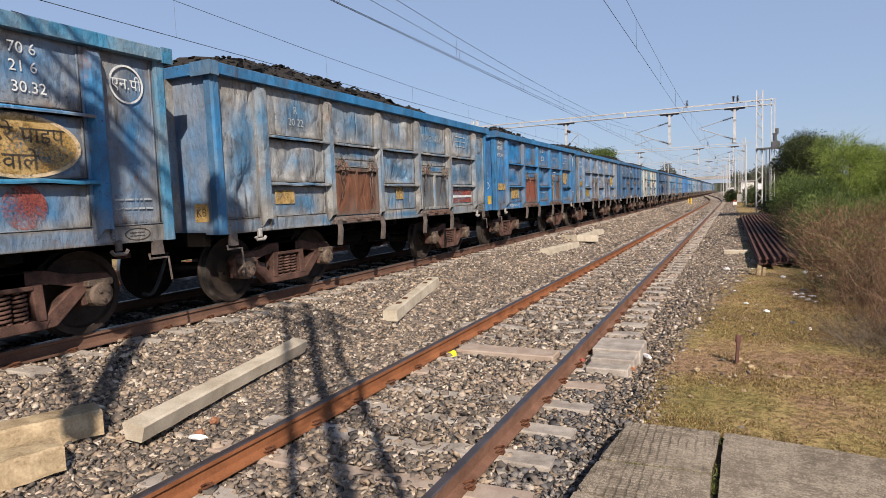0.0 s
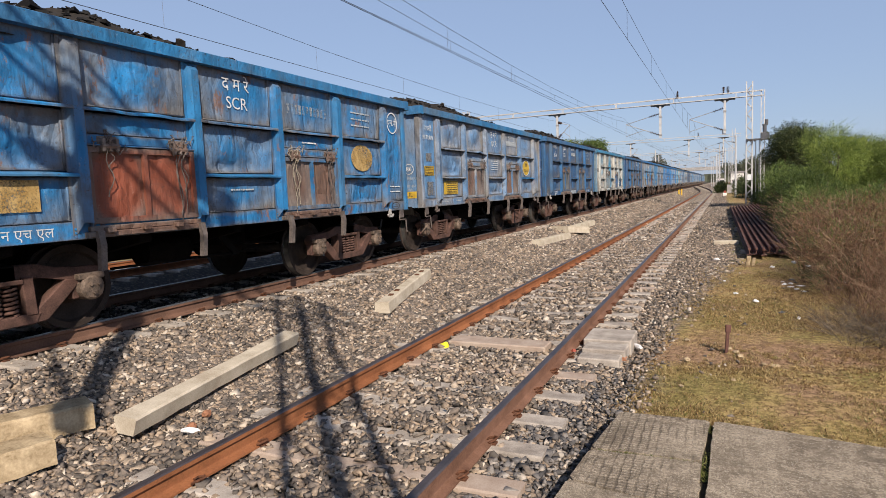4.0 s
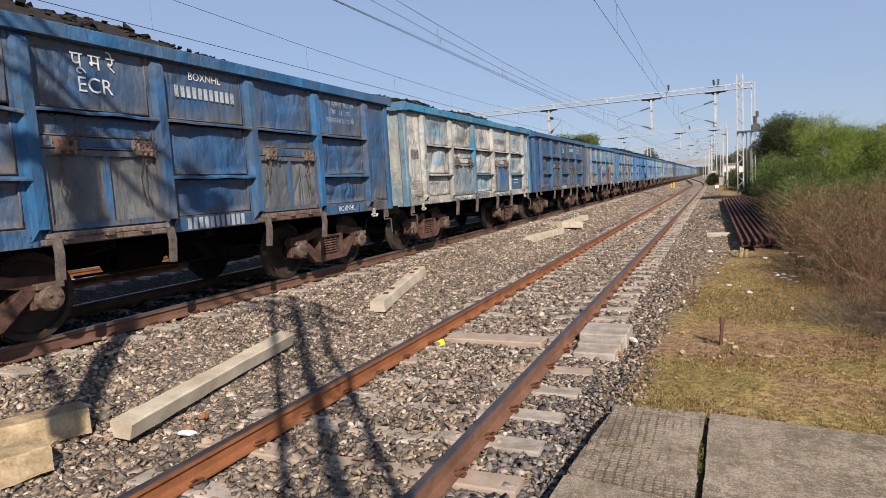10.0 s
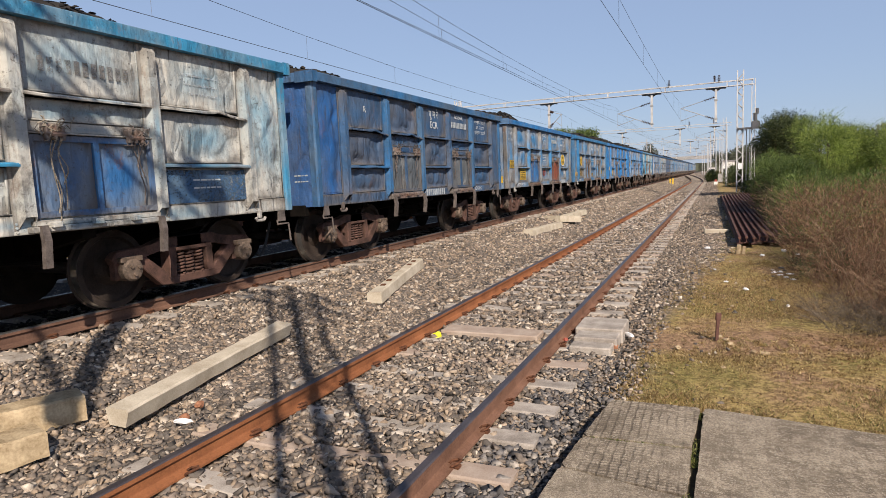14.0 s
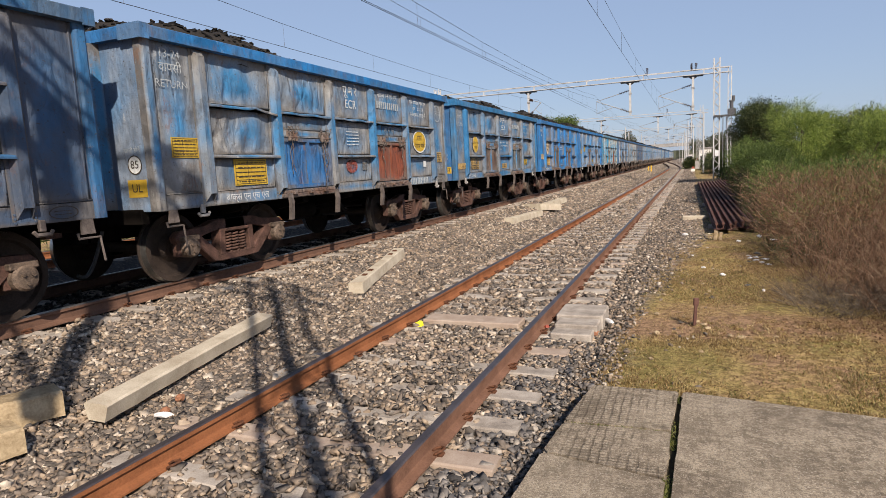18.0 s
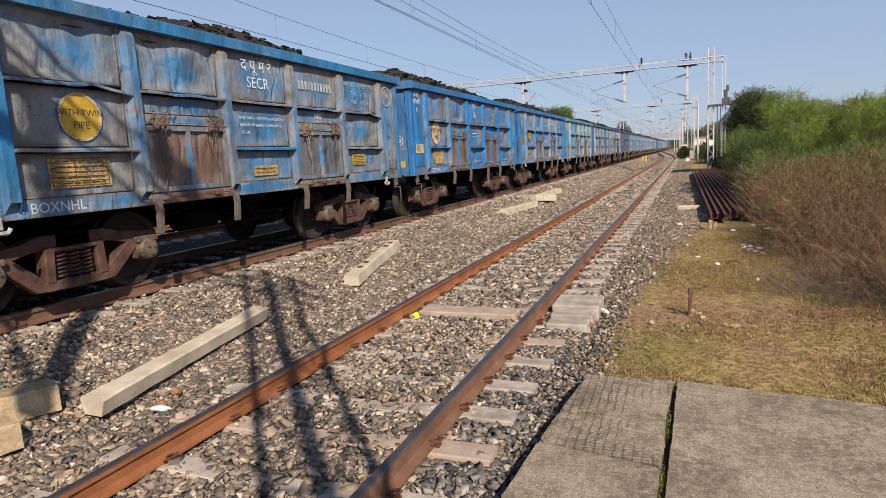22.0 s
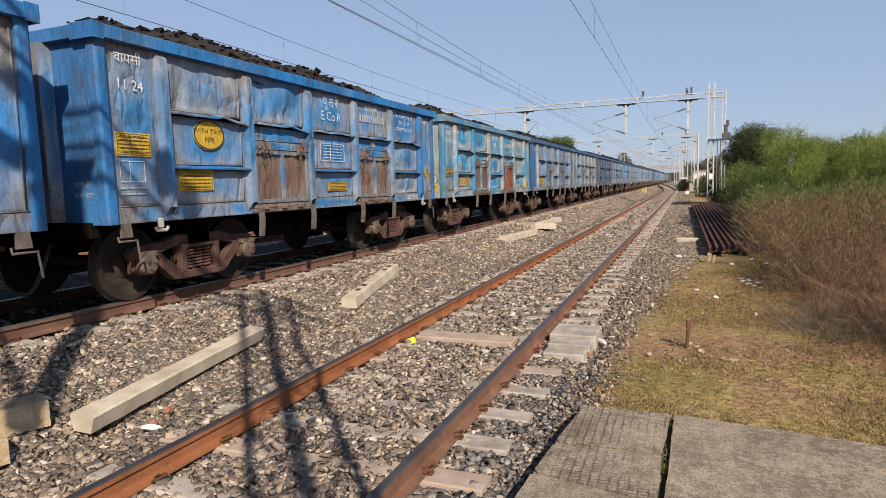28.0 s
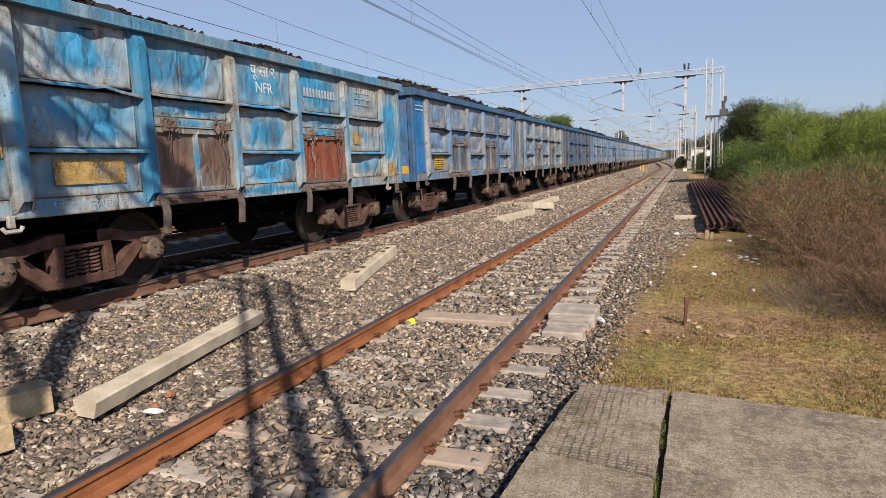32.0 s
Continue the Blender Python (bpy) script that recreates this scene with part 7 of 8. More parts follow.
# ---- stack of old rails ----
def rail_stack():
    rng = random.Random(4)
    st = empty("rail_stack")
    tagged(st, "stack of old rusty brown rails lying on the ground", "rail stack")
    for i in range(10):
        x = 0.62 + 0.155 * i
        y0 = 16.7 + rng.uniform(-0.3, 0.4)
        L = 29.0 + rng.uniform(-1, 1)
        bm = bmesh.new()
        lo = [bm.verts.new((x + u, y0, v)) for u, v in RAIL]
        hi = [bm.verts.new((x + u + 0.02 * i - 0.1, y0 + L, v)) for u, v in RAIL]
        k = len(RAIL)
        for j in range(k):
            bm.faces.new((lo[j], lo[(j + 1) % k], hi[(j + 1) % k], hi[j]))
        bm.faces.new(lo)
        bm.faces.new(hi[::-1])
        put("old_rail", bm, "pile_rail", st, pose(0, 0, -0.06))
    for y in (17.8, 26, 35, 44):
        bm = bmesh.new()
        box(bm, 0.45, 2.2, y - 0.11, y + 0.11, -0.24, -0.055, 0.01)
        put("bearer", bm, "sleeper", st)


rail_stack()


# ---- far things along the line ----
def hut(x0, x1, y0, y1, z1, label):
    h = empty("hut", pose((x0 + x1) / 2, (y0 + y1) / 2, -0.25))
    tagged(h, label, "hut")
    hx, hy = (x1 - x0) / 2, (y1 - y0) / 2
    w = bmesh.new()
    box(w, -hx, hx, -hy, hy, 0, z1, 0.02)
    put("wall", w, "white_wall", h)
    r = bmesh.new()
    box(r, -hx - 0.25, hx + 0.25, -hy - 0.25, hy + 0.25, z1, z1 + 0.16, 0.02)
    put("roof", r, "roof_grey", h)
    for x in (-hx * 0.45, hx * 0.45):
        b = bmesh.new()
        box(b, x - 0.35, x + 0.35, -hy - 0.04, -hy + 0.02, 1.0, 2.0, 0.01)
        put("window", b, "window_dark", h)


hut(1.4, 3.3, 112.0, 116.0, 3.2, "small white-washed lineside hut with flat roof")
hut(-1.0, 0.6, 190.0, 194.0, 2.4, "small pale lineside cabin")


def marker(x, y, parts, label, category):
    p = empty("trackside_marker", pose(x, y, ground_level(x, y)))
    tagged(p, label, category)
    for name, dims, mat in parts:
        b = bmesh.new()
        box(b, *dims, 0.01)
        put(name, b, mat, p)


marker(-5.35, 92.0, (("post", (-0.25, -0.08, -0.1, 0.1, -0.1, 0.72), "sign_yellow"), ("post", (0.12, 0.29, -0.1, 0.1, -0.1, 0.80), "sign_yellow")), "pair of short yellow marker posts", "marker post")
marker(0.35, 84.0, (("base", (-0.22, 0.22, -0.2, 0.2, -0.1, 0.35), "white_wall"), ("head", (-0.14, 0.14, -0.1, 0.1, 0.35, 0.62), "red_paint")), "white and red lineside signal box", "signal box")
marker(1.05, 100.0, (("box", (-0.35, 0.35, -0.3, 0.3, -0.1, 1.2), "roof_grey"),), "white painted lineside equipment cabinet", "cabinet")


def pole(x, y, h, label="thin grey lineside pole with a bracket", arm=1.2):
    p = empty("line_pole", pose(x, y, -0.3))
    tagged(p, label, "pole", "lineside poles")
    b = bmesh.new()
    rod(b, (0, 0, 0), (0, 0, h), 0.11, 8, 0.08)
    put("shaft", b, "steel_grey", p)
    b = bmesh.new()
    rod(b, (0, 0, h - 0.8), (-arm, 0, h - 0.5), 0.035, 6)
    rod(b, (0, 0, h - 1.6), (-arm, 0, h - 0.5), 0.03, 6)
    put("bracket", b, "steel_old", p)
    put("insulator", insulator_bm((-0.1, 0, h - 0.78), (-0.5, 0, h - 0.68)), "insulator", p)


for x, y, h in ((-0.4, 128, 8.8), (0.6, 140, 8.6), (-1.3, 168, 8.6), (-1.0, 180, 9), (-2.5, 225, 9), (-3.5, 240, 8.6), (-12.0, 128, 8.5), (-12.0, 172, 8.5), (-13.5, 230, 9), (1.4, 76.0, 7.0)):
    pole(x, y, h)
bridge = empty("footbridge", pose(0, 285, 0))
tagged(bridge, "grey footbridge far down the line", "footbridge")
fb = bmesh.new()
box(fb, -26, 16, -1.2, 1.2, 6.2, 7.6, 0.05)
put("deck", fb, "roof_grey", bridge)
for x in (-25, -16, 4, 15):
    fb = bmesh.new()
    box(fb, x - 0.3, x + 0.3, -1, 1, -0.4, 6.2)
    put("pier", fb, "roof_grey", bridge)


# ---- small things ----
def lump(name, x, y, z, sx, sy, sz, mat, label, category, seed):
    bm = bmesh.new()
    bmesh.ops.create_icosphere(bm, subdivisions=2, radius=1.0)
    for v in bm.verts:
        v.co *= 1 + 0.45 * noise.noise(v.co * 1.7 + Vector((seed * 3.1, 0, 0)))
        v.co = Vector((v.co.x * sx, v.co.y * sy, v.co.z * sz))
    tagged(put(name, bm, mat, None, pose(x, y, z, 0, 0, seed * 40)), label, category)


lump("cloth_scrap", -3.22, 6.88, -0.15, 0.06, 0.05, 0.045, "yellow_cloth", "bright yellow scrap of cloth on a sleeper", "litter", 1)
lump("brick_piece", -1.04, 7.02, -0.18, 0.045, 0.055, 0.035, "brick_orange", "orange broken brick beside the blocks", "brick", 2)
lump("plastic_bottle", -0.93, 7.55, -0.17, 0.11, 0.03, 0.03, "plastic_white", "crushed white plastic bottle", "litter", 3)
lump("red_wrapper", -1.60, 7.05, -0.14, 0.035, 0.025, 0.02, "red_paint", "small red wrapper by the rail", "litter", 4)
lump("plastic_cup", -4.28, 3.75, -0.20, 0.09, 0.03, 0.03, "plastic_white", "white plastic scrap under the sleeper", "litter", 5)
lump("brick_piece", -4.38, 3.86, -0.215, 0.045, 0.04, 0.035, "brick_orange", "rusty stone wedged under the sleeper", "stone", 6)
lump("brick_piece", -4.50, 4.15, -0.215, 0.045, 0.04, 0.035, "brick_orange", "rusty stone wedged under the sleeper", "stone", 7)
rngl = random.Random(77)
for i, (x, y) in enumerate(((0.8, 9.95), (0.98, 9.6), (0.22, 11.5), (1.15, 12.7), (1.25, 12.9), (1.05, 12.6), (0.05, 12.9), (1.55, 13.6), (1.7, 13.9), (1.9, 13.4), (1.35, 14.2), (0.5, 10.8), (1.0, 12.2), (1.12, 12.35), (1.2, 12.1), (1.05, 12.9), (1.22, 13.2), (1.3, 12.5), (0.9, 13.4), (1.28, 11.9), (-0.35, 12.4), (-0.1, 14.6), (2.1, 13.1))):
    lump("plastic_scrap", x, y, -0.15 + (0.22 if y > 13.3 else 0), rngl.uniform(0.03, 0.075), rngl.uniform(0.02, 0.05), rngl.uniform(0.012, 0.03), "plastic_white" if i % 4 else "dark_box", "crumpled pale plastic litter on dry grass", "litter", i + 10)
for i in range(24):
    x, y = rngl.uniform(-0.6, 0.9), rngl.choice((rngl.uniform(7.1, 8.1), rngl.uniform(5.6, 15)))
    lump("loose_stone", x, y, -0.17, rngl.uniform(0.015, 0.04), rngl.uniform(0.015, 0.04), rngl.uniform(0.012, 0.025), "tan_concrete", "pale loose stone lying on the grass", "stone", i + 40)

stake = bmesh.new()
box(stake, -0.018, 0.018, -0.012, 0.012, -0.1, 0.30, 0.003)
box(stake, -0.03, 0.03, -0.016, 0.016, 0.24, 0.33, 0.006)
tagged(put("iron_stake", stake, "pile_rail", None, pose(0.05, 7.58, -0.18, 2, 3, 20)), "rusty iron stake driven into the ground", "stake")
kerb = bmesh.new()
box(kerb, -0.35, 0.35, -0.12, 0.12, -0.15, 0.14, 0.02)
tagged(put("concrete_block", kerb, "old_concrete", None, pose(0.12, 20.6, -0.2)), "pale concrete block beside the rail stack", "concrete block")
stub = bmesh.new()
box(stub, -0.09, 0.0, -0.04, 0.04, -0.1, 0.22, 0.01)
box(stub, 0.03, 0.10, -0.03, 0.03, -0.1, 0.20, 0.01)
tagged(put("wooden_stub", stub, "tan_concrete", None, pose(0.58, 15.4, -0.17, 0, 8, 0)), "short weathered wooden stub in the grass", "wood")

# ---- plants ----
LEAF_V = np.array([(0, 0, 0), (0.5, 0.28, 0.06), (1, 0, 0), (0.5, -0.28, 0.06)], float)
LEAF_F = np.array([(0, 1, 2, 3)])


def blobs_points(rng, blobs, n, lo=0.55):
    """Points in the outer part of uneven round masses."""
    out = []
    wts = np.array([b[3] * b[4] * b[5] for b in blobs]) ** 0.67
    pick = rng.choice(len(blobs), n, p=wts / wts.sum())
    d = rng.normal(size=(n, 3))
    d /= np.linalg.norm(d, axis=1)[:, None]
    r = lo + (1.04 - lo) * rng.random(n) ** 0.6
    b = np.array(blobs)[pick]
    lump = np.array([1 + 0.30 * noise.noise((*(v * 2.3 + b_[:3]),)) + 0.35 * noise.noise((*(v * 5.1 + b_[:3]),)) for v, b_ in zip(d, b)])
    return b[:, :3] + d * b[:, 3:6] * (r * lump)[:, None], d


def leaf_cloud(name, blobs, n, size, mat, parent, seed, up=0.3, thin=0.5):
    rng = np.random.default_rng(seed)
    p, d = blobs_points(rng, blobs, n)
    t = random_turns(rng, n)
    s = size * rng.uniform(0.6, 1.4, (n, 1)) * np.array([[1.0, thin, 1.0]])
    v, f = repeat_shape(LEAF_V, LEAF_F, p, t, s)
    keep = v.reshape(n, -1, 3)[:, :, 2].min(1) > -0.25
    v, f = repeat_shape(LEAF_V, LEAF_F, p[keep], t[keep], s[keep])
    return soup(name, v, f, mat, parent)


def sprays(name, roots, rng, length, spread, mat, parent, per=7, r=0.004, leaf=None, droop=0.0):
    """Thin branching stems that lean out from their roots; three-sided rods."""
    tri = [(math.cos(a), math.sin(a)) for a in (0, 2.094, 4.189)]
    V, F = [], []
    def stem(a, b, r0, r1):
        n = len(V)
        d = (b - a).normalized()
        u = d.orthogonal().normalized()
        w = d.cross(u)
        for c, s in tri:
            V.append(a + (u * c + w * s) * r0)
        for c, s in tri:
            V.append(b + (u * c + w * s) * r1)
        for i in range(3):
            F.append((n + i, n + (i + 1) % 3, n + 3 + (i + 1) % 3, n + 3 + i))
    for root in roots:
        for _ in range(per):
            L = length * rng.uniform(0.5, 1.15)
            d = Vector((rng.gauss(0, spread), rng.gauss(0, spread), 1)).normalized()
            p = Vector(root)
            for k in range(3):
                q = p + d * L / 3
                stem(p, q, r * (1 - 0.28 * k), r * (0.75 - 0.25 * k))
                if k:
                    for _ in range(2):
                        e = (d + Vector((rng.gauss(0, 0.7), rng.gauss(0, 0.7), rng.gauss(0.1, 0.4)))).normalized()
                        stem(q, q + e * L * rng.uniform(0.15, 0.35), r * 0.5, r * 0.2)
                p = q
                d = (d + Vector((rng.gauss(0, 0.25), rng.gauss(0, 0.25), rng.gauss(-droop, 0.15)))).normalized()
    return soup(name, [tuple(v) for v in V], F, mat, parent)


def tree(label, x, y, height, blobs, leaves, leaf_size, mat, seed, trunk_r=0.14, name="tree"):
    t = empty(name, pose(x, y, -0.25))
    tagged(t, label, "tree")
    rng = random.Random(seed)
    bm = bmesh.new()
    top = Vector((0, 0, height * 0.55))
    rod(bm, (0, 0, 0), top * 0.5, trunk_r, 8, trunk_r * 0.8)
    rod(bm, top * 0.5, top, trunk_r * 0.8, 8, trunk_r * 0.5)
    for b in blobs:
        tip = Vector(b[:3])
        s = Vector((0, 0, height * rng.uniform(0.2, 0.5)))
        mid = s.lerp(tip, 0.55) + Vector((rng.uniform(-.2, .2), rng.uniform(-.2, .2), 0.1))
        rod(bm, s, mid, trunk_r * 0.5, 6, trunk_r * 0.3)
        rod(bm, mid, tip, trunk_r * 0.3, 6, trunk_r * 0.1)
    put("trunk", bm, "bark", t)
    leaf_cloud("crown", blobs, leaves, leaf_size, mat, t, seed)
    return t


def bush_blobs(seed, n, cx, cy, cz, rx, ry, rz, size):
    rng = random.Random(seed)
    return [(cx + rng.uniform(-rx, rx), cy + rng.uniform(-ry, ry), cz + rng.uniform(-rz, rz), size * rng.uniform(0.7, 1.3), size * rng.uniform(0.7, 1.3), size * rng.uniform(0.6, 1.1)) for _ in range(n)]


def feathery(name, blobs, n, size, mat, parent, seed, thin=0.34, lift=0.35):
    """Narrow leaf sprays that point outwards and up."""
    rng = np.random.default_rng(seed)
    p, d = blobs_points(rng, blobs, n, 0.5)
    d = d + rng.normal(scale=0.55, size=d.shape) + np.array([0, 0, lift])
    d /= np.linalg.norm(d, axis=1)[:, None]
    a = np.cross(d, rng.normal(size=d.shape))
    a /= np.linalg.norm(a, axis=1)[:, None]
    t = np.stack([d, a, np.cross(d, a)], 2)
    s = size * rng.uniform(0.5, 1.5, (n, 1)) * np.array([[1.0, thin, 0.6]])
    keep = p[:, 2] > 0.0
    v, f = repeat_shape(LEAF_V, LEAF_F, p[keep], t[keep], s[keep])
    return soup(name, v, f, mat, parent)


def bush(label, x, y, blobs, leaves, size, mat, seed, plumes=0, plume_len=0.7):
    b = empty("green_bush", pose(x, y, -0.25))
    tagged(b, label, "bush")
    rng = random.Random(seed)
    bm = bmesh.new()
    for q in blobs:
        tip = Vector(q[:3])
        foot = Vector((tip.x * 0.5 + rng.uniform(-0.3, 0.3), tip.y * 0.5 + rng.uniform(-0.3, 0.3), 0))
        mid = foot.lerp(tip, 0.5) + Vector((rng.uniform(-0.15, 0.15), rng.uniform(-0.15, 0.15), 0.1))
        path_rod(bm, [foot, mid, tip], 0.022, 5)
    put("stem", bm, "bark", b)
    feathery("foliage", blobs, leaves, size, mat, b, seed)
    if plumes:
        V, F = [], []
        rn = np.random.default_rng(seed)
        P, T, S = [], [], []
        for _ in range(plumes):
            q = rng.choice(blobs)
            a = rng.uniform(0, math.tau)
            base = Vector((q[0] + q[3] * 0.7 * math.cos(a), q[1] + q[4] * 0.7 * math.sin(a), q[2] + q[5] * rng.uniform(0.35, 0.75)))
            dr = Vector((0.45 * math.cos(a) + 0.25, 0.45 * math.sin(a), 1)).normalized()
            L = plume_len * rng.uniform(0.5, 1.2)
            for k in range(26):
                u = k / 26
                c = base + dr * L * u + Vector((0.22, 0, -0.12)) * L * u * u
                P.append(c)
                e = (dr + Vector((rng.gauss(0, 0.6), rng.gauss(0, 0.6), rng.gauss(0, 0.3)))).normalized()
                n_ = e.orthogonal().normalized()
                T.append(np.array([e, n_, e.cross(n_)]).T)
                S.append([0.085 * (1.1 - u), 0.018, 0.03])
        v, f = repeat_shape(LEAF_V, LEAF_F, np.array([p[:] for p in P]), np.array(T), np.array(S))
        soup("plume", v, f, mat, b)
    return b


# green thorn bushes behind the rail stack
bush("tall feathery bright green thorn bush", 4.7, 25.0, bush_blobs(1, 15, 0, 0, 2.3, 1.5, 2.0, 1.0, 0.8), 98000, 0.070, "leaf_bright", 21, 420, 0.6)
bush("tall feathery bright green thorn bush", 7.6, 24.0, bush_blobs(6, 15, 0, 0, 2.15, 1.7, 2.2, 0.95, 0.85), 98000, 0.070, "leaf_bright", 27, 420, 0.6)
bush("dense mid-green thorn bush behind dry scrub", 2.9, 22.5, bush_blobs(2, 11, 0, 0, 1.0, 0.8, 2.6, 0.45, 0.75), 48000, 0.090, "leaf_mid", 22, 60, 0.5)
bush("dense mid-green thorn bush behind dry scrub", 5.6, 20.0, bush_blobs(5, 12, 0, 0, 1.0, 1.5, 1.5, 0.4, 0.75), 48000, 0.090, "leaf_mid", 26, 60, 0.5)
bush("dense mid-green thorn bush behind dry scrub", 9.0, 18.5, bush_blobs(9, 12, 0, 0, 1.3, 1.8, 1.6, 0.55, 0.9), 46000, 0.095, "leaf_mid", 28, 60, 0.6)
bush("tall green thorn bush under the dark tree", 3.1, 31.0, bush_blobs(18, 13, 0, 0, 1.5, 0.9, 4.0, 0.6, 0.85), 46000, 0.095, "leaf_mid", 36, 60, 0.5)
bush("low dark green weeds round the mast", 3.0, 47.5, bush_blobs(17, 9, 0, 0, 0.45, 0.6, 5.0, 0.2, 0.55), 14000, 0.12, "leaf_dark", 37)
for i in range(9):
    bush("dusty green scrub beyond the farther track", -17.5 - 0.6 * (i % 3), -6.0 + 8.0 * i, bush_blobs(70 + i, 8, 0, 0, 1.2, 1.2, 3.6, 0.5, 1.1), 3500, 0.26, "leaf_mid", 80 + i)
bush("low dark green bush by the mast foot", 3.6, 38.0, bush_blobs(10, 10, 0, 0, 1.0, 0.9, 4.0, 0.4, 0.9), 20000, 0.16, "leaf_dark", 29)
bush("dark green roadside bush", 5.5, 66.0, bush_blobs(11, 10, 0, 0, 1.6, 1.6, 5.0, 0.7, 1.3), 16000, 0.24, "leaf_dark", 30)
bush("dark green bush beside the line", 3.2, 74.0, bush_blobs(15, 9, 0, 0, 0.9, 0.9, 4.5, 0.4, 1.0), 14000, 0.2, "leaf_dark", 34)
bush("dark green bush beside the line", 3.3, 92.0, bush_blobs(16, 9, 0, 0, 1.2, 1.0, 5.0, 0.5, 1.2), 12000, 0.24, "leaf_dark", 35)
bush("low dusty green bush before the hut", 1.9, 106.0, bush_blobs(13, 6, 0, 0, 0.6, 0.8, 0.8, 0.25, 0.6), 5000, 0.2, "leaf_dark", 33)
bush("dark rounded bush near the hut", 0.2, 104.0, bush_blobs(12, 6, 0, 0, 0.9, 0.5, 1.0, 0.4, 0.8), 6000, 0.22, "leaf_dark", 31)
tree("round dark green tree beyond the bushes", 4.25, 48.0, 5.7, bush_blobs(3, 14, 0, 0, 3.9, 0.95, 1.6, 0.85, 1.05), 30000, 0.15, "leaf_dark", 23, 0.16)
tree("broad flat-topped tree behind the train", -17.3, 80.0, 8.0, bush_blobs(4, 16, 0, 0, 6.6, 3.0, 3.0, 0.5, 1.3), 26000, 0.22, "leaf_mid", 24, 0.2)
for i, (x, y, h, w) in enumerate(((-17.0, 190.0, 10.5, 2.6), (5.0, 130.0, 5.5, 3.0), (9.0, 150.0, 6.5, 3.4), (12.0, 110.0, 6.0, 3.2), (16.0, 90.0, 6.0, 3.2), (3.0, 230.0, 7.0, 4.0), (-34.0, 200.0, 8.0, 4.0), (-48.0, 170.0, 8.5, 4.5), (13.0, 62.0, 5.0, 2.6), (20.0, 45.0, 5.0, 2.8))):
    tree("distant haze-greyed green tree along the line", x, y, h, bush_blobs(30 + i, 9, 0, 0, h * 0.68, w * 0.6, w * 0.6, h * 0.16, w * 0.55), 5000, 0.45, "leaf_dusty", 60 + i, 0.2)
far = bmesh.new()
for i in range(110):
    a = -1.9 + 3.8 * i / 110
    r = 620 + 60 * math.sin(i * 1.7)
    h = 7 + 4 * noise.noise((i * 0.37, 0, 0)) + 2.5 * noise.noise((i * 1.3, 5, 0))
    x, y = r * math.sin(a), r * math.cos(a)
    prism(far, [(x + 16 * math.cos(k * math.tau / 7) + 4 * noise.noise((i, k, 1)), y + 10 * math.sin(k * math.tau / 7)) for k in range(7)], "z", -1, max(3.0, h))
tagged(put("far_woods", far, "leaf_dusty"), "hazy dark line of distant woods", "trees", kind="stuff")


def scrub(name, label, count, y0, y1, inner, width, length, mat, seed, per=9, spread=0.45, r=0.0055):
    rng = random.Random(seed)
    b = empty(name)
    tagged(b, label, "bush")
    roots = []
    for _ in range(count):
        y = y0 + (y1 - y0) * rng.random()
        x = inner(y) + width(y) * rng.random() ** 0.85
        roots.append((x, y, -0.2))
    g = sprays("dead_growth", roots, rng, length, spread, mat, b, per, r)
    g["kind"] = "stuff"


edge = lambda y: 1.72 - 0.10 * min(y - 8, 3.5) if y < 11.5 else (1.35 + 0.03 * (y - 11.5) if y < 15 else 1.6)
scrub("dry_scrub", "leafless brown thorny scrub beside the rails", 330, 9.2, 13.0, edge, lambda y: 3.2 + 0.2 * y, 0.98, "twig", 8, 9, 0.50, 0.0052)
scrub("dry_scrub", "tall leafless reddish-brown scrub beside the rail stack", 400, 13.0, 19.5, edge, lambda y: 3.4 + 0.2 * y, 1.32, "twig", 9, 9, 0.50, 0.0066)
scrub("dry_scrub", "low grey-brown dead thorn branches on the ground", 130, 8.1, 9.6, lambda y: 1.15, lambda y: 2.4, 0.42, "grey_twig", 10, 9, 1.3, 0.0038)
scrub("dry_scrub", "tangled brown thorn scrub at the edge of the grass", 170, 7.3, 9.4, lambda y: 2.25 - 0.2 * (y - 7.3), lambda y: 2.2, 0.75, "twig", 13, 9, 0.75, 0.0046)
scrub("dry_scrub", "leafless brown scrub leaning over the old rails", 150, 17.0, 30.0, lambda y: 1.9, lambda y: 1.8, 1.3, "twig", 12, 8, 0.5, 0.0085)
# sparse live leaves low in the scrub
lv = empty("weed_patch")
tagged(lv, "dull green weeds among dead stems", "weeds")
feathery("weed_leaves", [(1.9, 11.6, 0.05, 0.7, 0.8, 0.4), (2.6, 12.4, 0.1, 1.0, 0.9, 0.5), (3.6, 12.0, 0.1, 1.1, 0.9, 0.5), (2.9, 10.2, 0.0, 0.9, 0.6, 0.3), (4.4, 13.5, 0.4, 1.2, 1.2, 0.6)], 9000, 0.05, "leaf_dark", lv, 40, 0.3)["kind"] = "stuff"
feathery("green_growth", [(2.6, 13.6, 0.5, 1.2, 1.4, 0.5), (4.2, 14.5, 0.6, 1.8, 1.8, 0.6), (3.0, 17.0, 0.7, 1.4, 2.2, 0.7), (6.0, 15.5, 0.7, 1.8, 2.0, 0.7)], 26000, 0.055, "leaf_mid", lv, 41, 0.3)["kind"] = "stuff"


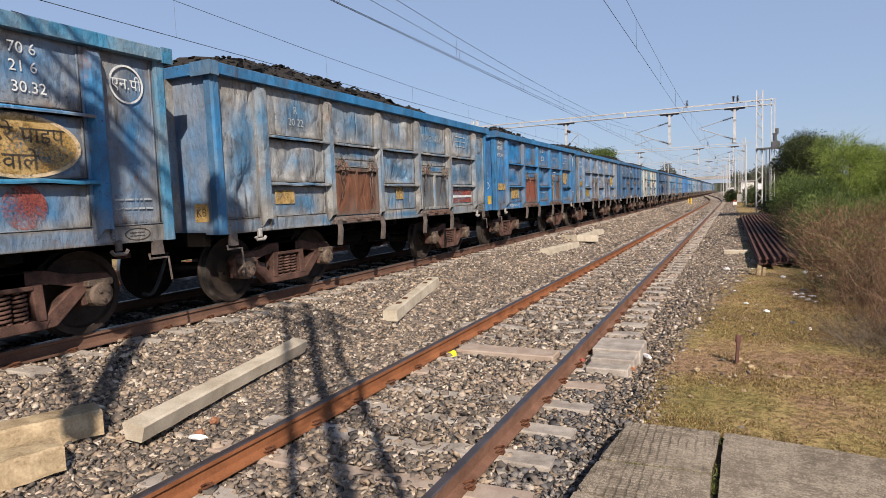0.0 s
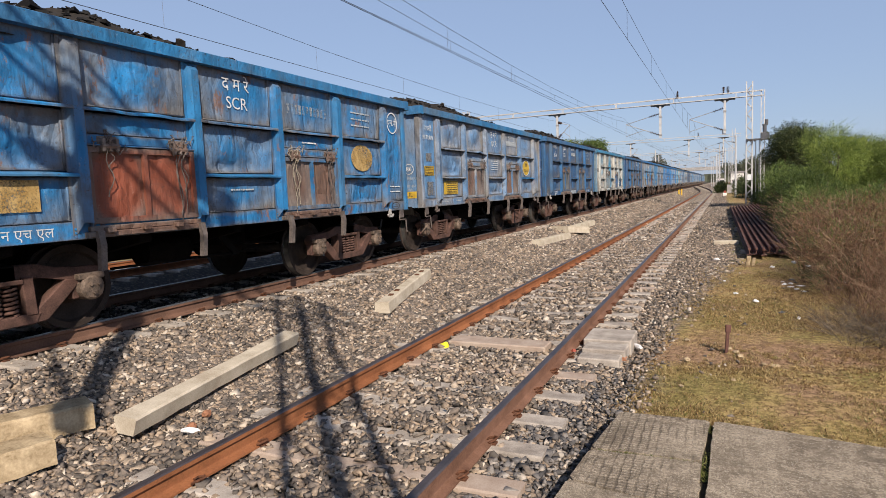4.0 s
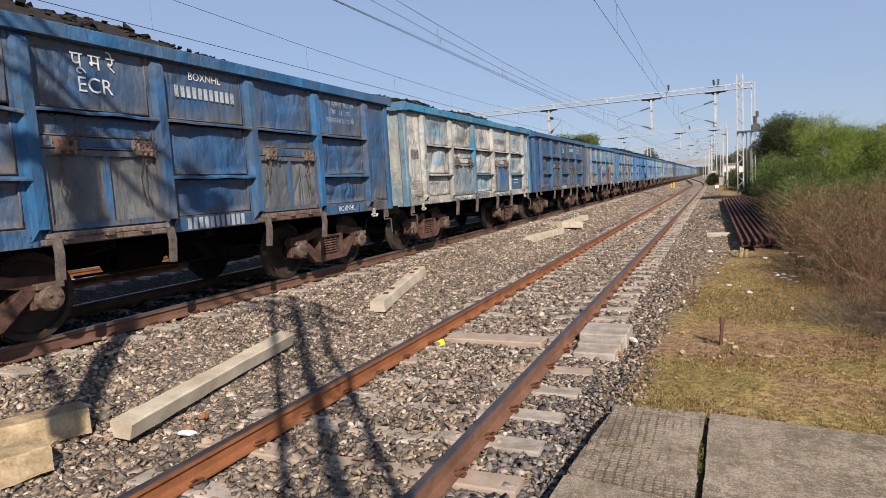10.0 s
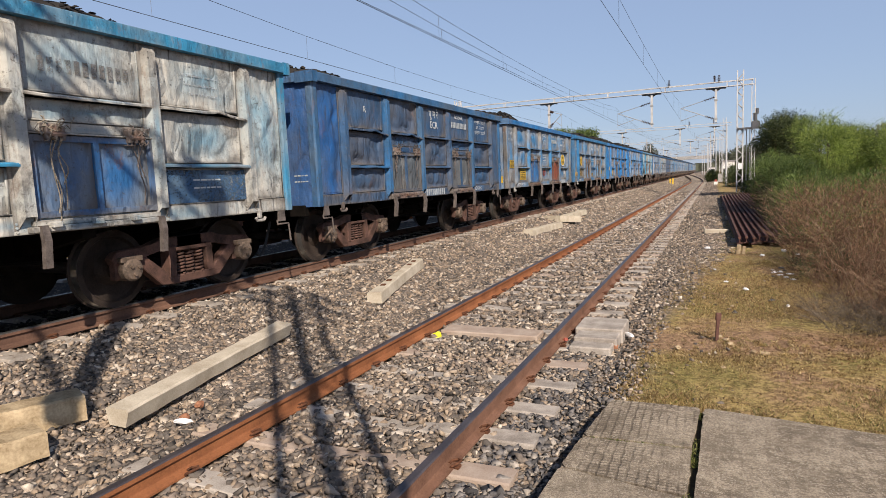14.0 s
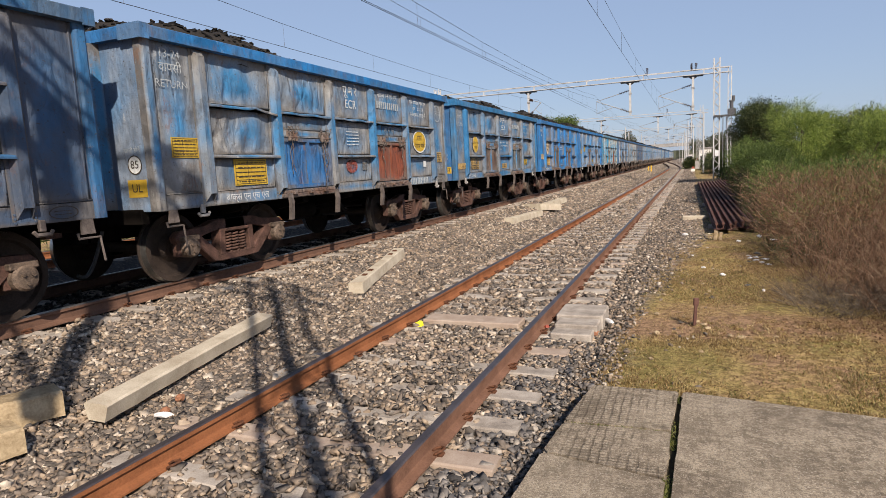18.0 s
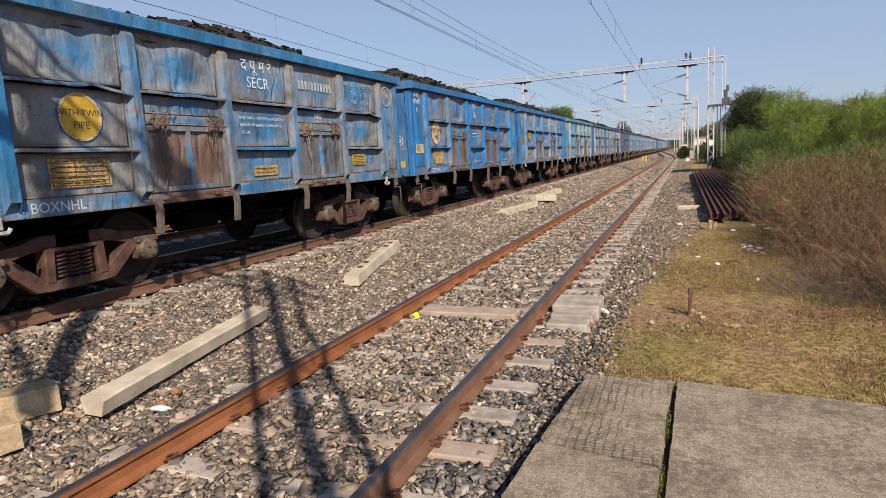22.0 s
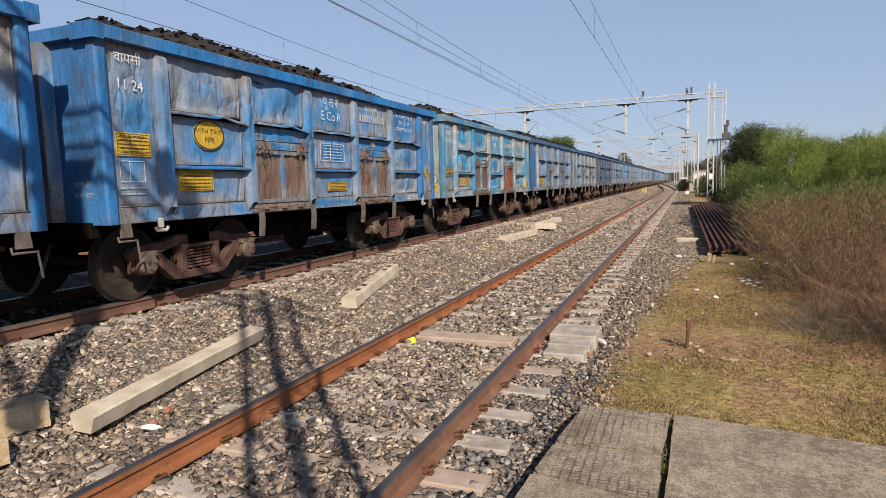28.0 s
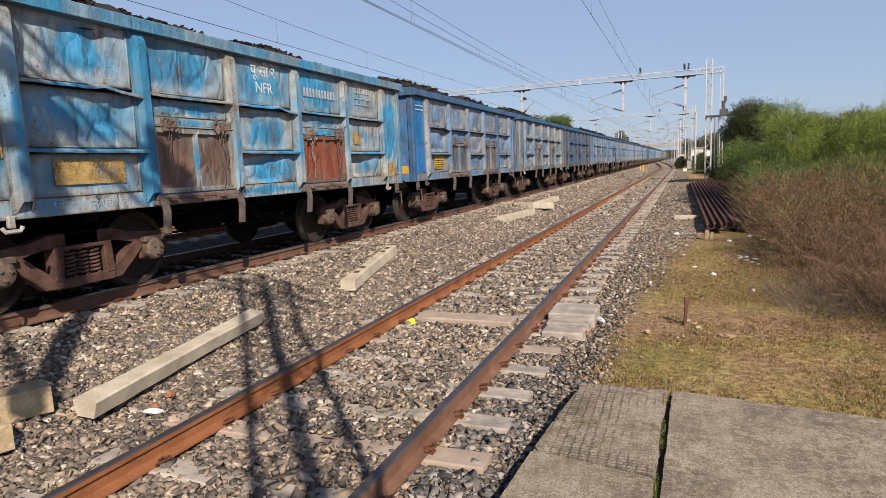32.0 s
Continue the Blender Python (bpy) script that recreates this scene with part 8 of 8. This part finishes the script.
def blades(name, label, n, x0, x1, y0, y1, mat, seed, h0, h1, density, lean=1.1, base_z=None):
    """Grass blades: thin triangles leaning every way, thick where density says so."""
    rng = np.random.default_rng(seed)
    xs, ys = rng.uniform(x0, x1, n), y0 + (y1 - y0) * rng.random(n) ** 1.25
    k = np.array([density(x, y) for x, y in zip(xs, ys)]) > rng.random(n)
    xs, ys = xs[k], ys[k]
    n = len(xs)
    zs = np.array([ground_level(x, y) for x, y in zip(xs, ys)])
    if base_z is not None:
        zs = np.full(n, base_z)
    h = rng.uniform(h0, h1, n) * np.array([0.80 + 0.7 * max(0.0, noise.noise((x * 9.0, y * 8.0, 1.0)) + 0.2) for x, y in zip(xs, ys)])
    a, b = rng.uniform(0, math.tau, n), rng.uniform(0, math.tau, n)
    w = rng.uniform(0.0025, 0.0065, n)
    base = np.stack([xs, ys, zs - 0.005], 1)
    side = np.stack([np.cos(b) * w, np.sin(b) * w, 0 * w], 1)
    tip = base + np.stack([np.cos(a) * h * lean * rng.random(n), np.sin(a) * h * lean * rng.random(n), h * rng.uniform(0.3, 1, n)], 1)
    v = np.stack([base - side, base + side, tip], 1).reshape(-1, 3)
    ob = soup(name, v, np.arange(3 * n).reshape(-1, 3), mat)
    tagged(ob, label, "grass", kind="stuff")


def turf(x, y):
    if x < 1.1 and y < 5.02 or y < 4.9 - 0.13 * x:
        return 0.0
    e = min(1.0, max(0.0, (x + 0.95 - 0.03 * (y - 5)) * 1.6))
    bare = 0.55 + 1.0 * noise.noise((x * 0.9, y * 0.8, 3.0)) + 0.7 * noise.noise((x * 3.1, y * 2.6, 7.0))
    bare += 1.3 * noise.noise((x * 9.0, y * 8.0, 1.0)) + 0.28
    bare -= 0.75 * max(0.0, 1 - abs(y - 7.6 + 0.15 * x) / 0.8)
    return e * min(1.0, max(0.03, bare)) * (1.0 if x < 1.2 else max(0.3, 1.0 - 0.5 * (x - 1.2)))


blades("dry_grass", "short dry straw-coloured grass over earth", 520000, -0.9, 5.0, 4.3, 15.5, "grass_dry", 50, 0.014, 0.048, turf)
blades("green_grass", "thin green grass patches among dry grass", 150000, -0.7, 4.0, 4.8, 22.0, "grass_green", 51, 0.012, 0.045, lambda x, y: turf(x, y) * max(0.0, (0.55 if 8.3 < y < 11 and x < 1.0 else 0.0) + 0.1 + 1.8 * noise.noise((x * 1.1, y * 0.8, 9.0))))
blades("joint_grass", "green weeds growing in the slab joint", 9000, -0.15, -0.055, 2.7, 4.98, "grass_green", 52, 0.012, 0.04, lambda x, y: max(0, 0.28 - 0.12 * (y - 2.7) + 1.3 * noise.noise((0, y * 2.5, 1))), 1.1, SLAB_Z - 0.02)
blades("joint_grass", "dry weeds in the cross joint of the slabs", 1500, -0.80, -0.17, 4.205, 4.25, "grass_green", 53, 0.012, 0.03, lambda x, y: max(0, 0.4 + noise.noise((x * 4, 0, 1))), 1.1, SLAB_Z - 0.01)


def leaf_litter():
    """Small dead leaves and stalks lying flat over the earth, thickest under the scrub."""
    rng = np.random.default_rng(61)
    n = 60000
    xs, ys = rng.uniform(-0.7, 4.5, n), rng.uniform(4.9, 14.0, n)
    k = np.array([(0.12 + 0.75 * min(1.0, max(0.0, (x - 0.1 + 0.1 * (y - 6)) * 0.7))) * max(0.0, 0.6 + noise.noise((x * 1.3, y * 1.1, 2.0))) * (y > 5.06 - 0.13 * max(0.0, x)) for x, y in zip(xs, ys)]) > rng.random(n)
    xs, ys = xs[k], ys[k]
    zs = np.array([ground_level(x, y) for x, y in zip(xs, ys)]) + rng.uniform(0.004, 0.03, len(xs))
    v, f = repeat_shape(LEAF_V, LEAF_F, np.stack([xs, ys, zs], 1), flat_turns(rng, len(xs), 0.5), rng.uniform(0.015, 0.045, (len(xs), 1)) * np.array([[1.0, 0.6, 0.6]]))
    tagged(soup("leaf_litter", v, f, "dead_leaf"), "brown dead leaves and stalks scattered over the grass", "leaf litter", kind="stuff")


leaf_litter()
# withered leaves and seed heads still hanging in the scrub
wl = empty("withered_growth")
tagged(wl, "withered brown leaves and seed heads among thorny stems", "bush")
feathery("withered_leaves", [(2.3, 12.5, 0.45, 1.0, 1.6, 0.5), (3.6, 13.0, 0.6, 1.5, 1.8, 0.65), (5.2, 14.0, 0.7, 1.8, 2.2, 0.7), (2.6, 16.0, 0.6, 1.1, 2.4, 0.7), (4.2, 17.0, 0.8, 1.7, 2.4, 0.8)], 30000, 0.06, "dead_leaf", wl, 71, 0.35, 0.3)["kind"] = "stuff"
feathery("low_leaves", [(1.75, 12.2, 0.05, 0.5, 1.0, 0.25), (1.9, 15.5, 0.15, 0.5, 2.0, 0.4), (1.95, 20.0, 0.35, 0.55, 3.5, 0.6), (2.1, 26.0, 0.5, 0.6, 4.0, 0.7)], 16000, 0.07, "leaf_dark", wl, 72, 0.3)["kind"] = "stuff"


# ---- what moves ----
def motions():
    for k, (w, sets) in enumerate(TRAIN):
        walk(w, [(2.0 * i, wagon_pose(k, 2.0 * i)) for i in range(17)])
        if k > 13:
            continue
        for ws in sets:
            y = ws.location.y
            walk(ws, [(0.2 * i, pose(0, y, RADIUS, math.degrees((RUN[0] - run_at(0.2 * i)) / RADIUS), 0, 0)) for i in range(161)])


motions()
